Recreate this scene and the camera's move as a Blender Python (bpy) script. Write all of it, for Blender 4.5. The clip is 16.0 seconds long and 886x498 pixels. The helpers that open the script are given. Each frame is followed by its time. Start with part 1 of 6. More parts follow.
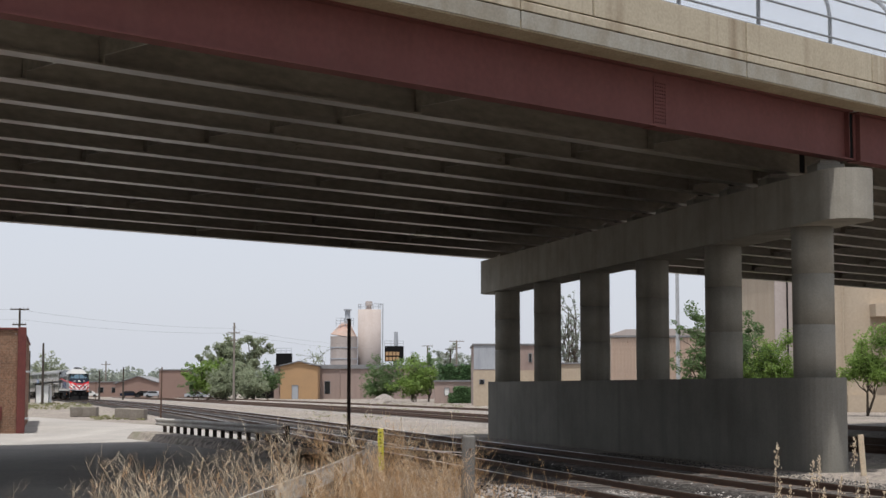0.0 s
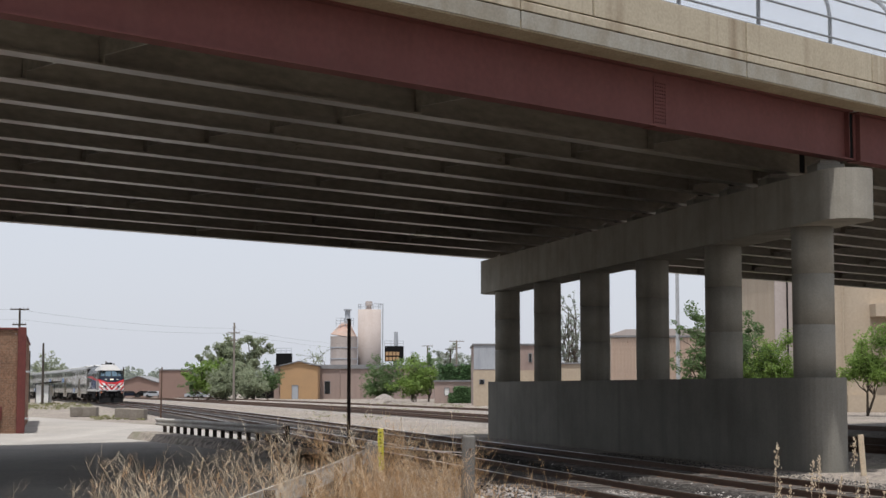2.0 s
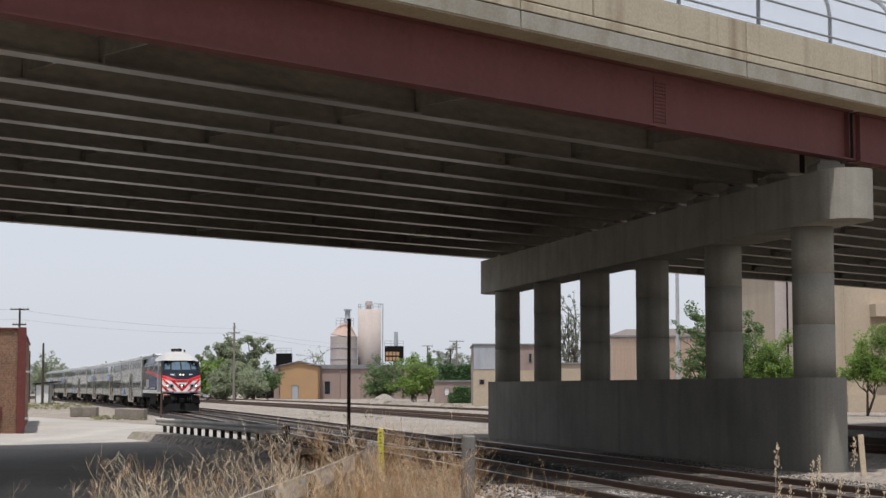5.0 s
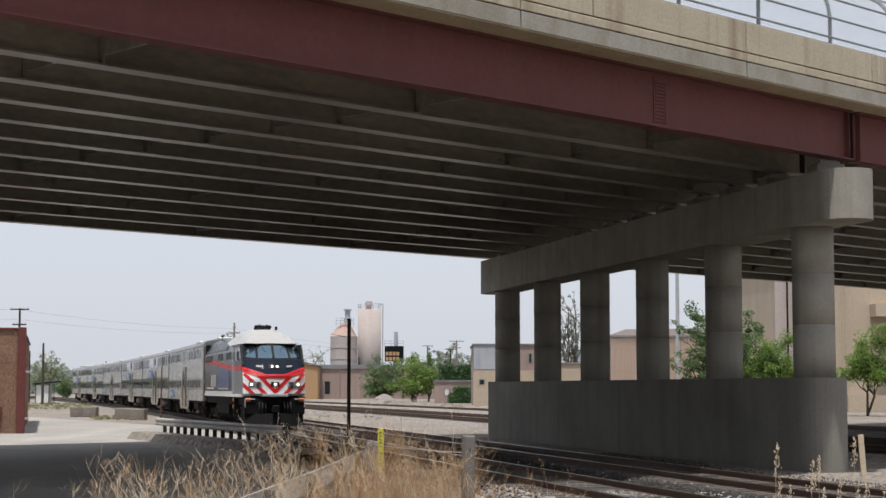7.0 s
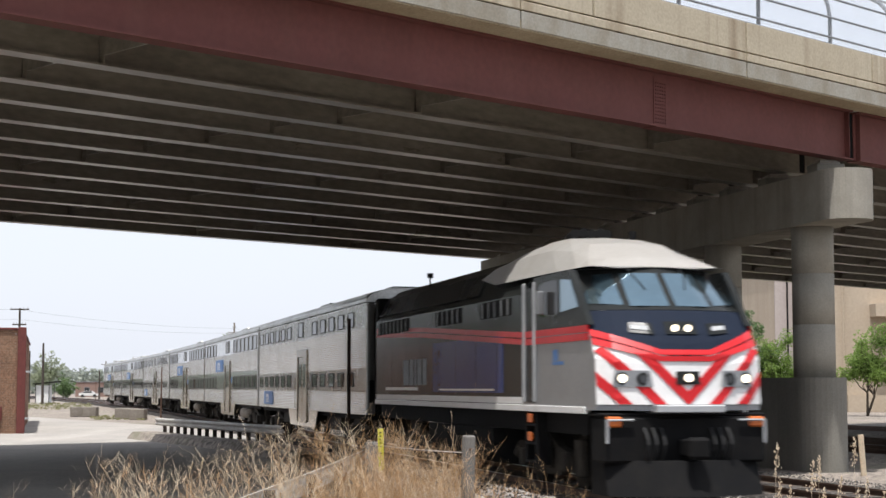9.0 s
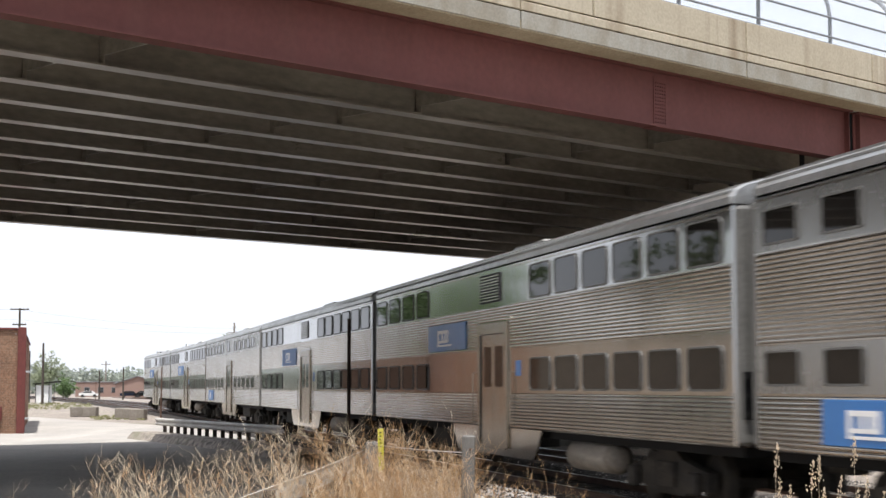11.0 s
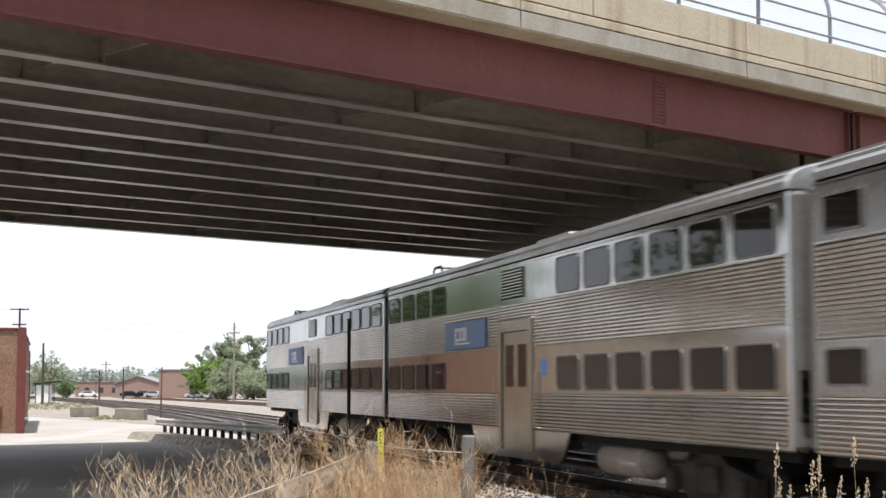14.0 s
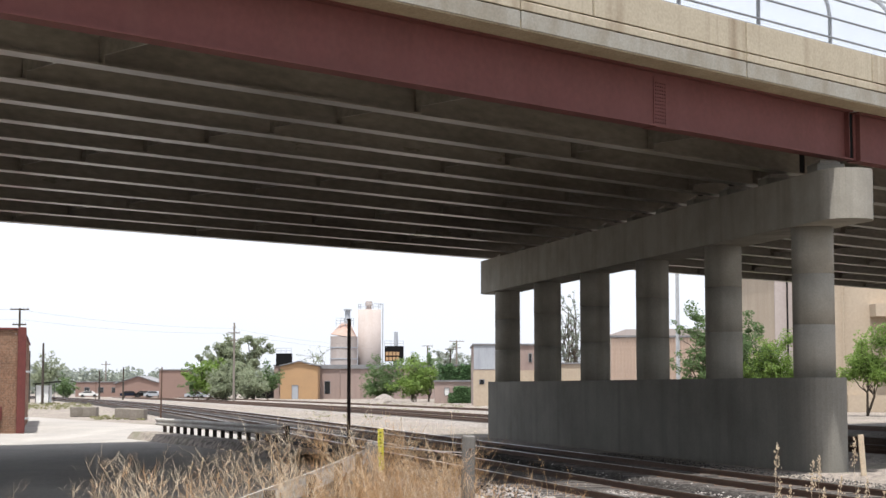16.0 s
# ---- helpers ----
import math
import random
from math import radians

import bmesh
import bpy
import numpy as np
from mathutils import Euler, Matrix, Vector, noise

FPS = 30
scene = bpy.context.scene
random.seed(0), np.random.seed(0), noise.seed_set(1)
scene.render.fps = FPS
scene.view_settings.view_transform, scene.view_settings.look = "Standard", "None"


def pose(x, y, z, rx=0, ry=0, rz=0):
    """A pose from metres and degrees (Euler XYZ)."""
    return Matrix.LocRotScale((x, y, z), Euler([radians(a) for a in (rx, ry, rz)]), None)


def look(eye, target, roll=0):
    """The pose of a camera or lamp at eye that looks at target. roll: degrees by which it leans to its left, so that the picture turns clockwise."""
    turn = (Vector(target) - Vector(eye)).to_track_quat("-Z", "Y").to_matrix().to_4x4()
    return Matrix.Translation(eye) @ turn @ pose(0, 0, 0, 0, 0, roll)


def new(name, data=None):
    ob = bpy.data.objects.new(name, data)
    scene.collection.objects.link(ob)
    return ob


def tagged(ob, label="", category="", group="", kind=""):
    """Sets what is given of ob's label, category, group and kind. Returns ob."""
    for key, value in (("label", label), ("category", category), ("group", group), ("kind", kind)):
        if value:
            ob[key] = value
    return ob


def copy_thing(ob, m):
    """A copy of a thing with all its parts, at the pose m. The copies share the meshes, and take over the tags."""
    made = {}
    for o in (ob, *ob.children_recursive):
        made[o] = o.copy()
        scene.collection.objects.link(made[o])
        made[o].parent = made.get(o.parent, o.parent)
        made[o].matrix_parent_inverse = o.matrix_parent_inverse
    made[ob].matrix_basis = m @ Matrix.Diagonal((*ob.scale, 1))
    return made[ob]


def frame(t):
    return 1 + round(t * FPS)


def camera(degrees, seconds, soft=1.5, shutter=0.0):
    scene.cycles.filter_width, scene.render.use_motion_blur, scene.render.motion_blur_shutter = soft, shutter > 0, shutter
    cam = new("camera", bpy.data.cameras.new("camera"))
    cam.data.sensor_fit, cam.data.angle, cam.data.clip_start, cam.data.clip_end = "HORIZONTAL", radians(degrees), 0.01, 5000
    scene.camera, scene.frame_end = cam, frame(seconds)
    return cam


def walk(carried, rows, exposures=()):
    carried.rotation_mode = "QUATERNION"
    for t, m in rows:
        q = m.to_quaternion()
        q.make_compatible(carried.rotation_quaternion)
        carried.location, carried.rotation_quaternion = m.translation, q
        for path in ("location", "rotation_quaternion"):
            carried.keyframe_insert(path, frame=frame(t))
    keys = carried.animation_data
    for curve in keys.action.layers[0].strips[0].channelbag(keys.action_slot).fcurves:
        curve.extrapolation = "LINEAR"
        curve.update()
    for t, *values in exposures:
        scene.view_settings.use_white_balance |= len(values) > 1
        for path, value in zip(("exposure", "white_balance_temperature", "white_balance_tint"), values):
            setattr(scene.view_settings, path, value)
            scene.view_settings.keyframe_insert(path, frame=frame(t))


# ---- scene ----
# ---- camera: stands still beside the line, 1.9 m above the rails ----
cam = camera(30.03, 16.0, soft=1.5, shutter=0.25)
EYE = (0.0, 0.0, 1.883)
CAM_POSE = look(EYE, (0.0, 100.0, 1.883 + 100.0 * math.tan(0.08381)))
walk(cam, [(0.0, CAM_POSE), (16.0, CAM_POSE)],
     exposures=[(0.0, 0.0), (7.8, 0.0), (8.5, 0.22), (9.0, 0.42), (9.6, 0.58), (12.0, 0.68), (14.6, 0.69), (16.0, 0.62)])

# ---- daylight: hazy summer noon, sun high behind the camera ----
SUN_TRAVEL = Vector((0.07, 0.27, -1.0)).normalized()
SUN_ELEV = math.asin(-SUN_TRAVEL.z)
SUN_AZ = math.atan2(-SUN_TRAVEL.x, -SUN_TRAVEL.y)
world = bpy.data.worlds.new("sky")
scene.world = world
world.use_nodes = True
wn = world.node_tree
sky = wn.nodes.new("ShaderNodeTexSky")
sky.sky_type = "NISHITA"
sky.sun_disc = False
sky.sun_elevation = SUN_ELEV
sky.sun_rotation = SUN_AZ
sky.altitude = 200
sky.air_density = 1.0
sky.dust_density = 4.0
sky.ozone_density = 1.5
haze = wn.nodes.new("ShaderNodeMix")
haze.data_type = "RGBA"
haze.inputs[0].default_value = 0.72
haze.inputs[7].default_value = (8.8, 9.2, 10.2, 1.0)
wn.links.new(sky.outputs[0], haze.inputs[6])
wn.links.new(haze.outputs[2], wn.nodes["Background"].inputs[0])
wn.nodes["Background"].inputs[1].default_value = 0.095
sun = new("sun", bpy.data.lights.new("sun", "SUN"))
sun.data.energy = 4.6
sun.data.angle = radians(1.2)
sun.data.color = (1.0, 0.972, 0.945)
sun.matrix_world = look((0, 0, 60), Vector((0, 0, 60)) + SUN_TRAVEL)

# ---- materials ----
def mat(name, color, rough=0.7, metal=0.0, alt=None, scale=6.0, amount=0.5, grain=60.0, grain_amount=0.18,
        bump=0.15, bump_dist=0.01, streak=None, spec=0.5, coat=0.0, stretch=(1, 1, 1), rand=0.0, coord="Object", alpha=1.0):
    """A surface with a base colour, patches of a second colour, fine grain, optional vertical streaks and relief."""
    m = bpy.data.materials.new(name)
    m.use_nodes = True
    nt = m.node_tree
    n, l = nt.nodes, nt.links
    b = n["Principled BSDF"]
    tc = n.new("ShaderNodeTexCoord")
    mp = n.new("ShaderNodeMapping")
    mp.inputs["Scale"].default_value = stretch
    l.new(tc.outputs[coord], mp.inputs[0])
    big = n.new("ShaderNodeTexNoise")
    big.inputs["Scale"].default_value = scale
    big.inputs["Detail"].default_value = 6
    big.inputs["Roughness"].default_value = 0.65
    l.new(mp.outputs[0], big.inputs[0])
    fine = n.new("ShaderNodeTexNoise")
    fine.inputs["Scale"].default_value = grain
    fine.inputs["Detail"].default_value = 3
    l.new(mp.outputs[0], fine.inputs[0])
    alt = alt or tuple(c * 0.6 for c in color)
    ramp = n.new("ShaderNodeMapRange")
    ramp.inputs[1].default_value, ramp.inputs[2].default_value = 0.4, 0.68
    ramp.inputs[4].default_value = amount
    l.new(big.outputs[0], ramp.inputs[0])
    mix = n.new("ShaderNodeMix")
    mix.data_type = "RGBA"
    mix.inputs[6].default_value = (*color, 1)
    mix.inputs[7].default_value = (*alt, 1)
    l.new(ramp.outputs[0], mix.inputs[0])
    col = mix.outputs[2]
    if streak:
        st = n.new("ShaderNodeTexNoise")
        st.inputs["Scale"].default_value = 1.0
        st.inputs["Detail"].default_value = 5
        smp = n.new("ShaderNodeMapping")
        smp.inputs["Scale"].default_value = streak[1]
        l.new(tc.outputs[coord], smp.inputs[0])
        l.new(smp.outputs[0], st.inputs[0])
        sr = n.new("ShaderNodeMapRange")
        sr.inputs[1].default_value, sr.inputs[2].default_value = 0.5, 0.75
        sr.inputs[4].default_value = streak[2]
        l.new(st.outputs[0], sr.inputs[0])
        sm = n.new("ShaderNodeMix")
        sm.data_type = "RGBA"
        l.new(sr.outputs[0], sm.inputs[0])
        l.new(col, sm.inputs[6])
        sm.inputs[7].default_value = (*streak[0], 1)
        col = sm.outputs[2]
    g = n.new("ShaderNodeMapRange")
    g.inputs[1].default_value, g.inputs[2].default_value = 0.3, 0.7
    g.inputs[3].default_value, g.inputs[4].default_value = 1 - grain_amount, 1 + grain_amount
    l.new(fine.outputs[0], g.inputs[0])
    val = g.outputs[0]
    if rand:
        oi = n.new("ShaderNodeObjectInfo")
        rr = n.new("ShaderNodeMapRange")
        rr.inputs[3].default_value, rr.inputs[4].default_value = 1 - rand, 1 + rand
        l.new(oi.outputs["Random"], rr.inputs[0])
        mu = n.new("ShaderNodeMath")
        mu.operation = "MULTIPLY"
        l.new(val, mu.inputs[0])
        l.new(rr.outputs[0], mu.inputs[1])
        val = mu.outputs[0]
    vm = n.new("ShaderNodeVectorMath")
    vm.operation = "SCALE"
    l.new(col, vm.inputs[0])
    l.new(val, vm.inputs["Scale"])
    l.new(vm.outputs[0], b.inputs["Base Color"])
    rg = n.new("ShaderNodeMapRange")
    rg.inputs[3].default_value, rg.inputs[4].default_value = max(rough - 0.1, rough * 0.4), min(rough + 0.12, rough * 1.6, 1)
    l.new(big.outputs[0], rg.inputs[0])
    l.new(rg.outputs[0], b.inputs["Roughness"])
    b.inputs["Metallic"].default_value = metal
    b.inputs["Specular IOR Level"].default_value = spec
    b.inputs["Coat Weight"].default_value = coat
    b.inputs["Alpha"].default_value = alpha
    if bump:
        bp = n.new("ShaderNodeBump")
        bp.inputs["Strength"].default_value = bump
        bp.inputs["Distance"].default_value = bump_dist
        l.new(fine.outputs[0], bp.inputs["Height"])
        l.new(bp.outputs[0], b.inputs["Normal"])
    return m


def glow(name, color, strength):
    m = bpy.data.materials.new(name)
    m.use_nodes = True
    b = m.node_tree.nodes["Principled BSDF"]
    b.inputs["Base Color"].default_value = (*color, 1)
    b.inputs["Emission Color"].default_value = (*color, 1)
    b.inputs["Emission Strength"].default_value = strength
    b.inputs["Roughness"].default_value = 0.2
    return m


M_CONC = mat("weathered_concrete", (0.315, 0.295, 0.25), 0.9, alt=(0.225, 0.207, 0.175), scale=0.7, amount=0.8, grain=25, grain_amount=0.08, streak=((0.15, 0.135, 0.112), (1.6, 1.6, 0.1), 0.55), bump=0.2, spec=0.25)
# streaked like M_CONC but darker: the shade under the bridge is in the colour
M_CRASH = mat("shade_dark_streaked_concrete", (0.215, 0.205, 0.178), 0.92, alt=(0.15, 0.143, 0.123), scale=0.45, amount=0.8, grain=20, grain_amount=0.08, streak=((0.105, 0.099, 0.085), (1.3, 1.3, 0.08), 0.55), bump=0.2, spec=0.2)
M_PARAPET = mat("parapet_concrete", (0.46, 0.405, 0.305), 0.9, alt=(0.375, 0.32, 0.235), scale=0.9, amount=0.6, grain=14, grain_amount=0.1, streak=((0.21, 0.155, 0.10), (2.6, 2.6, 0.12), 0.6), bump=0.2, spec=0.2)
M_FASCIA = mat("fascia_concrete", (0.34, 0.325, 0.28), 0.9, alt=(0.265, 0.235, 0.18), scale=1.2, amount=0.7, grain=18, grain_amount=0.1, streak=((0.19, 0.155, 0.105), (1.5, 1.5, 0.2), 0.6), bump=0.2, spec=0.2)
M_OVERHANG = mat("brown_stained_concrete", (0.36, 0.30, 0.20), 0.9, alt=(0.27, 0.21, 0.13), scale=0.8, amount=0.8, grain=20, bump=0.2)
M_DECK = mat("deck_soffit_concrete", (0.34, 0.345, 0.31), 0.9, alt=(0.24, 0.24, 0.21), scale=0.5, amount=0.5, grain=20, spec=0.2)
M_RED = mat("oxide_red_steel_paint", (0.140, 0.049, 0.043), 0.6, alt=(0.115, 0.044, 0.037), scale=0.6, amount=0.8, grain=7, grain_amount=0.08, streak=((0.175, 0.078, 0.066), (1.2, 1.2, 0.1), 0.3), bump=0.06, spec=0.2)
M_GIRDER = mat("dark_brown_glossy_steel", (0.235, 0.21, 0.17), 0.30, alt=(0.135, 0.117, 0.091), spec=0.9, scale=0.55, amount=0.9, grain=8, grain_amount=0.2, bump=0.12, stretch=(0.35, 1, 1))
M_GALV = mat("galvanised_steel", (0.42, 0.43, 0.44), 0.5, metal=0.25, scale=3, amount=0.4, grain=80, bump=0.08)
M_RAIL = mat("rusty_rail", (0.10, 0.055, 0.035), 0.75, alt=(0.06, 0.035, 0.025), scale=3, grain=60, bump=0.3)
M_RAILTOP = mat("polished_rail_head", (0.55, 0.54, 0.52), 0.28, metal=1.0, scale=4, amount=0.3, grain=60, bump=0.03)
M_TIE = mat("weathered_tie", (0.055, 0.046, 0.04), 0.9, alt=(0.11, 0.097, 0.084), scale=4, grain=40, stretch=(1, 6, 1), rand=0.35, bump=0.4)
M_ASPHALT = mat("asphalt", (0.265, 0.25, 0.23), 0.95, alt=(0.33, 0.305, 0.275), scale=0.25, amount=0.8, grain=14, grain_amount=0.2, bump=0.3, spec=0.15, streak=((0.39, 0.365, 0.33), (0.5, 0.06, 1.0), 0.6))
M_BLACK = mat("black_steel", (0.006, 0.006, 0.0065), 0.8, spec=0.12, alt=(0.014, 0.013, 0.012), scale=3, amount=0.6, grain=40, bump=0.15)
M_POLE = mat("creosoted_wood", (0.045, 0.035, 0.028), 0.9, alt=(0.08, 0.065, 0.05), scale=3, grain=30, stretch=(4, 4, 0.5), bump=0.4)
M_GREYWOOD = mat("grey_weathered_wood", (0.15, 0.142, 0.13), 0.9, alt=(0.09, 0.084, 0.075), scale=4, grain=30, stretch=(6, 6, 0.6), bump=0.5)
M_BRICK = mat("orange_brick", (0.30, 0.175, 0.115), 0.92, alt=(0.21, 0.13, 0.09), scale=1.6, amount=0.8, grain=9, grain_amount=0.35, rand=0.2, bump=0.3, spec=0.2, streak=((0.38, 0.27, 0.19), (0.5, 0.5, 0.9), 0.5))
M_MORTAR = mat("mortar", (0.34, 0.28, 0.22), 0.95, scale=3, grain=50, bump=0.3)
M_DKRED = mat("dark_red_painted_trim", (0.13, 0.03, 0.025), 0.7, scale=2, grain=20)
M_ORANGE = mat("ochre_stucco", (0.40, 0.25, 0.13), 0.9, alt=(0.33, 0.21, 0.12), scale=0.3, amount=0.6, grain=6, grain_amount=0.06, bump=0.03)
M_PINK = mat("pinkish_block_wall", (0.31, 0.235, 0.205), 0.9, alt=(0.26, 0.20, 0.18), scale=0.25, amount=0.7, grain=5, grain_amount=0.06, bump=0.03, streak=((0.22, 0.16, 0.14), (0.6, 0.6, 0.06), 0.5))
M_TANW = mat("tan_panel_wall", (0.42, 0.345, 0.26), 0.85, alt=(0.36, 0.295, 0.22), scale=0.15, amount=0.6, grain=4, grain_amount=0.06, bump=0.03, streak=((0.33, 0.25, 0.17), (0.4, 0.4, 0.05), 0.5))
M_CREAM = mat("cream_concrete_silo", (0.40, 0.35, 0.325), 0.95, spec=0.15, alt=(0.365, 0.315, 0.285), scale=0.3, amount=0.6, grain=4, grain_amount=0.05, bump=0.03, streak=((0.31, 0.25, 0.22), (0.7, 0.7, 0.08), 0.4))
M_CORR = mat("corrugated_tan_metal", (0.42, 0.32, 0.255), 0.6, alt=(0.36, 0.27, 0.215), scale=0.3, amount=0.6, grain=5, grain_amount=0.06, bump=0.03)
M_WHITE = mat("white_paint", (0.66, 0.66, 0.64), 0.6, scale=2, amount=0.25, grain=20)
M_GREYM = mat("grey_sheet_metal", (0.36, 0.38, 0.41), 0.5, alt=(0.25, 0.27, 0.30), scale=0.6, amount=0.6, grain=8, grain_amount=0.07, bump=0.03, stretch=(3, 3, 0.5))
M_ROOF = mat("grey_roofing", (0.20, 0.20, 0.205), 0.85, scale=0.5, grain=10)
M_RUST = mat("rusty_roof_sheet", (0.38, 0.24, 0.19), 0.8, alt=(0.34, 0.30, 0.26), scale=0.6, amount=0.9, grain=8)
M_BRICKFAR = mat("red_brown_block", (0.25, 0.165, 0.135), 0.9, alt=(0.21, 0.14, 0.12), scale=0.3, grain=5, grain_amount=0.08, bump=0.03)
M_HEDGE = mat("ivy_leaf", (0.075, 0.15, 0.05), 0.7, alt=(0.045, 0.10, 0.035), scale=3, amount=0.9, grain=20, grain_amount=0.4)
M_DARKGLASS = mat("dark_glass", (0.02, 0.022, 0.024), 0.06, scale=2, amount=0.2, grain=4, grain_amount=0.05, bump=0, spec=0.8)
M_YELLOW = mat("yellow_plastic_marker", (0.50, 0.47, 0.04), 0.5, scale=4, amount=0.25, grain=40)
M_LEAF = mat("green_leaf", (0.135, 0.205, 0.08), 0.6, alt=(0.088, 0.145, 0.052), scale=1.2, amount=0.9, grain=9, grain_amount=0.35, bump=0)
M_LEAF2 = mat("yellow_green_leaf", (0.21, 0.31, 0.07), 0.6, alt=(0.13, 0.21, 0.05), scale=1.0, amount=0.9, grain=9, grain_amount=0.35, bump=0)
# the next three leaf colours are paled to paint in distance haze
M_LEAFD = mat("haze_paled_green_leaf", (0.30, 0.335, 0.22), 0.65, alt=(0.22, 0.255, 0.16), scale=0.6, amount=0.9, grain=5, grain_amount=0.3, bump=0)
M_LEAFP = mat("haze_paled_poplar_leaf", (0.30, 0.335, 0.275), 0.75, alt=(0.235, 0.265, 0.21), scale=0.6, amount=0.9, grain=5, grain_amount=0.3, bump=0)
M_LEAFFAR = mat("haze_paled_far_leaf", (0.30, 0.33, 0.285), 0.8, alt=(0.245, 0.275, 0.23), scale=0.05, amount=0.9, grain=0.5, grain_amount=0.3, bump=0)
M_GRASSLEAF = mat("rough_grass_blade", (0.19, 0.20, 0.09), 0.8, alt=(0.28, 0.25, 0.14), scale=0.3, amount=0.9, grain=5, grain_amount=0.3, bump=0)
M_BARK = mat("bark", (0.10, 0.08, 0.062), 0.95, scale=6, grain=30, stretch=(3, 3, 0.6), bump=0.5)
M_STRAW = mat("dry_straw", (0.56, 0.385, 0.215), 0.85, alt=(0.37, 0.235, 0.13), scale=3, amount=0.8, grain=30, grain_amount=0.25, bump=0)
M_STRAWP = mat("pale_dry_stem", (0.76, 0.66, 0.51), 0.85, alt=(0.58, 0.46, 0.33), scale=3, amount=0.7, grain=30, bump=0)


def ground_mat(name, stone, sand, weed, weed_amount):
    """Gravel and dust with patches of weeds."""
    m = mat(name, stone, 0.95, alt=sand, scale=0.22, amount=0.9, grain=6.0, grain_amount=0.75, bump=0.9, bump_dist=0.05)
    nt = m.node_tree
    n, l = nt.nodes, nt.links
    b = n["Principled BSDF"]
    src = b.inputs["Base Color"].links[0].from_socket
    tc = [k for k in n if k.type == "TEX_COORD"][0]
    wn_ = n.new("ShaderNodeTexNoise")
    wn_.inputs["Scale"].default_value = 0.28
    wn_.inputs["Detail"].default_value = 8
    wn_.inputs["Roughness"].default_value = 0.7
    l.new(tc.outputs["Object"], wn_.inputs[0])
    r = n.new("ShaderNodeMapRange")
    r.inputs[1].default_value, r.inputs[2].default_value = 0.54, 0.62
    r.inputs[4].default_value = weed_amount
    l.new(wn_.outputs[0], r.inputs[0])
    mx = n.new("ShaderNodeMix")
    mx.data_type = "RGBA"
    l.new(r.outputs[0], mx.inputs[0])
    l.new(src, mx.inputs[6])
    mx.inputs[7].default_value = (*weed, 1)
    l.new(mx.outputs[2], b.inputs["Base Color"])
    return m


M_GROUND = ground_mat("dusty_gravel_ground", (0.225, 0.192, 0.163), (0.16, 0.135, 0.112), (0.13, 0.13, 0.08), 0.65)
M_GRASS = mat("dry_grass", (0.20, 0.19, 0.08), 0.95, alt=(0.30, 0.25, 0.13), scale=0.4, amount=0.9, grain=10, grain_amount=0.4, bump=0.6, bump_dist=0.04)
M_BALLAST = mat("ballast_stone", (0.25, 0.225, 0.20), 0.95, alt=(0.14, 0.12, 0.10), scale=1.5, amount=0.7, grain=22, grain_amount=0.5, bump=0.9, bump_dist=0.05)
M_STAINED = mat("oil_dark_ballast", (0.026, 0.023, 0.021), 0.95, alt=(0.058, 0.050, 0.044), scale=1.2, amount=0.5, grain=22, grain_amount=0.5, bump=0.9, bump_dist=0.05, spec=0.15)

# one stone in two tones: dark paints the bridge's shade, pale the sunlit gravel
M_STONED = mat("shade_dark_crushed_stone", (0.085, 0.078, 0.07), 0.95, alt=(0.045, 0.042, 0.038), scale=5, amount=0.9, grain=60, grain_amount=0.4, bump=0.3)
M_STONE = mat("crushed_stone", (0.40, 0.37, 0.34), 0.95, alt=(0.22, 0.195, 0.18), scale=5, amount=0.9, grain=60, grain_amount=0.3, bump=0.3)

M_BEAM = mat("weathered_pale_galvanised_beam", (0.40, 0.385, 0.36), 0.65, metal=0.1, alt=(0.29, 0.27, 0.24), scale=1.5, amount=0.7, grain=20, bump=0.1, spec=0.25)
M_BEAMPALE = mat("bright_galvanised_beam", (0.60, 0.59, 0.56), 0.55, metal=0.1, alt=(0.48, 0.46, 0.42), scale=1.5, amount=0.7, grain=20, bump=0.1)
M_FENCE = mat("blue_grey_fence_steel", (0.20, 0.215, 0.235), 0.5, metal=0.3, alt=(0.15, 0.16, 0.175), scale=3, amount=0.4, grain=60, bump=0.05)
M_POSTRUST = mat("dark_rusty_post_paint", (0.030, 0.021, 0.017), 0.75, alt=(0.055, 0.035, 0.026), scale=3, amount=0.7, grain=30, bump=0.2, spec=0.2)
M_WIRE = mat("weathered_overhead_wire", (0.20, 0.20, 0.20), 0.7, scale=3, grain=20, bump=0)


def let_light_through(m, share_of):
    """Thin leaves: part of the light that falls on one side comes out of the other."""
    nt = m.node_tree
    b = nt.nodes["Principled BSDF"]
    tr = nt.nodes.new("ShaderNodeBsdfTranslucent")
    nt.links.new(b.inputs["Base Color"].links[0].from_socket, tr.inputs["Color"])
    mx = nt.nodes.new("ShaderNodeMixShader")
    mx.inputs[0].default_value = share_of
    nt.links.new(b.outputs[0], mx.inputs[1])
    nt.links.new(tr.outputs[0], mx.inputs[2])
    nt.links.new(mx.outputs[0], nt.nodes["Material Output"].inputs["Surface"])


for leaf_material in (M_LEAF, M_LEAF2, M_LEAFD, M_LEAFP, M_LEAFFAR, M_GRASSLEAF, M_STRAW, M_STRAWP):
    let_light_through(leaf_material, 0.45)

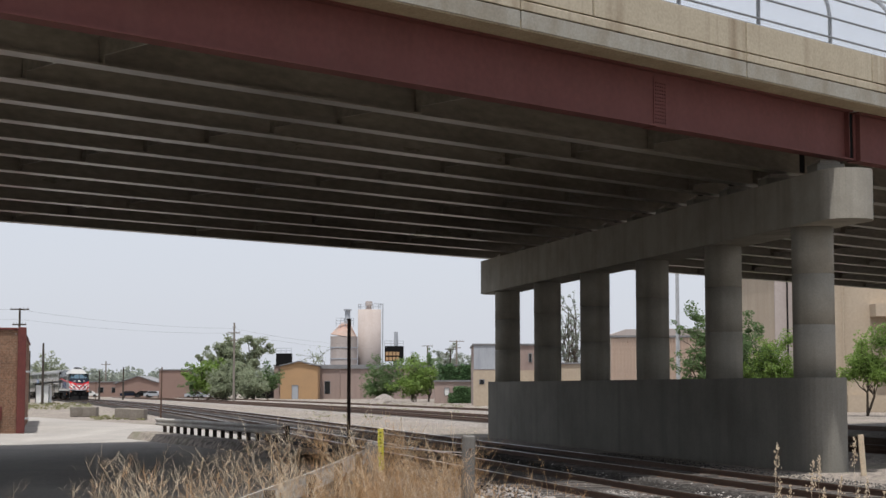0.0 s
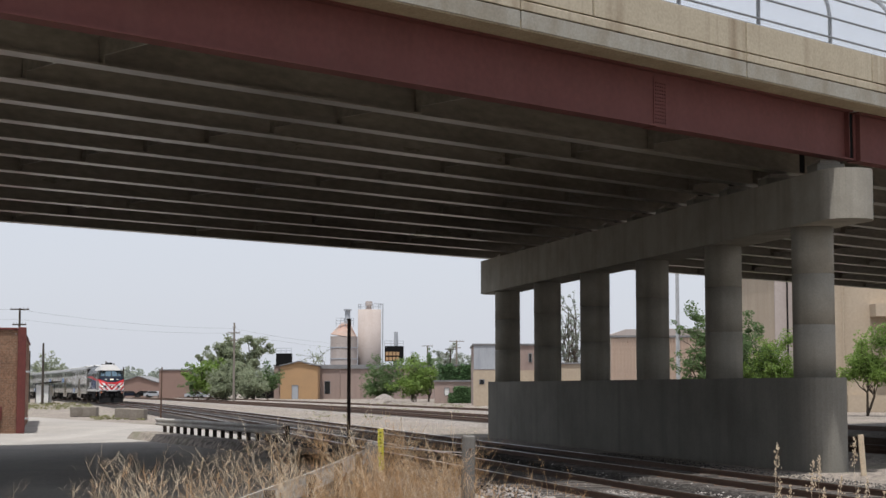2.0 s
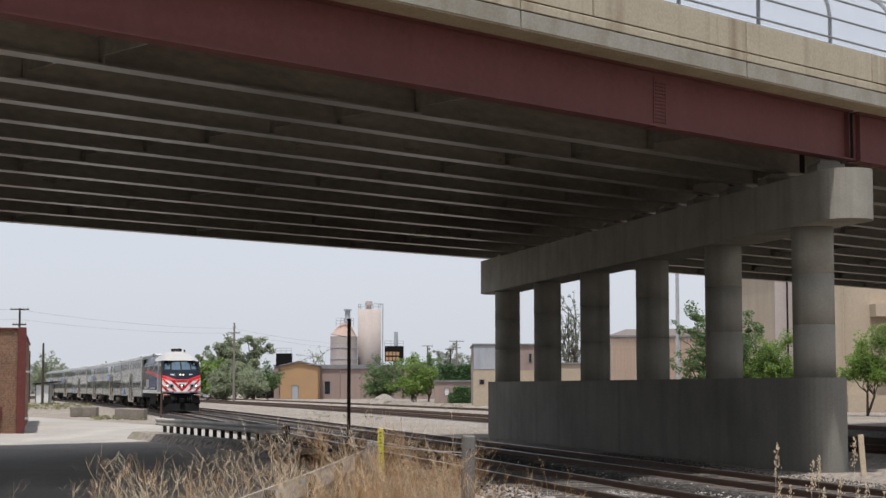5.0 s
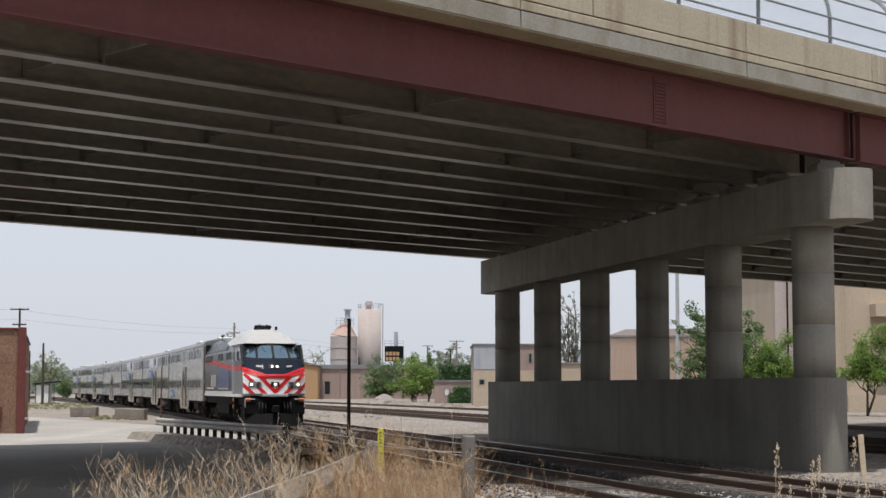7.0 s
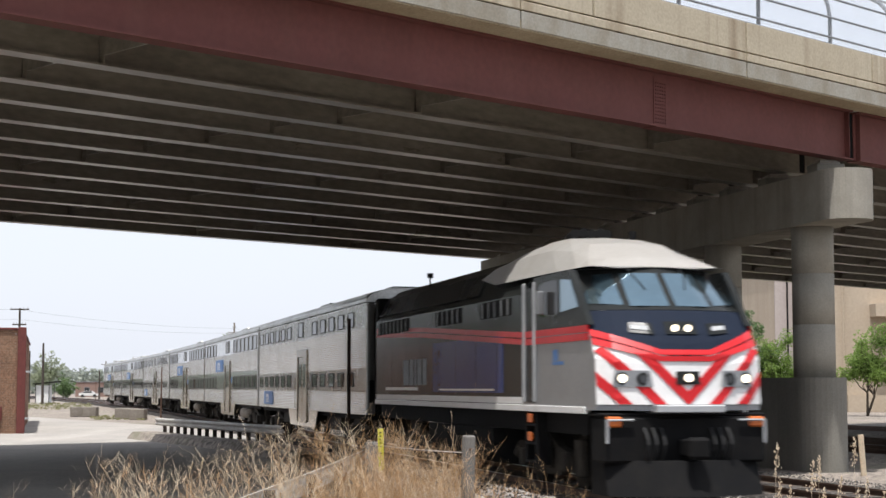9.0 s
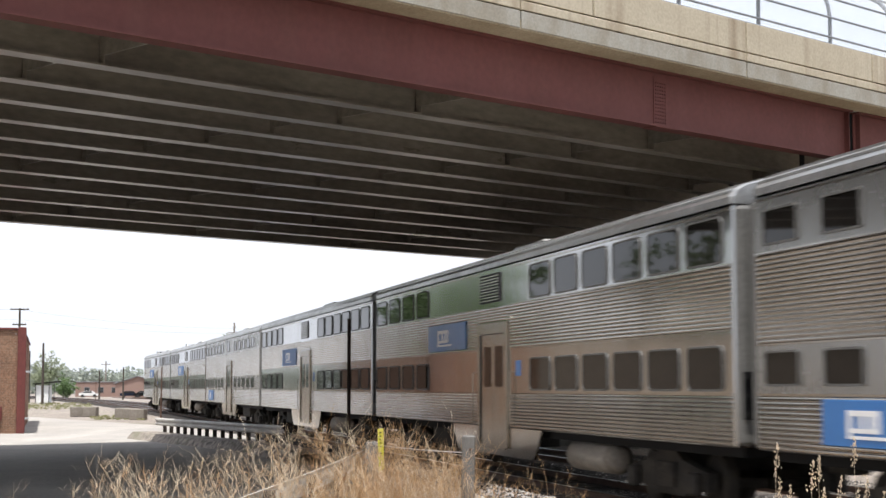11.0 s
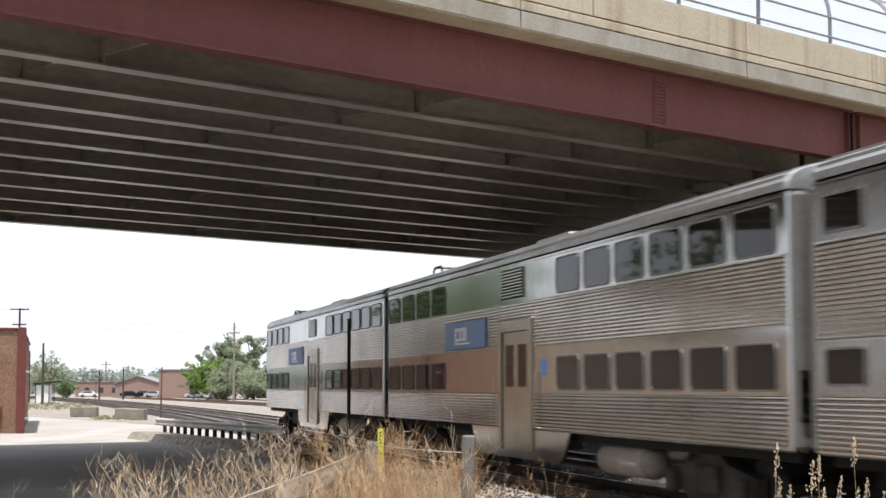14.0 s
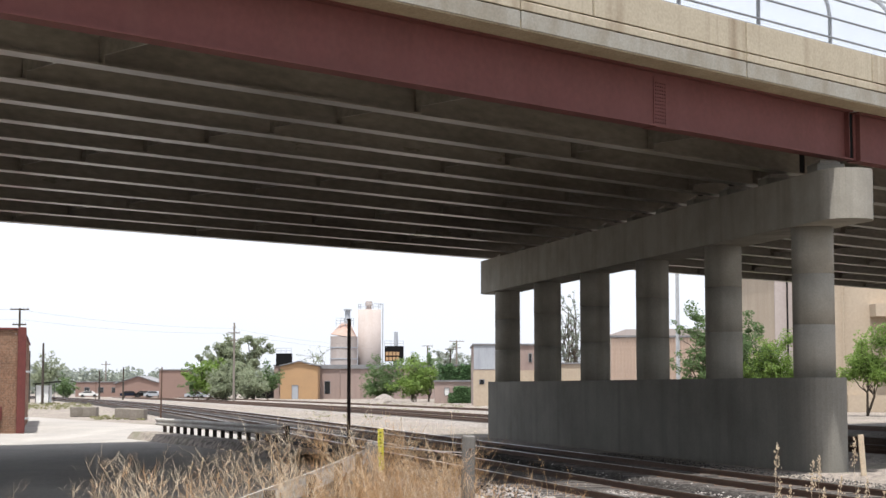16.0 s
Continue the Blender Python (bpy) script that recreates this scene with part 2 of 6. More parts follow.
# train materials
M_STEEL = mat("brushed_stainless_steel", (0.42, 0.39, 0.35), 0.15, metal=1.0, alt=(0.30, 0.27, 0.235), scale=0.5, amount=0.7, grain=30, grain_amount=0.08, streak=((0.25, 0.215, 0.18), (1.5, 1.5, 0.25), 0.45), bump=0.02)
M_SMOOTH = mat("smooth_stainless_band", (0.45, 0.445, 0.435), 0.11, metal=1.0, alt=(0.37, 0.355, 0.335), scale=0.4, amount=0.7, grain=1.4, grain_amount=0.06, bump=0.07, bump_dist=0.05, streak=((0.30, 0.275, 0.24), (1.6, 1.6, 0.3), 0.4))
M_DULLBAND = mat("dull_stainless_band", (0.33, 0.32, 0.30), 0.26, metal=0.95, alt=(0.27, 0.255, 0.235), scale=0.4, amount=0.7, grain=3, grain_amount=0.06, bump=0.03)
M_CARROOF = mat("dirty_car_roof", (0.50, 0.50, 0.49), 0.34, metal=0.9, alt=(0.30, 0.29, 0.27), scale=0.5, amount=0.8, grain=15, bump=0.05)
M_DOOR = mat("dull_steel_door", (0.34, 0.295, 0.235), 0.2, metal=0.95, alt=(0.25, 0.21, 0.165), scale=1, amount=0.6, grain=8, grain_amount=0.1, bump=0.03)
M_CARWIN = mat("tinted_train_glass", (0.010, 0.009, 0.008), 0.03, alt=(0.016, 0.013, 0.011), scale=1, amount=0.4, grain=5, grain_amount=0.05, bump=0, spec=0.12)
M_FRAME = mat("dull_window_frame", (0.10, 0.097, 0.09), 0.55, spec=0.3, scale=2, amount=0.4, grain=20, bump=0)
M_LHOOD = mat("loco_hood_grey", (0.020, 0.022, 0.021), 0.2, spec=0.06, alt=(0.015, 0.017, 0.015), scale=0.6, amount=0.6, grain=15, grain_amount=0.06, bump=0)
M_BLOCK = mat("brown_grey_cast_concrete", (0.22, 0.195, 0.165), 0.9, alt=(0.16, 0.14, 0.115), scale=1.5, amount=0.8, grain=15, bump=0.3)
M_RUBBER = mat("dark_rubber", (0.02, 0.02, 0.02), 0.8, scale=5, grain=40)
M_TRUCK = mat("grimy_truck_steel", (0.022, 0.020, 0.018), 0.85, alt=(0.07, 0.06, 0.048), scale=2, amount=0.7, grain=20, bump=0.3, spec=0.2)
M_BLUE = mat("blue_panel_paint", (0.025, 0.13, 0.36), 0.4, alt=(0.04, 0.155, 0.36), scale=1, amount=0.4, grain=10, grain_amount=0.06, bump=0)
M_LMAROON = mat("loco_maroon_paint", (0.045, 0.018, 0.017), 0.2, spec=0.08, alt=(0.028, 0.018, 0.017), scale=0.7, amount=0.8, grain=15, grain_amount=0.08, bump=0)
M_LBLUE = mat("loco_blue_paint", (0.024, 0.044, 0.16), 0.2, spec=0.1, alt=(0.032, 0.050, 0.135), scale=0.8, amount=0.5, grain=15, grain_amount=0.08, bump=0)
M_LSILVER = mat("loco_silver_paint", (0.215, 0.222, 0.228), 0.36, metal=0.3, alt=(0.17, 0.17, 0.17), scale=0.6, amount=0.5, grain=15, grain_amount=0.06, coat=0.4, bump=0)
M_LGREY = mat("loco_dark_grey", (0.018, 0.020, 0.020), 0.25, spec=0.08, alt=(0.026, 0.026, 0.024), scale=0.8, amount=0.5, grain=15, grain_amount=0.1, bump=0)
M_LNAVY = mat("loco_navy_paint", (0.009, 0.014, 0.027), 0.75, spec=0.12, alt=(0.015, 0.021, 0.034), scale=1, amount=0.4, grain=15, grain_amount=0.06, coat=0.0, bump=0)
M_LRED = mat("loco_red_paint", (0.50, 0.016, 0.02), 0.4, spec=0.25, alt=(0.42, 0.014, 0.018), scale=1, amount=0.4, grain=15, grain_amount=0.06, bump=0)
M_LWHITE = mat("loco_white_paint", (0.72, 0.72, 0.71), 0.35, alt=(0.62, 0.6, 0.57), scale=1, amount=0.4, grain=15, grain_amount=0.05, coat=0.3, bump=0)
M_LROOF = mat("loco_white_roof", (0.52, 0.50, 0.465), 0.3, metal=0.4, alt=(0.44, 0.415, 0.375), scale=0.7, amount=0.6, grain=15, grain_amount=0.06, bump=0)
M_WINDSCREEN = mat("windscreen_glass", (0.15, 0.23, 0.28), 0.05, metal=0.85, alt=(0.19, 0.27, 0.32), scale=1.2, amount=0.6, grain=4, grain_amount=0.05, bump=0, spec=1.0)
M_LAMP = glow("lit_headlight", (1.0, 0.88, 0.68), 1.8)
M_NBOARD = mat("matt_pale_number_board", (0.42, 0.43, 0.43), 0.85, spec=0.1, scale=2, grain=20, bump=0)
M_ORANGELENS = mat("amber_lens", (0.50, 0.12, 0.02), 0.3, scale=3, grain=20)

# ---- mesh helpers ----
def mesh_of(name, bm, material, smooth=False):
    me = bpy.data.meshes.new(name)
    bmesh.ops.recalc_face_normals(bm, faces=bm.faces)
    bm.to_mesh(me)
    bm.free()
    for m in (material if isinstance(material, (list, tuple)) else [material]):
        me.materials.append(m)
    if smooth:
        for p in me.polygons:
            p.use_smooth = True
    return me


def part(name, bm, material, parent=None, label="", smooth=False, at=None):
    """Links a bmesh as one mesh object, under its thing if one is given."""
    ob = new(name, mesh_of(name, bm, material, smooth))
    if parent is not None:
        ob.parent = parent
    if at is not None:
        ob.matrix_basis = at
    if label:
        tagged(ob, label)
    return ob


def share(name, me, parent, at):
    """One more object on a mesh that exists already."""
    ob = new(name, me)
    if parent is not None:
        ob.parent = parent
    ob.matrix_basis = at
    return ob


def thing(name, label, category, at=None, group="", kind=""):
    ob = new(name)
    if at is not None:
        ob.matrix_basis = at
    return tagged(ob, label, category, group, kind)


def box(bm, x0, x1, y0, y1, z0, z1, bevel=0.0, m=None):
    vs = [bm.verts.new((x, y, z)) for z in (z0, z1) for x, y in ((x0, y0), (x1, y0), (x1, y1), (x0, y1))]
    fs = [bm.faces.new([vs[i] for i in f]) for f in ((3, 2, 1, 0), (4, 5, 6, 7), (0, 1, 5, 4), (1, 2, 6, 5), (2, 3, 7, 6), (3, 0, 4, 7))]
    if bevel:
        es = list({e for f in fs for e in f.edges})
        r = bmesh.ops.bevel(bm, geom=es, offset=bevel, segments=1, affect="EDGES")
        vs = list({v for f in r["faces"] for v in f.verts} | {v for v in vs if v.is_valid})
    if m is not None:
        bmesh.ops.transform(bm, matrix=m, verts=vs)
    return vs


def prism(bm, outline, lo, hi, axis="z"):
    """Extrudes a closed outline (pairs) from lo to hi along an axis."""
    def put(a, b, c):
        return {"z": (a, b, c), "x": (c, a, b), "y": (a, c, b)}[axis]
    low = [bm.verts.new(put(a, b, lo)) for a, b in outline]
    top = [bm.verts.new(put(a, b, hi)) for a, b in outline]
    n = len(outline)
    for i in range(n):
        bm.faces.new((low[i], low[(i + 1) % n], top[(i + 1) % n], top[i]))
    bm.faces.new(low[::-1])
    bm.faces.new(top)
    return low + top


def tube(bm, a, b, r0, r1=None, n=8, caps=True):
    """A round, tapered bar from a to b."""
    a, b = Vector(a), Vector(b)
    r1 = r0 if r1 is None else r1
    d = b - a
    if d.length < 1e-6:
        return
    q = d.to_track_quat("Z", "Y").to_matrix()
    ring = [q @ Vector((math.cos(i * math.tau / n), math.sin(i * math.tau / n), 0)) for i in range(n)]
    lo = [bm.verts.new(a + v * r0) for v in ring]
    hi = [bm.verts.new(b + v * r1) for v in ring]
    for i in range(n):
        bm.faces.new((lo[i], lo[(i + 1) % n], hi[(i + 1) % n], hi[i]))
    if caps:
        bm.faces.new(lo[::-1])
        bm.faces.new(hi)


def rounded(x0, x1, z0, z1, r, n=4):
    pts = []
    for cx, cz, a0 in ((x1 - r, z1 - r, 0), (x0 + r, z1 - r, 90), (x0 + r, z0 + r, 180), (x1 - r, z0 + r, 270)):
        for i in range(n + 1):
            a = radians(a0 + 90 * i / n)
            pts.append((cx + r * math.cos(a), cz + r * math.sin(a)))
    return pts


def boxpart(name, dims, material, parent, label="", bevel=0.0, at=None):
    bm = bmesh.new()
    box(bm, *dims, bevel=bevel)
    return part(name, bm, material, parent, label, at=at)


U = Vector((0.7216, 0.6923, 0))       # along the bridge
N = Vector((0.6923, -0.7216, 0))      # across it, towards the camera
NEAR = -23.81                         # the near girder's web, along N
TRACK = Vector((-0.23216, 0.97268, 0))  # along the line, away from the camera
SIDE = Vector((0.97268, 0.23216, 0))    # across it, to its far side
BRIDGE = Matrix(((U.x, -N.x, 0, N.x * NEAR), (U.y, -N.y, 0, N.y * NEAR), (0, 0, 1, 0), (0, 0, 0, 1)))  # x along, y into the deck's width
PIER = Matrix(((TRACK.x, -SIDE.x, 0, 9.88), (TRACK.y, -SIDE.y, 0, 44.01), (0, 0, 1, 0), (0, 0, 0, 1)))  # x away along the line, y to the camera's side
GZ = -0.28                            # the ground's level; the rails' heads are at 0


def rail_xy(y):
    """The near track's centre line: straight under the bridge, a wide curve beyond."""
    return 10.8432 - 0.23868 * y - 0.00022 * max(0.0, y - 89.34) ** 2

# ---- ground, road, tracks ----
def ground():
    bm = bmesh.new()
    xs = [-2500, -700, -250, -120, -70] + list(range(-50, 60, 4)) + [70, 120, 250, 700, 2500]
    ys = [-800, -200, -60] + list(range(-20, 150, 5)) + [180, 240, 320, 450, 700, 1200, 4000]
    rnd = random.Random(3)
    grid = []
    for y in ys:
        row = []
        for x in xs:
            near = abs(x) < 60 and -10 < y < 160
            row.append(bm.verts.new((x, y, GZ - 0.02 + (rnd.uniform(-0.03, 0.0) if near else 0))))
        grid.append(row)
    for j in range(len(ys) - 1):
        for i in range(len(xs) - 1):
            bm.faces.new((grid[j][i], grid[j][i + 1], grid[j + 1][i + 1], grid[j + 1][i]))
    return tagged(part("ground", bm, M_GROUND, smooth=True), "dusty pale gravel ground of a rail yard", "ground", kind="structure")


def strip(bm, pts, half, z, edge_z=None, shoulder=0.0):
    """A ribbon along a line of (x, y) points with sloping shoulders."""
    rows = []
    for i, (x, y) in enumerate(pts):
        a, b = pts[max(i - 1, 0)], pts[min(i + 1, len(pts) - 1)]
        t = Vector((b[0] - a[0], b[1] - a[1])).normalized()
        s = Vector((t.y, -t.x))
        prof = [(-half - shoulder, edge_z), (-half, z), (half, z), (half + shoulder, edge_z)] if shoulder else [(-half, z), (half, z)]
        rows.append([bm.verts.new((x + s.x * o, y + s.y * o, h)) for o, h in prof])
    for r, q in zip(rows, rows[1:]):
        for i in range(len(r) - 1):
            bm.faces.new((r[i], r[i + 1], q[i + 1], q[i]))


def line_points(offset, y0, y1, step):
    pts, y = [], y0
    while y <= y1:
        k = 0.23868 + 0.00044 * max(0.0, y - 89.34)
        c = 1 / math.hypot(1, k)
        pts.append((rail_xy(y) + offset * c, y + offset * k * c))
        y += step
    return pts


RAIL_PROFILE = [(-0.07, -0.17), (0.07, -0.17), (0.07, -0.155), (0.012, -0.13), (0.012, -0.045), (0.036, -0.035), (0.036, -0.008), (-0.036, -0.008), (-0.036, -0.035), (-0.012, -0.045), (-0.012, -0.13), (-0.07, -0.155)]


def sweep(bm, pts, profile, z=0.0):
    rings = []
    for i, (x, y) in enumerate(pts):
        a, b = pts[max(i - 1, 0)], pts[min(i + 1, len(pts) - 1)]
        t = Vector((b[0] - a[0], b[1] - a[1])).normalized()
        rings.append([bm.verts.new((x + t.y * o, y - t.x * o, h + z)) for o, h in profile])
    n = len(profile)
    for r, q in zip(rings, rings[1:]):
        for i in range(n):
            bm.faces.new((r[i], r[(i + 1) % n], q[(i + 1) % n], q[i]))
    bm.faces.new(rings[0])
    bm.faces.new(rings[-1][::-1])


TIE_ME = None


def track(name, offset, y0, y1, bed, label, ties=None, shiny=True, half=1.55):
    """Two rails on ties in a ballast bed."""
    global TIE_ME
    t = thing(name, label, "railway track", kind="structure")
    pts = line_points(offset, y0, y1, 4.0)
    bm = bmesh.new()
    strip(bm, pts, half, -0.15, GZ - 0.05, 0.45)
    part("ballast_bed", bm, bed, t)
    for s in (-0.75, 0.75):
        bm = bmesh.new()
        sweep(bm, line_points(offset + s, y0, y1, 4.0), RAIL_PROFILE)
        rl = part("rail", bm, M_RAIL, t, "rusty steel rail")
        bm = bmesh.new()
        sweep(bm, line_points(offset + s, y0, y1, 4.0), [(-0.03, -0.0085), (0.03, -0.0085), (0.022, 0.0), (-0.022, 0.0)])
        part("rail_head", bm, M_RAILTOP if shiny else M_RAIL, rl, "polished running surface" if shiny else "")
    if TIE_ME is None:
        bm = bmesh.new()
        box(bm, -0.11, 0.11, -1.3, 1.3, -0.3, -0.128, 0.012)
        TIE_ME = mesh_of("tie", bm, M_TIE)
    if ties:
        rnd = random.Random(int(offset * 10) + 5)
        for x, y in line_points(offset, ties[0], ties[1], 0.535):
            a = math.degrees(math.atan2(TRACK.y, TRACK.x)) + rnd.uniform(-1.2, 1.2)
            share("tie", TIE_ME, t, pose(x, y, rnd.uniform(-0.012, 0.004), 0, 0, a))
    return t


ground()
track("track_1", 0.0, -160, 470, M_STAINED, "main line track with polished rails on dark ballast", ties=(26, 130))
track("track_2", 3.85, -160, 470, M_STAINED, "second line track on dark oily ballast by the pier", ties=(30, 130))


track("track_3", 15.2, -60, 330, M_BALLAST, "rusty yard track beyond the pier", ties=(92, 150), shiny=False)
track("track_4", 19.2, -60, 330, M_BALLAST, "rusty yard track beyond the pier", ties=(98, 150), shiny=False)
track("track_5", 28.2, -60, 330, M_BALLAST, "rusty yard track along the factory fence", shiny=False)

bm = bmesh.new()
ROAD = [(-60, -6), (-13, 14), (-9.5, 40), (-13.5, 66), (-22, 90), (-40, 125), (-70, 170)]
strip(bm, ROAD, 7.5, GZ + 0.012)
tagged(part("road", bm, M_ASPHALT), "worn grey asphalt road passing under the bridge", "road", kind="structure")

# ---- the bridge ----
GIRDERS = [0.0, 2.62, 4.98, 7.18, 9.5, 11.85, 14.4, 17.25, 20.25, 23.4, 26.6, 29.9]
ZB, ZT = 7.85, 9.17
U0, U1, JOINT = -42.0, 130.0, 37.78


def i_beam(bm, x0, x1, y, flange=0.42):
    box(bm, x0, x1, y - flange / 2, y + flange / 2, ZB, ZB + 0.04)
    box(bm, x0, x1, y - 0.012, y + 0.012, ZB + 0.041, ZT - 0.041)
    box(bm, x0, x1, y - flange / 2, y + flange / 2, ZT - 0.04, ZT - 0.002)


def bridge():
    b = thing("road_bridge", "steel girder road bridge with concrete deck and red fascia girder", "bridge", BRIDGE, kind="structure")
    for i, y in enumerate(GIRDERS):
        for x0, x1 in ((U0, JOINT - 0.14), (JOINT + 0.14, U1)):
            # the pier is skewed, so each girder's joint lies further along
            sh = y * 0.63
            bm = bmesh.new()
            a = x0 if x0 == U0 else x0 + sh
            c = x1 if x1 == U1 else x1 + sh
            i_beam(bm, a, c, y)
            if i == 0:
                for sx in ((37.52,) if x0 == U0 else (38.04,)):
                    box(bm, sx - 0.01, sx + 0.01, y - 0.15, y - 0.0125, ZB + 0.042, ZT - 0.042)
            part("girder", bm, M_RED if i == 0 else M_GIRDER, b, "oxide red painted fascia girder" if i == 0 else "")
    # bolted splice on the fascia girder
    bm = bmesh.new()
    box(bm, 29.54, 30.04, -0.026, -0.0125, ZB + 0.06, ZT - 0.12)
    for r in range(12):
        for c in range(5):
            tube(bm, (29.62 + c * 0.085, -0.026, ZB + 0.14 + r * 0.083), (29.62 + c * 0.085, -0.048, ZB + 0.14 + r * 0.083), 0.022, n=6)
    box(bm, 29.4, 30.2, -0.2, 0.2, ZB - 0.018, ZB - 0.001)
    part("splice_plate", bm, M_RED, b, "bolted red splice plate")
    # cross frames between the girders
    bm = bmesh.new()
    box(bm, -0.02, 0.02, 0.03, 2.3, ZB + 0.2, ZT - 0.2)
    box(bm, -0.1, 0.1, 0.03, 2.3, ZT - 0.2, ZT - 0.17)
    box(bm, -0.012, 0.012, 0.014, 0.2, ZB + 0.05, ZT - 0.05)
    me = mesh_of("cross_frame", bm, M_GIRDER)
    bm = bmesh.new()
    box(bm, -0.012, 0.012, -0.2, -0.014, ZB + 0.05, ZT - 0.05)
    me2 = mesh_of("stiffener", bm, M_GIRDER)
    for i in range(len(GIRDERS) - 1):
        gap = GIRDERS[i + 1] - GIRDERS[i]
        for k in range(-7, 11):
            x = 16.45 + k * 8.06 - GIRDERS[i] * 0.1
            if abs(x - JOINT - GIRDERS[i] * 0.63) > 0.5:
                ob = share("cross_frame", me, b, pose(x, GIRDERS[i], 0))
                ob.scale = (1, gap / 2.33, 1)
                share("stiffener", me2, b, pose(x, GIRDERS[i + 1], 0))
    # added black sheets close the joints' gaps and stand for the shade in them
    for y in GIRDERS:
        boxpart("joint_shade_sheet", (JOINT + y * 0.63 - 0.2, JOINT + y * 0.63 + 0.2, y + 0.014, y + 0.04, ZB + 0.045, ZT - 0.045), M_BLACK, b)
    # deck slab with its overhang
    boxpart("overhang", (U0, U1, -0.921, -0.2, ZT, ZT + 0.21), M_OVERHANG, b, "brown stained concrete overhang")
    bm = bmesh.new()
    box(bm, U0, U1, -0.199, 31.0, ZT, ZT + 0.22)
    part("deck_slab", bm, M_DECK, b, "grey concrete deck slab")
    for x0 in np.arange(31.9 - 9 * 7.76, 128, 7.76):
        boxpart("fascia", (x0 + 0.026, x0 + 7.76 - 0.026, -0.955, -0.922, ZT + 0.03, ZT + 0.385), M_FASCIA, b, "stained grey concrete edge of the deck", bevel=0.006)
        boxpart("parapet_lip", (x0 + 0.024, x0 + 7.76 - 0.024, -0.95, -0.55, ZT + 0.42, ZT + 0.605), M_PARAPET, b, "cream concrete lip under the parapet", bevel=0.012)
    # parapet panels, jointed every few metres
    for x0 in np.arange(31.92 - 13 * 5.5, 128, 5.5):
        boxpart("parapet_panel", (x0 + 0.034, x0 + 5.5 - 0.034, -0.935, -0.55, ZT + 0.645, ZT + 1.36), M_PARAPET, b, "cream concrete parapet panel with rain streaks", bevel=0.008)
    bm = bmesh.new()
    box(bm, U0, U1, -0.74, -0.6, ZT + 0.22, ZT + 1.3)
    part("parapet_core", bm, M_CONC, b)
    bm = bmesh.new()
    box(bm, U0, U1, 30.6, 31.0, ZT + 0.22, ZT + 1.36, 0.02)
    part("parapet_panel", bm, M_PARAPET, b)
    return b


def stadium(x0, x1, r, n=14):
    pts = [(x1 + r * math.sin(math.pi * i / n), -r * math.cos(math.pi * i / n)) for i in range(n + 1)]
    pts += [(x0 - r * math.sin(math.pi * i / n), r * math.cos(math.pi * i / n)) for i in range(n + 1)]
    return pts


def pier():
    p = thing("bridge_pier", "grey concrete bridge pier with six round columns and crash wall", "bridge pier", PIER, kind="structure")
    bm = bmesh.new()
    prism(bm, stadium(-0.35, 31.0, 0.66), GZ - 0.3, 2.15)
    part("crash_wall", bm, M_CRASH, p, "stained grey concrete crash wall with rounded ends, shade in its colour")
    for k in range(6):
        bm = bmesh.new()
        n = 32
        for z0, z1, r in ((2.152, 3.55, 0.555), (3.556, 4.9, 0.553), (4.906, 6.15, 0.555)):
            tube(bm, (0, 0, z0), (0, 0, z1), r, n=n)
        tube(bm, (0, 0, 2.152), (0, 0, 6.15), 0.545, n=n)
        c = part("column", bm, M_CONC, p, smooth=False, at=pose(k * 6.04, 0, 0, 0, 0, k * 40))
        for f in c.data.polygons:
            f.use_smooth = abs(f.normal.z) < 0.5
    bm = bmesh.new()
    for v in prism(bm, stadium(-1.95, 32.2, 0.68), 6.152, 7.44):
        if v.co.z > 7:
            v.co.z += 0.2 * (v.co.x + 2.6) / 35.0
    part("pier_cap", bm, M_CONC, p, "grey concrete pier cap beam with rounded ends")
    inv = PIER.inverted()
    for y in GIRDERS:
        w = BRIDGE @ Vector((JOINT + y * 0.63, y, 0))
        q = inv @ w
        if q.x > 32.3:
            continue
        bm = bmesh.new()
        top = 7.435 + 0.2 * (q.x + 2.6) / 35.0
        box(bm, q.x - 0.3, q.x + 0.3, -0.4, 0.4, top, 7.74, 0.02)
        pad = part("bearing_pad", bm, M_CRASH, p, "concrete bearing pad darkened for shade")
        bm = bmesh.new()
        box(bm, q.x - 0.24, q.x + 0.24, -0.3, 0.3, 7.741, 7.80, 0.01)
        box(bm, q.x - 0.19, q.x + 0.19, -0.25, 0.25, 7.801, 7.848, 0.01)
        part("bearing", bm, M_GIRDER, pad, "dark steel bearing")
    return p


bridge()
pier()

# ---- the train ----
# local frames: x forward, y to the train's left, z up from the rail heads
WHEEL_ME = {}


def wheel_mesh(r):
    if r not in WHEEL_ME:
        bm = bmesh.new()
        tube(bm, (0, -0.065, 0), (0, 0.065, 0), r, n=28)
        tube(bm, (0, -0.09, 0), (0, -0.064, 0), r * 0.86, r * 0.92, n=28)
        tube(bm, (0, -0.14, 0), (0, -0.089, 0), r * 0.3, n=14)
        tube(bm, (0, 0.064, 0), (0, 0.09, 0), r + 0.025, n=28)
        tube(bm, (0, 0.089, 0), (0, 0.72, 0), 0.08, n=10)
        WHEEL_ME[r] = mesh_of("wheel", bm, M_TRUCK)
    return WHEEL_ME[r]


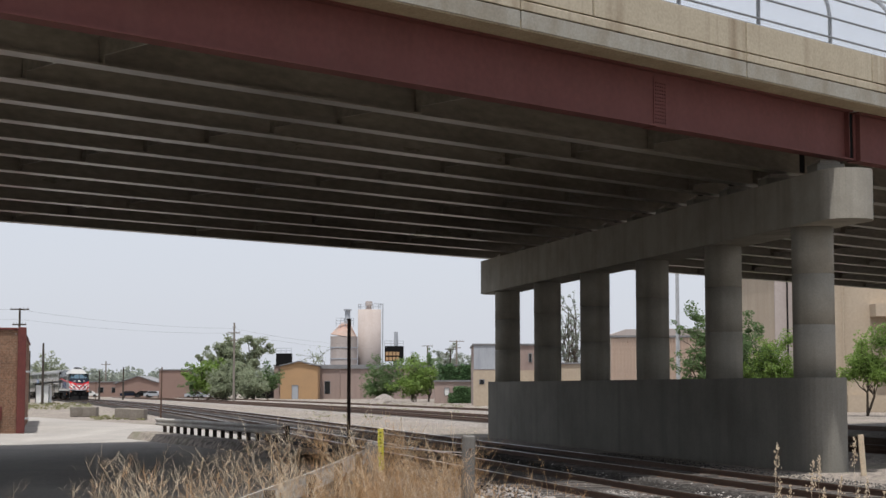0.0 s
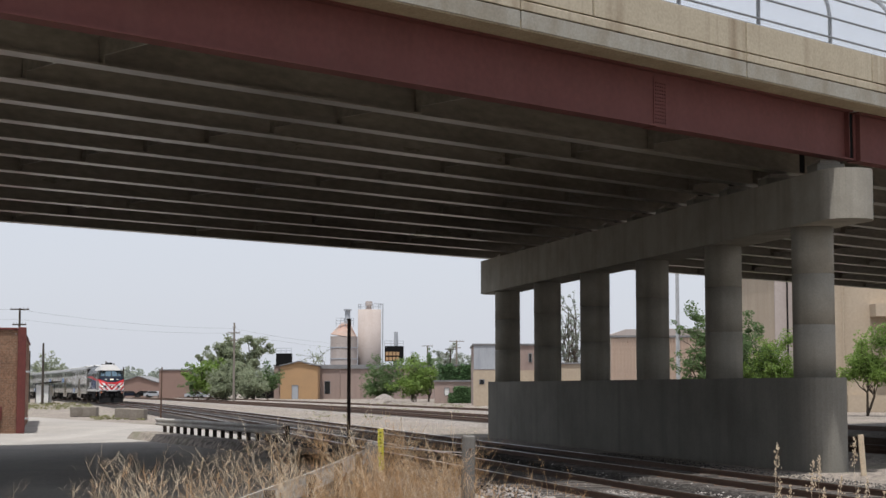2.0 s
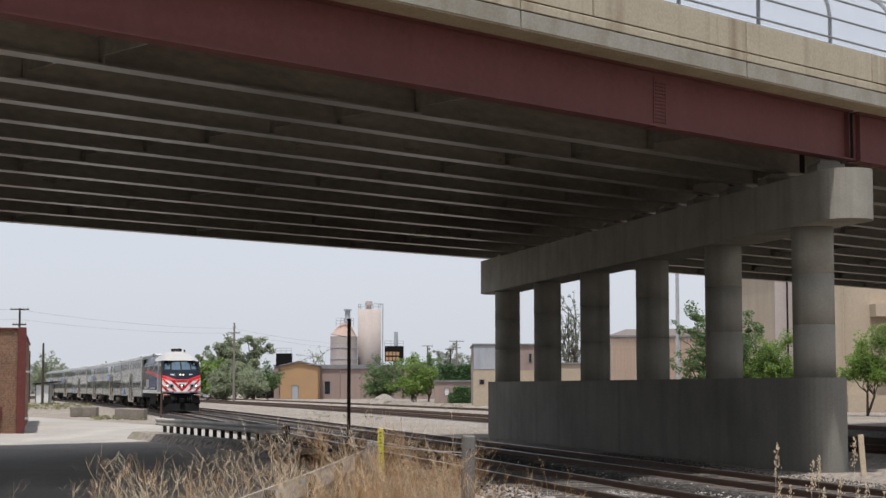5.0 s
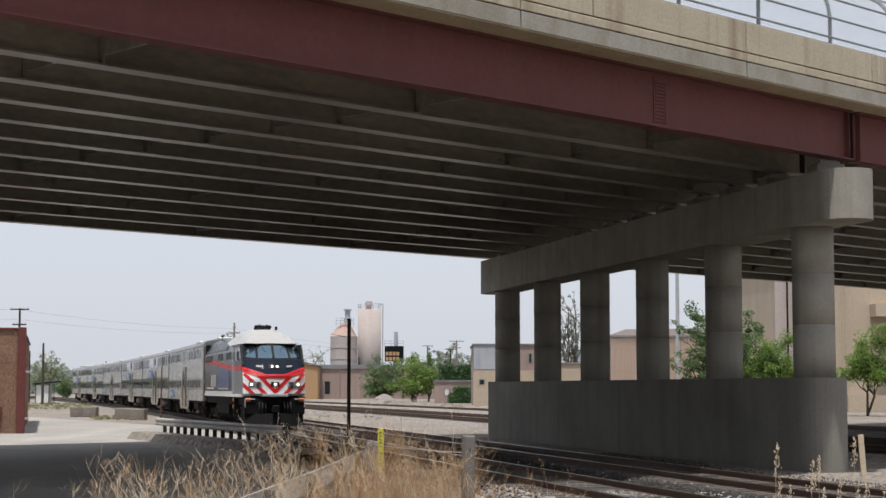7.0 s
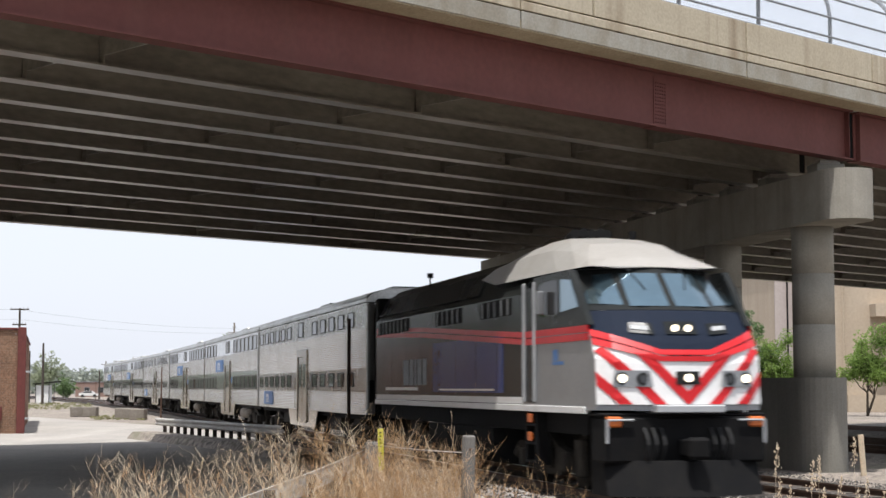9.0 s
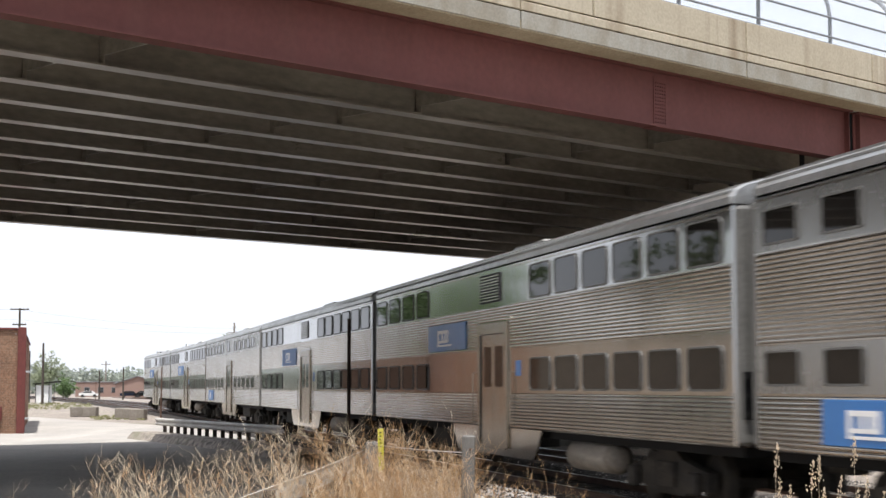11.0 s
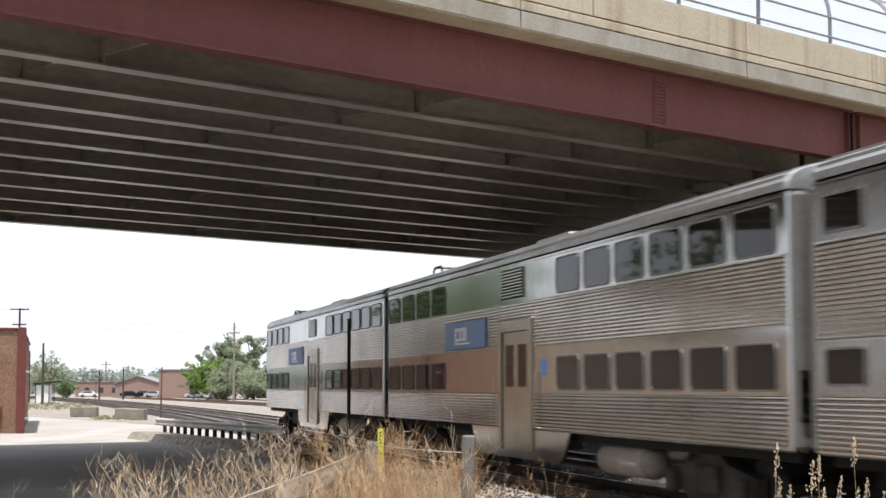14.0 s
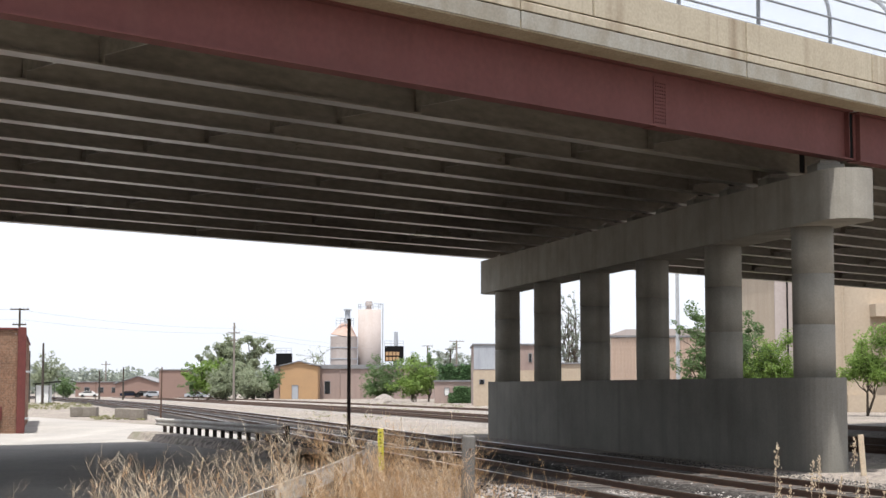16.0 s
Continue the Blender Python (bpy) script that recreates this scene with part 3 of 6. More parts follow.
def truck(parent, x, wheelbase, r, heavy=False):
    """A four-wheel truck with cast side frames, journal boxes and springs."""
    bm = bmesh.new()
    h = wheelbase / 2
    for s in (-1, 1):
        y0, y1 = (0.93 * s, 1.1 * s) if s > 0 else (1.1 * s, 0.93 * s)
        side = [(-h - 0.35, 0.62), (-h - 0.3, 0.34), (-h + 0.3, 0.34), (-h + 0.55, 0.24), (h - 0.55, 0.24), (h - 0.3, 0.34), (h + 0.3, 0.34), (h + 0.35, 0.62), (h * 0.5, 0.78), (0.3, 0.95), (-0.3, 0.95), (-h * 0.5, 0.78)]
        prism(bm, side, y0, y1, "y")
        for wx in (-h, h):
            box(bm, wx - 0.17, wx + 0.17, min(1.1 * s, 1.24 * s), max(1.1 * s, 1.24 * s), r - 0.17, r + 0.17, 0.03)
        for sx in (-0.32, -0.1, 0.12, 0.34):
            tube(bm, (sx, 1.14 * s, 0.36), (sx, 1.14 * s, 0.74), 0.085, n=8)
        if heavy:
            tube(bm, (-h - 0.5, 1.15 * s, 0.55), (-h - 0.2, 1.15 * s, 0.75), 0.1, n=8)
            box(bm, h + 0.25, h + 0.7, min(0.95 * s, 1.1 * s), max(0.95 * s, 1.1 * s), 0.25, 0.95, 0.03)
    box(bm, -0.35, 0.35, -1.0, 1.0, 0.6, 0.98)
    t = part("truck", bm, M_TRUCK, parent, "grimy cast steel truck", at=pose(x, 0, 0))
    me = wheel_mesh(r)
    for wx in (-h, h):
        share("wheel", me, t, pose(wx, -0.75, r))
        share("wheel", me, t, pose(wx, 0.75, r, 0, 0, 180))
    return t


def flutes(bm, x0, x1, z0, z1, y, pitch=0.062, deep=0.011):
    """Horizontal half-round ribs pressed into a side sheet (outwards along the sign of y)."""
    s = 1 if y > 0 else -1
    n = max(2, int(round((z1 - z0) / pitch)))
    prof = []
    for i in range(n):
        a = z0 + (z1 - z0) * i / n
        p = (z1 - z0) / n
        prof += [(0, a), (deep * 0.85, a + p * 0.18), (deep, a + p * 0.45), (deep * 0.85, a + p * 0.72), (0, a + p * 0.9)]
    prof.append((0, z1))
    A = [bm.verts.new((x0, y + s * o, z)) for o, z in prof]
    B = [bm.verts.new((x1, y + s * o, z)) for o, z in prof]
    for i in range(len(prof) - 1):
        bm.faces.new((A[i], B[i], B[i + 1], A[i + 1]))
    for r in (A, B):
        c = [bm.verts.new((r[0].co.x, y - s * 0.02, z)) for z in (z1, z0)]
        bm.faces.new(r + c)


def train_window(parent, x0, x1, z0, z1, y, r, cache):
    """A dark pane in a slightly proud steel frame."""
    key = (round(x1 - x0, 3), round(z1 - z0, 3), r)
    s = 1 if y > 0 else -1
    if key not in cache:
        w, h = (x1 - x0) / 2, (z1 - z0) / 2
        bm = bmesh.new()
        o = rounded(-w, w, -h, h, r)
        q = rounded(-w + 0.03, w - 0.03, -h + 0.03, h - 0.03, max(r - 0.028, 0.02))
        n = len(o)
        lo = [bm.verts.new((a, 0.0, b)) for a, b in o]
        up = [bm.verts.new((a * 0.99, -0.022, b * 0.99)) for a, b in o]
        iu = [bm.verts.new((a, -0.022, b)) for a, b in q]
        il = [bm.verts.new((a, 0.0, b)) for a, b in q]
        for i in range(n):
            j = (i + 1) % n
            for a, b in ((lo, up), (up, iu), (iu, il)):
                bm.faces.new((a[i], a[j], b[j], b[i]))
        frame_me = mesh_of("window", bm, M_FRAME)
        bm = bmesh.new()
        prism(bm, q, -0.009, -0.001, "y")
        cache[key] = (frame_me, mesh_of("pane", bm, M_CARWIN))
    fm, pm = cache[key]
    win = share("window", fm, parent, pose((x0 + x1) / 2, y, (z0 + z1) / 2, 0, 0, 180 if s > 0 else 0))
    share("pane", pm, win, Matrix())


WIN_CACHE = {}


ROOF_RIBS = []


def car_roof(bm, x0, x1):
    prof = [(1.5, 4.40), (1.495, 4.5), (1.43, 4.6), (1.3, 4.67), (1.02, 4.745), (0.6, 4.80), (0.2, 4.825), (-0.2, 4.825), (-0.6, 4.80), (-1.02, 4.745), (-1.3, 4.67), (-1.43, 4.6), (-1.495, 4.5), (-1.5, 4.40)]
    ring = []
    xs = [x0, x0 + 0.06] + [x1 - 0.06, x1]
    for i, x in enumerate(xs):
        k = 0.97 if i in (0, 3) else 1.0
        ring.append([bm.verts.new((x, y * k, 4.40 + (z - 4.40) * k)) for y, z in prof])
    for a, b in zip(ring, ring[1:]):
        for i in range(len(prof) - 1):
            bm.faces.new((a[i], b[i], b[i + 1], a[i + 1]))
    bm.faces.new(ring[0])
    bm.faces.new(ring[-1][::-1])
    # places of the shallow lengthwise ribs
    ROOF_RIBS.clear()
    for k in range(-13, 14):
        y = k * 0.111
        z = float(np.interp(abs(y), [0.2, 0.6, 1.02, 1.3, 1.43, 1.495], [4.825, 4.80, 4.745, 4.67, 4.6, 4.5]))
        ROOF_RIBS.append((y, z))


def gallery_car(style, label):
    """A two-level stainless steel commuter car; style 'arched' has large round-cornered windows, 'square' small ones."""
    arched = style == "arched"
    car = thing("gallery_car", label, "train car", group="cars of the train")
    E0, E1 = -12.6, 12.6

    def X(d):
        return d - 12.95
    bm = bmesh.new()
    box(bm, E0, E1, -1.48, 1.48, 1.07, 4.398, 0.03)
    part("body", bm, M_SMOOTH if arched else M_DULLBAND, car, "smooth stainless steel body")
    bm = bmesh.new()
    car_roof(bm, E0, E1)
    roof = part("roof", bm, M_CARROOF, car, "ribbed dull grey roof", smooth=False)
    for y, z in ROOF_RIBS:
        boxpart("roof_rib", (E0 + 0.1, E1 - 0.1, y - 0.02, y + 0.02, z - 0.02, z + 0.016), M_CARROOF, roof)
    for d, l, w, h in ((2.0, 1.1, 0.9, 0.12), (8.0, 1.6, 1.0, 0.1), (12.6, 2.2, 1.2, 0.14), (17.6, 1.6, 1.0, 0.1), (23.6, 1.1, 0.9, 0.12)):
        boxpart("roof_hatch", (X(d) - l / 2, X(d) + l / 2, -w / 2, w / 2, 4.79, 4.83 + h), M_CARROOF, roof, bevel=0.04)
    for s in (-1, 1):
        y = 1.481 * s
        # ribbed side sheets, interrupted by the doorway
        zu0, zu1 = (2.68, 3.56) if arched else (2.45, 3.62)
        for d0, d1, z0, z1 in ((0.42, 11.82, zu0, zu1), (14.24, 25.48, zu0, zu1), (11.84, 14.22, 3.26, zu1), (0.42, 9.4, 1.08, 1.78), (16.6, 25.48, 1.08, 1.78), (9.42, 11.82, 1.08, 1.78), (14.24, 16.58, 1.08, 1.78)):
            bm = bmesh.new()
            flutes(bm, X(d0), X(d1), z0, z1, y)
            part("ribbed_panel", bm, M_STEEL, car, "horizontally ribbed stainless steel side sheet")
        # belt rails
        for z in (1.795, zu0 - 0.012, zu1 + 0.012, 4.33):
            bm = bmesh.new()
            box(bm, X(0.42), X(11.8), min(y, y + s * 0.02), max(y, y + s * 0.02), z - 0.012, z + 0.012)
            box(bm, X(14.26), X(25.48), min(y, y + s * 0.02), max(y, y + s * 0.02), z - 0.012, z + 0.012)
            part("belt_rail", bm, M_STEEL, car)
        # windows
        wins = []
        if arched:
            for i in range(4):
                wins += [(0.52 + i * 1.71, 1.36, 3.60, 4.27, 0.13), (0.52 + i * 1.71, 1.36, 1.83, 2.47, 0.13)]
            for i in range(6):
                wins += [(15.75 + i * 1.62, 1.36, 3.60, 4.27, 0.13), (15.75 + i * 1.62, 1.36, 1.83, 2.47, 0.13)]
        else:
            for i in range(6):
                wins += [(0.65 + i * 1.68, 1.02, 3.72, 4.20, 0.05), (0.65 + i * 1.68, 1.02, 1.90, 2.36, 0.07)]
            for i in range(5):
                wins += [(15.3 + i * 1.78, 1.02, 3.72, 4.20, 0.05), (15.3 + i * 1.78, 1.02, 1.90, 2.36, 0.07)]
            wins.append((11.95, 1.15, 3.72, 4.28, 0.04))
        for d, w, z0, z1, r in wins:
            train_window(car, X(d), X(d + w), z0, z1, y, r, WIN_CACHE)
        # louvred vent above the door
        if arched:
            bm = bmesh.new()
            ya, yb = (y, y + s * 0.02)
            box(bm, X(12.02), X(13.64), min(ya, yb), max(ya, yb), 3.67, 4.27)
            v = part("vent", bm, M_RUBBER, car, "dark louvred air vent")
            for k in range(9):
                z = 3.70 + k * 0.062
                bm = bmesh.new()
                box(bm, X(12.06), X(13.6), min(y + s * 0.021, y + s * 0.045), max(y + s * 0.021, y + s * 0.045), z, z + 0.028)
                part("slat", bm, M_STEEL, v)
        # blue name panel with a pale lettering shape
        d0, d1, z0, z1 = (7.12, 10.8, 2.74, 3.36) if arched else (2.3, 5.0, 1.2, 1.74)
        bm = bmesh.new()
        box(bm, X(d0), X(d1), min(y + s * 0.017, y + s * 0.03), max(y + s * 0.017, y + s * 0.03), z0, z1, 0.004)
        panel = part("name_panel", bm, M_BLUE, car, "blue panel with a pale lettering shape")
        bm = bmesh.new()
        c, hh, w = (d0 + d1) / 2 - 0.25, z1 - z0, (d1 - d0)
        f = -1 if s < 0 else 1
        for a, b, p, q in ((-0.17, -0.13, 0.2, 0.78), (-0.13, 0.08, 0.66, 0.78), (-0.06, -0.02, 0.3, 0.7), (0.02, 0.06, 0.3, 0.7), (-0.13, 0.08, 0.3, 0.4), (0.08, 0.12, 0.3, 0.78), (-0.17, 0.2, 0.17, 0.24)):
            xa, xb = sorted((X(c) - f * a * w, X(c) - f * b * w))
            box(bm, xa, xb, min(y + s * 0.031, y + s * 0.036), max(y + s * 0.031, y + s * 0.036), z0 + p * hh, z0 + q * hh)
        part("lettering_shape", bm, M_LWHITE, panel)
        # doorway: casing, two leaves with windows, grab rails, step
        ys = sorted((y, y + s * 0.05))
        boxpart("door_post", (X(11.84), X(12.06), *ys, 0.66, 3.24), M_DOOR, car, "dull steel door post", bevel=0.01)
        boxpart("door_post", (X(14.0), X(14.22), *ys, 0.66, 3.24), M_DOOR, car, "dull steel door post", bevel=0.01)
        boxpart("door_header", (X(12.065), X(13.995), *ys, 3.0, 3.24), M_DOOR, car, "dull steel door header", bevel=0.01)
        # a flat black strip paints the shade of the recess at the leaf's edge
        boxpart("door_shade_strip", (X(12.064), X(12.19), *sorted((y + s * 0.002, y + s * 0.012)), 0.64, 2.99), M_RUBBER, car, "black strip painted as the shaded recess beside the door leaf")
        for a, b in ((12.2, 13.08), (13.1, 13.99)):
            ye = sorted((y + s * 0.004, y + s * 0.022))
            bm = bmesh.new()
            box(bm, X(a), X(b), *ye, 0.62, 2.99, 0.004)
            leaf = part("door_leaf", bm, M_DOOR, car, "dull bronze-grey steel door leaf")
            yg = sorted((y + s * 0.023, y + s * 0.03))
            bm = bmesh.new()
            prism(bm, rounded(X(a) + 0.17, X(b) - 0.17, 1.9, 2.74, 0.06), *yg, "y")
            part("pane", bm, M_CARWIN, leaf)
        for d in (11.55, 14.5):
            bm = bmesh.new()
            tube(bm, (X(d), y + s * 0.06, 1.15), (X(d), y + s * 0.06, 2.2), 0.013, n=6)
            for z in (1.15, 2.2):
                tube(bm, (X(d), y, z), (X(d), y + s * 0.06, z), 0.013, n=6)
            part("grab_rail", bm, M_DOOR, car)
        # skirt below the doorway
        bm = bmesh.new()
        yo = sorted((y - s * 0.06, y - s * 0.004))
        prism(bm, [(X(9.5), 1.075), (X(9.9), 0.62), (X(10.1), 0.5), (X(15.9), 0.5), (X(16.1), 0.62), (X(16.5), 1.075)], *yo, "y")
        part("skirt", bm, M_STEEL, car, "dirty stainless steel skirt below the door")
        bm = bmesh.new()
        yb = sorted((y, y + s * 0.008))
        box(bm, X(14.78), X(15.08), *yb, 2.12, 2.42, 0.002)
        part("notice", bm, M_BLUE if arched else M_GALV, car, "small blue notice" if arched else "")
    # ends
    for s in (-1, 1):
        e = 12.6 * s
        bm = bmesh.new()
        box(bm, min(e, e + s * 0.33), max(e, e + s * 0.33), -0.62, 0.62, 1.1, 3.5, 0.05)
        part("diaphragm", bm, M_RUBBER, car, "black rubber gangway diaphragm")
        bm = bmesh.new()
        box(bm, min(e, e + s * 0.34), max(e, e + s * 0.34), -0.16, 0.16, 0.72, 0.98, 0.03)
        part("coupler", bm, M_TRUCK, car)
        for y in (-1.36, 1.36):
            boxpart("corner_post", (*sorted((e + s * 0.004, e + s * 0.17)), y - 0.11, y + 0.11, 1.1, 4.36), M_FRAME, car, "dark grey corner post", bevel=0.05)
            bm = bmesh.new()
            for z in (1.5, 1.75, 2.0):
                box(bm, *sorted((e + s * 0.171, e + s * 0.23)), y - 0.06, y + 0.06, z, z + 0.05)
            box(bm, *sorted((e + s * 0.165, e + s * 0.185)), y - 0.07, y + 0.07, 1.45, 2.1)
            part("ladder", bm, M_BLACK, car)
    # underfloor
    if arched:
        for s in (-1, 1):
            bm = bmesh.new()
            tube(bm, (X(17.6), s * 1.08, 0.68), (X(19.7), s * 1.08, 0.68), 0.27, n=16)
            for d, e in ((17.6, 17.48), (19.7, 19.82)):
                tube(bm, (X(d), s * 1.08, 0.68), (X(e), s * 1.08, 0.68), 0.27, 0.15, n=16)
            part("air_tank", bm, M_BLOCK, car, "dusty tan air tank", smooth=True)
    for d0, d1, z0 in ((6.3, 9.2, 0.5),) if arched else ((6.3, 9.2, 0.5), (16.9, 19.6, 0.5)):
        boxpart("equipment_box", (X(d0), X(d1), -1.2, 1.2, z0, 1.05), M_TRUCK, car, bevel=0.03)
    boxpart("underframe", (E0 + 0.1, E1 - 0.1, -1.3, 1.3, 0.93, 1.068), M_BLACK, car)
    truck(car, X(3.9), 2.6, 0.457)
    truck(car, X(22.0), 2.6, 0.457)
    return car


# ---- locomotive ----
NOSE = [  # height, front on the centre line, half width, corner set-back
    (1.50, 10.60, 1.50, 0.42), (2.45, 10.52, 1.50, 0.42), (2.75, 10.36, 1.50, 0.50), (3.22, 10.00, 1.49, 0.62), (4.02, 9.10, 1.25, 0.90)]


def nose_x(y, z, out=0.0):
    """The nose's front at a place across and a height."""
    zz = [r[0] for r in NOSE]
    F = np.interp(z, zz, [r[1] for r in NOSE])
    w = np.interp(z, zz, [r[2] for r in NOSE])
    c = np.interp(z, zz, [r[3] for r in NOSE])
    a = min(abs(y) / w, 1.0)
    return float(F - c * np.interp(a, [0, 0.38, 0.8, 1.0], [0.0, 0.08, 0.5, 1.0]) + out)


def nose_patch(bm, quad, out, nu=8, nv=4):
    """Lays a four-cornered patch, given across and up, on the nose."""
    (a, b, c, d) = [Vector(p) for p in quad]
    rows = []
    for j in range(nv + 1):
        row = []
        for i in range(nu + 1):
            p = a.lerp(b, i / nu).lerp(d.lerp(c, i / nu), j / nv)
            row.append(bm.verts.new((nose_x(p.x, p.y, out), p.x, p.y)))
        rows.append(row)
    for r, q in zip(rows, rows[1:]):
        for i in range(nu):
            bm.faces.new((r[i], r[i + 1], q[i + 1], q[i]))


def patches(name, quads, out, material, parent, label=""):
    bm = bmesh.new()
    for q in quads:
        nose_patch(bm, q, out)
    r = bmesh.ops.extrude_face_region(bm, geom=bm.faces[:])
    bmesh.ops.translate(bm, verts=[v for v in r["geom"] if isinstance(v, bmesh.types.BMVert)], vec=(-0.02, 0, 0))
    return part(name, bm, material, parent, label)


def locomotive():
    L = thing("locomotive", "diesel locomotive with red and white chevron nose and silver sides", "locomotive")

    def X(d):
        return d - 10.35
    # hood body
    bm = bmesh.new()
    hood = [(-1.49, 1.56), (1.49, 1.56), (1.49, 3.72), (1.40, 3.86), (1.14, 4.38), (0.8, 4.6), (-0.8, 4.6), (-1.14, 4.38), (-1.40, 3.86), (-1.49, 3.72)]
    prism(bm, hood, X(1.15), X(16.1), "x")
    part("hood", bm, M_LHOOD, L, "dark glossy hood")
    for s in (-1, 1):
        # dark sloped upper side with louvred intakes
        bm = bmesh.new()
        a, b = Vector((0, 1.415 * s, 3.875)), Vector((0, 1.135 * s, 4.37))
        nrm = Vector((0, 0.87 * s, 0.49))
        vs = [bm.verts.new(Vector((x, 0, 0)) + p + nrm * o) for o in (0.004, 0.016) for x, p in ((X(1.2), a), (X(12.3), a), (X(12.3), b), (X(1.2), b))]
        for f in ((0, 1, 2, 3), (4, 5, 6, 7), (0, 1, 5, 4), (1, 2, 6, 5), (2, 3, 7, 6), (3, 0, 4, 7)):
            bm.faces.new([vs[i] for i in f])
        part("upper_slope", bm, M_LGREY, L, "dark grey sloped hood edge")
        y = 1.491 * s
        yy = sorted((y, y + s * 0.012))
        for d0, d1, z0, z1, m, lab in ((1.3, 16.0, 3.30, 3.70, M_LGREY, "dark grey upper side panel"), (8.3, 14.6, 1.78, 2.95, M_LBLUE, "deep blue side panel"), (2.4, 8.27, 1.78, 2.95, M_LMAROON, "dull maroon side panel"), (1.2, 16.05, 1.57, 1.70, M_LWHITE, "white sill stripe")):
            bm = bmesh.new()
            box(bm, X(d0), X(d1), *yy, z0, z1)
            part("side_panel", bm, m, L, lab)
        # two red stripes that rise towards the rear
        for lo in (0.0, 0.135):
            bm = bmesh.new()
            prism(bm, [(X(1.3), 3.30 + lo), (X(7.3), 3.12 + lo), (X(16.1), 2.72 + lo), (X(16.1), 2.83 + lo), (X(7.3), 3.23 + lo), (X(1.3), 3.41 + lo)], *sorted((y, y + s * 0.017)), "y")
            part("side_stripe", bm, M_LRED, L, "red side stripe")
        y2 = y + s * 0.013
        yz = sorted((y2, y2 + s * 0.006))
        bm = bmesh.new()
        for k, (d0, d1) in enumerate(((4.9, 5.55), (5.7, 6.1), (6.25, 6.45), (6.6, 7.05), (7.2, 7.6))):
            box(bm, X(d0), X(d1), *yz, 1.95, 2.6)
        part("lettering_shape", bm, M_NBOARD, L, "faded pale lettering shape")
        boxpart("pale_stripe", (X(2.65), X(6.6), *yz, 1.82, 1.9), M_LWHITE, L)
        boxpart("pale_stripe", (X(9.0), X(13.9), *yz, 1.82, 1.86), M_LWHITE, L)
        # intake grilles
        for d0, d1 in ((1.5, 5.6), (8.6, 11.2), (12.8, 15.3)):
            bm = bmesh.new()
            box(bm, X(d0), X(d1), *yz, 3.34, 3.68)
            g = part("grille", bm, M_BLACK, L, "black louvred intake grille")
            for k in range(int((d1 - d0) / 0.5)):
                bm = bmesh.new()
                x = X(d0) + 0.25 + k * 0.5
                box(bm, x - 0.02, x + 0.02, *sorted((y2 + s * 0.007, y2 + s * 0.03)), 3.35, 3.67)
                part("slat", bm, M_LSILVER, g)
        # door panel joints
        for d in (3.4, 5.2, 7.0, 8.8, 10.6, 12.4, 14.2):
            boxpart("panel_joint", (X(d) - 0.012, X(d) + 0.012, *sorted((y2, y2 + s * 0.003)), 1.72, 2.96), M_LGREY, L)
    # white streamlined cab roof
    bm = bmesh.new()
    rings = []
    for d, crown, shoulder, w in ((12.3, 4.62, 4.40, 1.10), (12.7, 4.66, 4.45, 1.12), (13.8, 4.76, 4.50, 1.12), (15.6, 4.82, 4.53, 1.11), (16.7, 4.80, 4.53, 1.08), (17.9, 4.60, 4.42, 1.05), (18.9, 4.26, 4.19, 1.09), (19.48, 4.037, 4.032, 1.14)):
        edge = float(np.interp(d, [15.6, 17.9, 19.48], [1.43, 1.38, 1.27]))
        base = 4.37 if d < 12.5 else (4.2 if d < 13 else 4.03)
        rings.append([bm.verts.new((X(d), yy_, zz_)) for yy_, zz_ in ((edge if base < 4.3 else 1.13, base), (w, shoulder), (0.72, crown - 0.03), (0, crown), (-0.72, crown - 0.03), (-w, shoulder), (-(edge if base < 4.3 else 1.13), base))])
    for a, b in zip(rings, rings[1:]):
        for i in range(6):
            bm.faces.new((a[i], b[i], b[i + 1], a[i + 1]))
    bm.faces.new(rings[0])
    bm.faces.new(rings[-1][::-1])
    part("cab_roof", bm, M_LROOF, L, "off-white streamlined cab roof", smooth=False)
    # cab and nose
    bm = bmesh.new()
    zs = [1.50, 1.95, 2.45, 2.6, 2.75, 3.0, 3.22, 3.5, 3.8, 4.03]
    ring = []
    for z in zs:
        w = float(np.interp(z, [r[0] for r in NOSE], [r[2] for r in NOSE]))
        pts = [(X(16.0), -w)] + [(nose_x(w * k, min(z, 4.02)) - 0.04, w * k * 0.992) for k in (-1, -0.9, -0.8, -0.6, -0.38, -0.2, 0, 0.2, 0.38, 0.6, 0.8, 0.9, 1)] + [(X(16.0), w)]
        ring.append([bm.verts.new((x, y, z)) for x, y in pts])
    for a, b in zip(ring, ring[1:]):
        for i in range(len(a) - 1):
            bm.faces.new((a[i], a[i + 1], b[i + 1], b[i]))
    bm.faces.new(ring[0][::-1])
    bm.faces.new(ring[-1])
    part("cab", bm, M_LSILVER, L, "silver painted cab")
    # painted nose: navy mask, red band, chevrons
    patches("navy_mask", [((-1.485, 2.62), (0, 2.42), (0, 3.22), (-1.47, 3.22)), ((0, 2.42), (1.485, 2.62), (1.47, 3.22), (0, 3.22))], 0.006, M_LNAVY, L, "dark navy painted upper nose")
    patches("windscreen_surround", [((-1.46, 3.23), (1.46, 3.23), (1.35, 4.01), (-1.35, 4.01))], 0.006, M_LGREY, L, "dark grey windscreen surround")
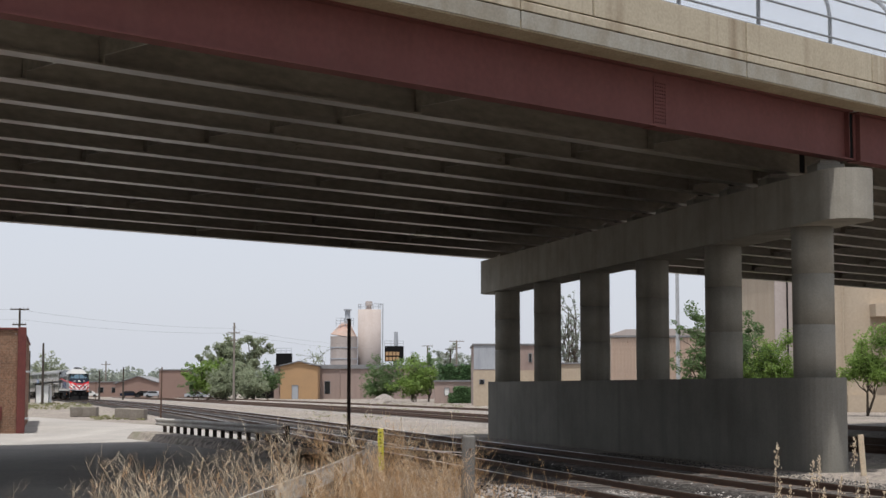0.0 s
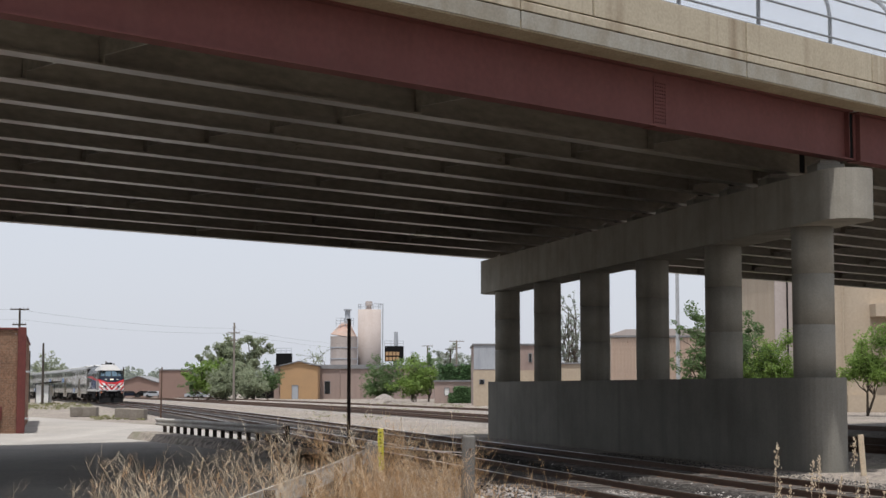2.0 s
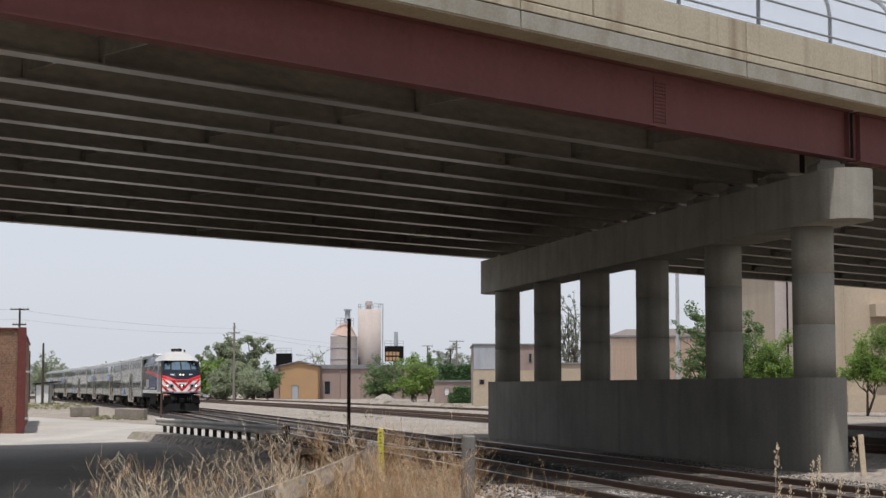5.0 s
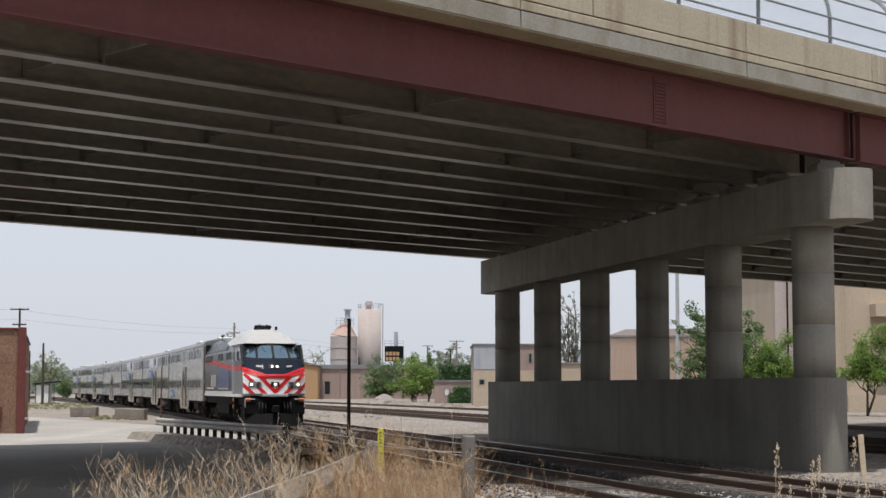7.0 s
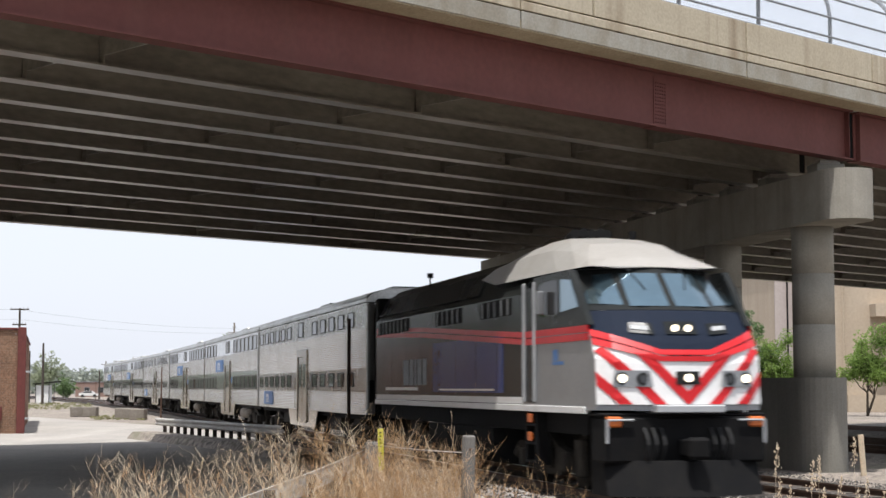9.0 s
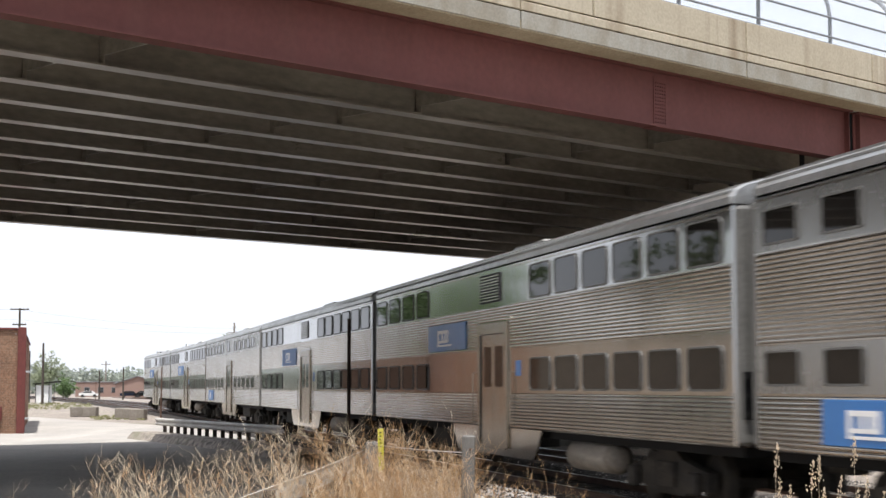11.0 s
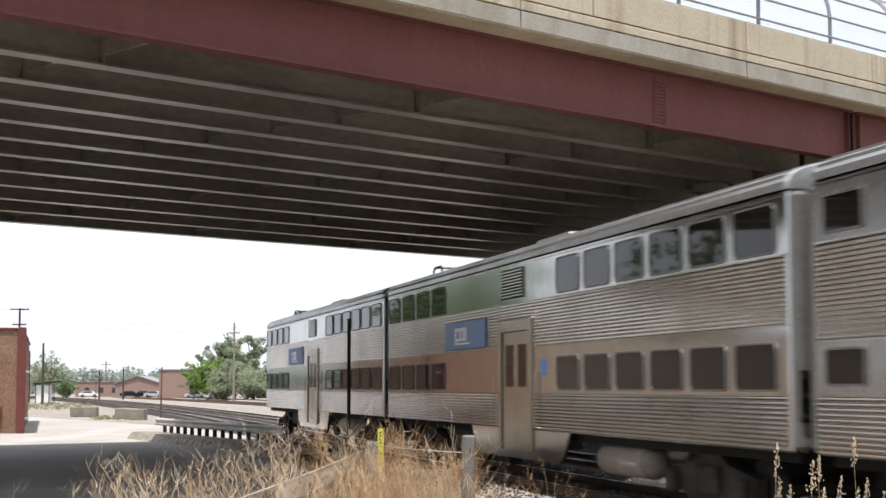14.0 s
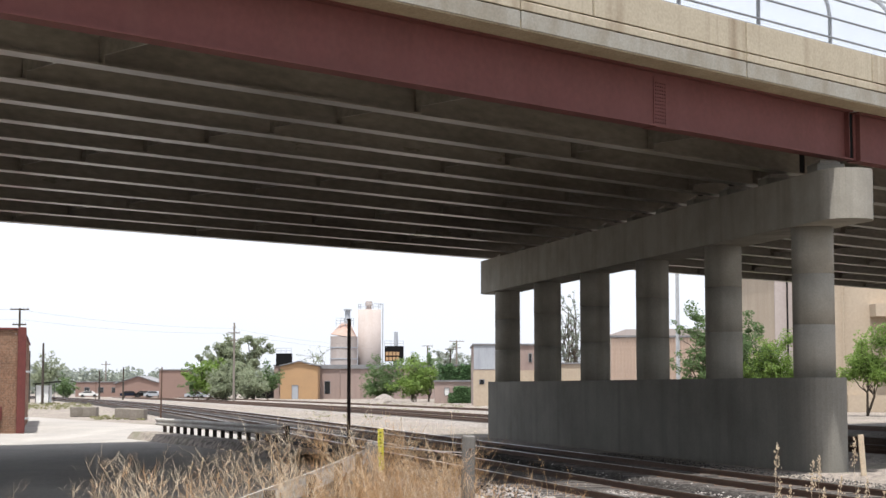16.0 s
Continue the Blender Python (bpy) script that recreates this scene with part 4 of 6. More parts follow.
    for lo, hi in ((0.0, 0.44), (0.53, 1.0)):
        side0, side1, mid0, mid1 = 2.62 + 0.28 * lo, 2.62 + 0.28 * hi, 2.33 + 0.2 * lo, 2.33 + 0.2 * hi
        patches("red_band", [((-1.49, side0), (-0.45, mid0), (-0.45, mid1), (-1.49, side1)), ((-0.45, mid0), (0.45, mid0), (0.45, mid1), (-0.45, mid1)), ((0.45, mid0), (1.49, side0), (1.49, side1), (0.45, mid1))], 0.032, M_LRED, L, "red band round the nose")
    patches("white_nose", [((-1.495, 1.60), (0, 1.60), (0, 2.36), (-1.495, 2.64)), ((0, 1.60), (1.495, 1.60), (1.495, 2.64), (0, 2.36))], 0.008, M_LWHITE, L, "white lower nose")
    quads = []
    for s in (-1, 1):
        for b0, b1 in ((-0.21, 0.02), (0.38, 0.60), (0.95, 1.17)):
            ends = []
            for q in (b0, b1):
                z = 1.605
                while z < 2.62 and q + (z - 1.605) < 1.49 and z < 2.335 + max(q + (z - 1.605) - 0.45, 0) * 0.28:
                    z += 0.01
                ends.append((s * (q + (z - 1.605)), z))
            if b0 < 0:
                quads.append([((0, 1.605), (s * b1, 1.605), (s * (b1 - b0), 1.605 - b0), (0, 1.605 - b0)), ((0, 1.605 - b0), (s * (b1 - b0), 1.605 - b0), ends[1], ends[0])])
            else:
                quads.append([((s * b0, 1.605), (s * b1, 1.605), ends[1], ends[0])])
    for stripe in quads:
        patches("chevron_stripe", stripe, 0.028, M_LRED, L, "red chevron stripe")
    # windscreens
    for s in (-1, 1):
        w = patches("windscreen", [((s * 0.06, 3.30), (s * 0.74, 3.30), (s * 0.68, 3.92), (s * 0.06, 3.92))], 0.02, M_WINDSCREEN, L, "pale reflecting windscreen pane")
        patches("wiper", [((s * 0.5, 3.92), (s * 0.52, 3.92), (s * 0.38, 3.6), (s * 0.36, 3.61))], 0.035, M_BLACK, w)
        patches("windscreen", [((s * 0.84, 3.32), (s * 1.40, 3.36), (s * 1.32, 3.88), (s * 0.80, 3.92))], 0.02, M_WINDSCREEN, L, "angled windscreen pane")
    # lamps
    def lamp(y, z, r, lit, label):
        x = nose_x(y, z)
        bm = bmesh.new()
        tube(bm, (x - 0.05, y, z), (x + 0.062, y, z), r * 1.45, n=18)
        h = part("headlight", bm, M_LGREY, L, label)
        bm = bmesh.new()
        tube(bm, (x + 0.05, y, z), (x + 0.075, y, z), r, n=18)
        part("lens", bm, M_LAMP if lit else M_DARKGLASS, h)
    for y in (-0.12, 0.12):
        lamp(y, 2.90, 0.06, True, "lit round headlight")
    patches("headlight_housing", [((-0.28, 2.80), (0.28, 2.80), (0.28, 3.02), (-0.28, 3.02))], 0.03, M_LGREY, L)
    for s in (-1, 1):
        patches("number_board", [((s * 0.50, 2.79), (s * 0.90, 2.83), (s * 0.88, 3.01), (s * 0.50, 2.99))], 0.03, M_LGREY, L, "dark number board with plain pale bars")
        patches("number_bar", [((s * 0.58, 2.86), (s * 0.86, 2.89), (s * 0.86, 2.96), (s * 0.58, 2.94))], 0.045, M_NBOARD, L)
        patches("lamp_housing", [((s * 0.62, 1.90), (s * 1.27, 1.90), (s * 1.22, 2.18), (s * 0.66, 2.17))], 0.042, M_LSILVER, L, "silver lamp housing")
        lamp(s * 1.12, 2.04, 0.072, True, "lit round ditch light")
        lamp(s * 0.78, 2.03, 0.075, False, "unlit dark round marker lamp")
    patches("gong_housing", [((-0.22, 1.94), (0.22, 1.94), (0.2, 2.16), (-0.2, 2.16))], 0.042, M_LGREY, L)
    lamp(0.0, 2.05, 0.07, True, "lit oscillating headlight")
    # anti-climber plate, buffer beam, coupler, plow
    bm = bmesh.new()
    box(bm, 9.6, 10.72, -0.62, 0.62, 1.46, 1.595, 0.02)
    part("anticlimber", bm, M_GALV, L, "pale steel step plate under the nose")
    bm = bmesh.new()
    box(bm, 9.6, 10.4, -1.48, 1.48, 1.40, 1.455, 0.02)
    box(bm, 9.7, 10.45, -1.45, 1.45, 0.62, 1.395, 0.04)
    part("buffer_beam", bm, M_BLACK, L, "black buffer beam")
    bm = bmesh.new()
    out = [(9.6, -1.4), (10.35, -1.4), (10.85, -0.5), (10.95, 0), (10.85, 0.5), (10.35, 1.4), (9.6, 1.4)]
    low = [bm.verts.new((x + (0.12 if x > 10 else 0), y, 0.07)) for x, y in out]
    up_ = [bm.verts.new((x - (0.15 if x > 10 else 0), y, 0.66)) for x, y in out]
    for i in range(len(out)):
        bm.faces.new((low[i], low[(i + 1) % len(out)], up_[(i + 1) % len(out)], up_[i]))
    bm.faces.new(low[::-1])
    bm.faces.new(up_)
    part("snow_plow", bm, M_BLACK, L, "black steel pilot plow")
    bm = bmesh.new()
    box(bm, 10.4, 11.0, -0.14, 0.14, 0.74, 1.02, 0.03)
    box(bm, 10.9, 11.15, -0.2, 0.16, 0.70, 1.06, 0.05)
    part("coupler", bm, M_BLACK, L, "black steel knuckle coupler")
    for y in (-0.75, -0.6, -0.45, 0.45, 0.6, 0.75):
        bm = bmesh.new()
        for k in range(6):
            a, b = k / 6, (k + 1) / 6
            tube(bm, (10.46 + 0.2 * math.sin(a * 3.14), y, 1.2 - a * 0.55), (10.46 + 0.2 * math.sin(b * 3.14), y, 1.2 - b * 0.55), 0.025, n=6, caps=False)
        part("air_hose", bm, M_RUBBER, L, "black air hose")
    for s in (-1, 1):
        bm = bmesh.new()
        tube(bm, (10.5, s * 1.42, 0.95), (10.5, s * 1.42, 1.34), 0.025, n=6)
        tube(bm, (10.5, s * 1.42, 1.34), (10.5, s * 0.95, 1.34), 0.02, n=6)
        part("grab_iron", bm, M_GALV, L, "pale steel grab iron")
    for s in (-1, 1):
        bm = bmesh.new()
        box(bm, 10.1, 10.5, min(1.15 * s, 1.42 * s), max(1.15 * s, 1.42 * s), 1.22, 1.4, 0.03)
        part("lamp_box", bm, M_ORANGELENS, L, "orange lamp under the nose")
        y = 1.492 * s
        # cab door, side windows, mirror
        for d in (16.25, 16.95):
            bm = bmesh.new()
            box(bm, X(d) - 0.05, X(d) + 0.05, *sorted((y + s * 0.013, y + s * 0.06)), 1.62, 3.9, 0.01)
            part("grab_rail", bm, M_GALV, L, "pale steel vertical grab rail")
        bm = bmesh.new()
        box(bm, X(16.31), X(16.89), *sorted((y, y + s * 0.012)), 1.6, 3.8)
        part("cab_door", bm, M_LGREY, L, "dark cab door")
        bm = bmesh.new()
        prism(bm, [(X(16.9), 2.97), (X(20.15), 2.97), (X(19.85), 3.27), (X(19.5), 3.66), (X(19.15), 3.98), (X(16.9), 3.98)], *sorted((1.40 * s, 1.40 * s + s * 0.115)), "y")
        part("cab_side_mask", bm, M_LGREY, L, "dark grey cab side")
        bm = bmesh.new()
        box(bm, X(16.1), X(20.1), *sorted((y, y + s * 0.028)), 2.705, 2.825)
        box(bm, X(16.1), X(20.1), *sorted((y, y + s * 0.028)), 2.845, 2.965)
        part("side_stripe", bm, M_LRED, L, "red side stripe")
        bm = bmesh.new()
        prism(bm, rounded(X(17.25), X(18.45), 3.2, 3.85, 0.08), *sorted((1.516 * s, 1.524 * s)), "y")
        part("cab_window", bm, M_CARWIN, L, "dark cab side window")
        bm = bmesh.new()
        prism(bm, [(X(18.6), 3.25), (X(19.65), 3.3), (X(19.2), 3.8), (X(18.6), 3.85)], *sorted((1.516 * s, 1.524 * s)), "y")
        part("cab_window", bm, M_WINDSCREEN, L, "pale reflecting quarter window")
        bm = bmesh.new()
        box(bm, X(17.65), X(17.72), *sorted((1.56 * s, 1.70 * s)), 3.24, 3.68, 0.02)
        part("mirror", bm, M_LSILVER, L, "grey wing mirror")
        bm = bmesh.new()
        box(bm, X(18.0), X(18.7), *sorted((y, y + s * 0.006)), 2.3, 2.36)
        box(bm, X(18.05), X(18.35), *sorted((y, y + s * 0.006)), 2.37, 2.58)
        part("emblem_shape", bm, M_BLUE, L, "small blue emblem shape")
        # steps behind the cab
        bm = bmesh.new()
        for z in (0.45, 0.8, 1.15):
            box(bm, X(16.3), X(16.9), *sorted((1.2 * s, 1.5 * s)), z, z + 0.05)
        box(bm, X(16.24), X(16.3), *sorted((1.2 * s, 1.5 * s)), 0.42, 1.55)
        box(bm, X(16.9), X(16.96), *sorted((1.2 * s, 1.5 * s)), 0.42, 1.55)
        part("cab_steps", bm, M_BLACK, L, "black cab steps")
        for z in (0.87, 1.22):
            bm = bmesh.new()
            box(bm, X(16.45), X(16.75), *sorted((1.501 * s, 1.53 * s)), z, z + 0.17, 0.02)
            part("step_light", bm, M_ORANGELENS, L, "orange reflector on the steps")
        # sill
        bm = bmesh.new()
        box(bm, X(1.15), X(19.9), *sorted((1.40 * s, 1.525 * s)), 1.43, 1.555, 0.01)
        part("sill", bm, M_LWHITE, L, "pale side sill")
    # rear end, roof fans, horns, antennas
    boxpart("rear_gangway", (X(0.2), X(1.14), -0.6, 0.6, 1.3, 3.6), M_RUBBER, L, bevel=0.04)
    boxpart("rear_hood_end", (X(0.75), X(1.14), -1.44, 1.44, 1.5, 4.42), M_BLACK, L, "black hood end", bevel=0.05)
    for d in (3.0, 5.2, 7.4):
        bm = bmesh.new()
        tube(bm, (X(d), 0, 4.58), (X(d), 0, 4.63), 0.62, n=20)
        part("radiator_fan", bm, M_BLACK, L)
    base = boxpart("horn_base", (X(15.2), X(15.5), -0.35, 0.45, 4.78, 4.9), M_BLACK, L, "black base of the air horns")
    for k, y in enumerate((-0.3, -0.12, 0.06, 0.24, 0.38)):
        bm = bmesh.new()
        tube(bm, (X(15.2), y, 4.94 + 0.03 * (k % 2)), (X(15.75), y, 4.96 + 0.03 * (k % 2)), 0.05, 0.1, n=10)
        part("horn", bm, M_BLACK, base, "black air horn")
    bm = bmesh.new()
    tube(bm, (X(5.6), -0.95, 4.4), (X(5.6), -0.95, 4.74), 0.02, n=6)
    tube(bm, (X(5.6), -0.95, 4.72), (X(5.6), -0.95, 4.84), 0.08, n=10)
    part("antenna", bm, M_BLACK, L)
    bm = bmesh.new()
    tube(bm, (X(16.6), 0.6, 4.7), (X(16.6), 0.6, 4.95), 0.07, n=10)
    part("beacon", bm, M_BLACK, L)
    # underframe
    boxpart("underframe", (X(1.0), X(19.5), -1.3, 1.3, 1.05, 1.5), M_BLACK, L)
    bm = bmesh.new()
    prism(bm, [(-1.38, 1.04), (1.38, 1.04), (1.38, 0.55), (1.0, 0.28), (-1.0, 0.28), (-1.38, 0.55)], X(7.4), X(13.4), "x")
    part("fuel_tank", bm, M_BLACK, L, "black fuel tank")
    truck(L, X(4.6), 2.75, 0.508, True)
    truck(L, X(16.4), 2.75, 0.508, True)
    return L


LOCO = locomotive()
ROUND = "two-level stainless steel commuter car with round-cornered windows"
SQUARE = "two-level stainless steel commuter car with small square windows"
CARS = [gallery_car("square", SQUARE)]
CARS.append(gallery_car("arched", ROUND))
CARS.append(copy_thing(CARS[1], Matrix()))
CARS.append(copy_thing(CARS[0], Matrix()))
CARS.append(copy_thing(CARS[1], Matrix()))
CARS.append(copy_thing(CARS[1], Matrix()))
# a light bracket on one roof; horn and mirrors on the cab car
bm = bmesh.new()
for s in (-0.5, 0.5):
    tube(bm, (-11.6, s, 4.78), (-11.2, s, 5.08), 0.03, n=6)
    tube(bm, (-11.2, s, 5.08), (-10.5, s, 5.08), 0.03, n=6)
    tube(bm, (-10.5, s, 5.08), (-10.2, s, 4.78), 0.03, n=6)
tube(bm, (-11.2, -0.5, 5.08), (-11.2, 0.5, 5.08), 0.03, n=6)
BRACKET = part("roof_bracket", bm, M_GALV, CARS[4], "pale bent roof bracket")
tagged(share("roof_bracket", BRACKET.data, CARS[5], pose(0.2, 0, 0)), "pale bent roof bracket")
bm = bmesh.new()
box(bm, -12.3, -11.5, -0.35, 0.35, 4.78, 4.93, 0.03)
HORN_BOX = part("horn_box", bm, M_BLACK, CARS[5], "black horn box")
for k, y in enumerate((-0.3, -0.1, 0.1, 0.3)):
    bm = bmesh.new()
    tube(bm, (-11.6, y, 4.98 + 0.04 * (k % 2)), (-12.25, y, 5.0 + 0.04 * (k % 2)), 0.04, 0.09, n=10)
    part("horn", bm, M_BLACK, HORN_BOX, "black air horn")
tagged(CARS[5], "stainless steel cab car at the train's tail with blue panel")

# ---- trees and shrubs ----
def leaf_cloud(verts, faces, c, r, count, size, rnd, flat=0.8):
    """Many small folded leaves in a clump round c."""
    for _ in range(count):
        while True:
            p = Vector((rnd.uniform(-1, 1), rnd.uniform(-1, 1), rnd.uniform(-1, 1)))
            if 0.15 < p.length < 1:
                break
        p = Vector((p.x * r, p.y * r, p.z * r * flat)) + c
        a = Vector((rnd.gauss(0, 1), rnd.gauss(0, 1), rnd.gauss(0, 0.6))).normalized()
        b = a.cross(Vector((rnd.gauss(0, 1), rnd.gauss(0, 1), rnd.gauss(0, 1)))).normalized()
        s = size * rnd.uniform(0.6, 1.3)
        i = len(verts)
        up = a.cross(b) * s * 0.25
        verts += [p - a * s, p + b * s * 0.55 + up, p + a * s, p - b * s * 0.55 + up]
        faces += [(i, i + 1, i + 2), (i, i + 2, i + 3)]


def cloud_part(name, verts, faces, material, parent, label=""):
    me = bpy.data.meshes.new(name)
    me.from_pydata([tuple(v) for v in verts], [], faces)
    me.materials.append(material)
    ob = new(name, me)
    ob.parent = parent
    if label:
        tagged(ob, label)
    return ob


def tree(x, y, height, width, leaf, label, seed, z=GZ, trunk=0.22, leaves=2200, size=0.2, stems=1, slim=False, category="tree"):
    """A tapered trunk that forks into limbs, with a ragged crown of leaf clumps and gaps."""
    rnd = random.Random(seed)
    t = thing("shrub" if category == "shrub" else "tree", label, category, pose(x, y, z))
    bm = bmesh.new()
    clumps = []
    R = width / 2

    def limb(a, b, r, depth):
        """A crooked branch from a to b that carries smaller ones."""
        n = 4
        p = a
        pts = [a]
        for i in range(1, n + 1):
            q = a.lerp(b, i / n)
            if i < n:
                q += Vector((rnd.gauss(0, 1), rnd.gauss(0, 1), rnd.gauss(0, 0.5))) * (b - a).length * 0.07
            tube(bm, p, q, r * (1 - 0.6 * (i - 1) / n), r * (1 - 0.6 * i / n), n=6 if depth else 9, caps=False)
            p = q
            pts.append(q)
        if depth >= 1:
            clumps.extend(pts[2:])
        if depth < 2:
            for k in range(4 if depth else 3):
                i = rnd.randint(2, n)
                reach = (b - a).length * rnd.uniform(0.35, 0.6)
                d = Vector((rnd.gauss(0, 0.35 if slim else 1), rnd.gauss(0, 0.35 if slim else 1), rnd.gauss(0.5, 0.5))).normalized()
                limb(pts[i], pts[i] + d * reach, r * 0.5, depth + 1)

    r0 = height * 0.016 + 0.03
    for s_ in range(stems):
        foot = Vector((rnd.uniform(-0.25, 0.25), rnd.uniform(-0.25, 0.25), -0.1)) if stems > 1 else Vector((0, 0, -0.1))
        fork = foot + Vector((rnd.gauss(0, R * 0.15), rnd.gauss(0, R * 0.15), height * trunk * rnd.uniform(0.85, 1.15)))
        tube(bm, foot, fork, r0 / stems ** 0.5 * 1.25, r0 / stems ** 0.5, n=9, caps=False)
        n = 7 if stems == 1 else 4
        for k in range(n):
            a = (k + rnd.random()) * math.tau / n
            f = rnd.uniform(0.35, 1.0)
            rise = rnd.uniform(0.3, 1.0)
            out = R * math.sqrt(max(0.05, 1 - (rise * 2 - 1.15) ** 2 * 0.75)) * f * (0.5 if slim else 0.85)
            limb(fork, Vector((math.cos(a) * out, math.sin(a) * out, height * (trunk + (0.95 - trunk) * rise))), r0 * 0.5 / stems ** 0.4, 1)
        limb(fork, Vector((rnd.gauss(0, 0.1) * R, rnd.gauss(0, 0.1) * R, height * 0.93)), r0 * 0.7 / stems ** 0.4, 1)
    part("trunk", bm, M_BARK, t, "grey-brown bark")
    verts, faces = [], []
    each = max(5, leaves // len(clumps))
    for c in clumps:
        k = 1.0 if rnd.random() < 0.8 else 0.4
        leaf_cloud(verts, faces, c, width * rnd.uniform(0.07, 0.16), int(each * k * rnd.uniform(0.6, 1.4)), size, rnd, flat=1.3 if slim else 0.75)
    cloud_part("crown", verts, faces, leaf, t, "ragged leafy crown")
    return t


def shrubs(name, label, spots, leaf, count, size, seed):
    """Undergrowth that cannot be counted."""
    rnd = random.Random(seed)
    verts, faces = [], []
    for x, y, z, r in spots:
        leaf_cloud(verts, faces, Vector((x, y, z)), r, count, size, rnd, 0.7)
    ob = cloud_part(name, verts, faces, leaf, None)
    ob.parent = None
    return tagged(ob, label, "undergrowth", kind="stuff")


def at_px(x, Y):
    """Across-distance of a bearing given as a place in the picture's width."""
    return (x - 784) / 2922.4 * Y


def ht(y, Y):
    """Height of a sight line at a distance."""
    return 1.883 + (686.5 - y) / 2922.4 * Y


# ---- left: brick building ----
def brick_building():
    o = pose(-19.78, 78.3, 0, 0, 0, 90 + math.degrees(math.atan2(0.232, 0.973)))  # x away along the side wall, y to the left
    b = thing("brick_building", "low orange brick building with dark red corner trim", "building", o)
    H = 4.62
    boxpart("wall", (0.2, 30, 0.14, 0.4, GZ - 0.1, H), M_MORTAR, b)
    boxpart("wall", (0.14, 0.4, 0.45, 26, GZ - 0.1, H), M_MORTAR, b)
    boxpart("wall", (29.6, 29.9, 0.45, 26, GZ - 0.1, H), M_MORTAR, b)
    boxpart("wall", (0.2, 30, 26.05, 26.3, GZ - 0.1, H), M_MORTAR, b)
    boxpart("roof", (0.3, 29.7, 0.42, 26, H - 0.35, H - 0.2), M_ROOF, b, "flat grey roof")
    bm = bmesh.new()
    box(bm, 0.0, 0.44, -0.05, 0.34, GZ - 0.1, H + 0.12, 0.02)
    part("corner_trim", bm, M_DKRED, b, "dark red painted corner pilaster")
    bm = bmesh.new()
    box(bm, 0.05, 0.5, 0.345, 26, H, H + 0.1, 0.02)
    box(bm, 0.445, 30, 0.05, 0.5, H, H + 0.1, 0.02)
    part("coping", bm, M_DKRED, b, "dark red coping")
    bm = bmesh.new()
    box(bm, 0.02, 0.125, 1.0, 1.6, 0.35, 1.0, 0.02)
    tube(bm, (0.06, 1.2, 0.3), (0.06, 1.2, -0.2), 0.06)
    part("meter_box", bm, M_DKRED, b, "dark pipe and meter box")
    for z in (0.4, 2.6):
        bm = bmesh.new()
        box(bm, -0.06, -0.001, -0.25, -0.05, z, z + 0.09)
        part("bracket", bm, M_GALV, b)
    # brick courses: single bricks near the corner, longer runs where nobody comes near
    rnd = random.Random(11)
    verts, faces = [], []

    def brick(x0, x1, y0, y1, z0, z1):
        i = len(verts)
        verts.extend([(x, y, z) for z in (z0, z1) for x, y in ((x0, y0), (x1, y0), (x1, y1), (x0, y1))])
        faces.extend([tuple(i + k for k in f) for f in ((3, 2, 1, 0), (4, 5, 6, 7), (0, 1, 5, 4), (1, 2, 6, 5), (2, 3, 7, 6), (3, 0, 4, 7))])

    for c in range(61):
        z = GZ + c * 0.08
        y = 0.35
        if c % 2:
            brick(0.124, 0.139, y, y + 0.098, z, z + 0.068)
            y += 0.11
        while y < 5.0:
            brick(0.122 + rnd.uniform(0, 0.008), 0.139, y, y + 0.208, z, z + 0.068)
            y += 0.22
        x = 0.5
        while x < 29:
            run = 0.8
            brick(x, x + run, 0.124 + rnd.uniform(0, 0.008), 0.139, z, z + 0.068)
            x += run + 0.012
    me = bpy.data.meshes.new("brickwork")
    me.from_pydata(verts, [], faces)
    me.materials.append(M_BRICK)
    courses = new("brickwork", me)
    courses.parent = b
    tagged(courses, kind="stuff")
    return b


brick_building()


# ---- concrete blocks, shelter, poles ----
bm = bmesh.new()
box(bm, -0.52, 0.52, -0.42, 0.42, 0, 0.74, 0.04)
BLOCK_ME = mesh_of("block", bm, M_BLOCK)
for x, y, a in ((-27.85, 126.4, 8), (-26.75, 126.0, -4), (-22.9, 118.6, 5), (-21.9, 116.4, 12), (-20.85, 113.6, -7)):
    ob = share("concrete_block", BLOCK_ME, None, pose(x, y, GZ - 0.02, 0, 0, a))
    tagged(ob, "grey concrete barrier block standing on dusty ground", "barrier block", "concrete blocks")


def shelter():
    Y = 232.0
    x0, x1 = at_px(66, Y), at_px(98, Y)
    s = thing("platform_shelter", "small white shelter with a dark sloping roof", "shelter", pose((x0 + x1) / 2, Y, GZ))
    w = (x1 - x0) / 2
    bm = bmesh.new()
    box(bm, -w, w - 0.75, 0, 2.0, 0, 2.5)
    part("wall", bm, M_WHITE, s, "white panel wall")
    bm = bmesh.new()
    for x in (-w - 0.05, -w * 0.2, w - 0.72, w):
        box(bm, x, x + 0.08, -0.06, 0.02, 0, 2.7)
    part("post", bm, M_BLACK, s)
    bm = bmesh.new()
    prism(bm, [(-w - 0.3, 2.62), (w + 0.5, 2.95), (w + 0.5, 3.1), (-w - 0.3, 2.75)], -0.4, 2.4, "y")
    part("roof", bm, M_BLACK, s, "dark sloping roof")


shelter()


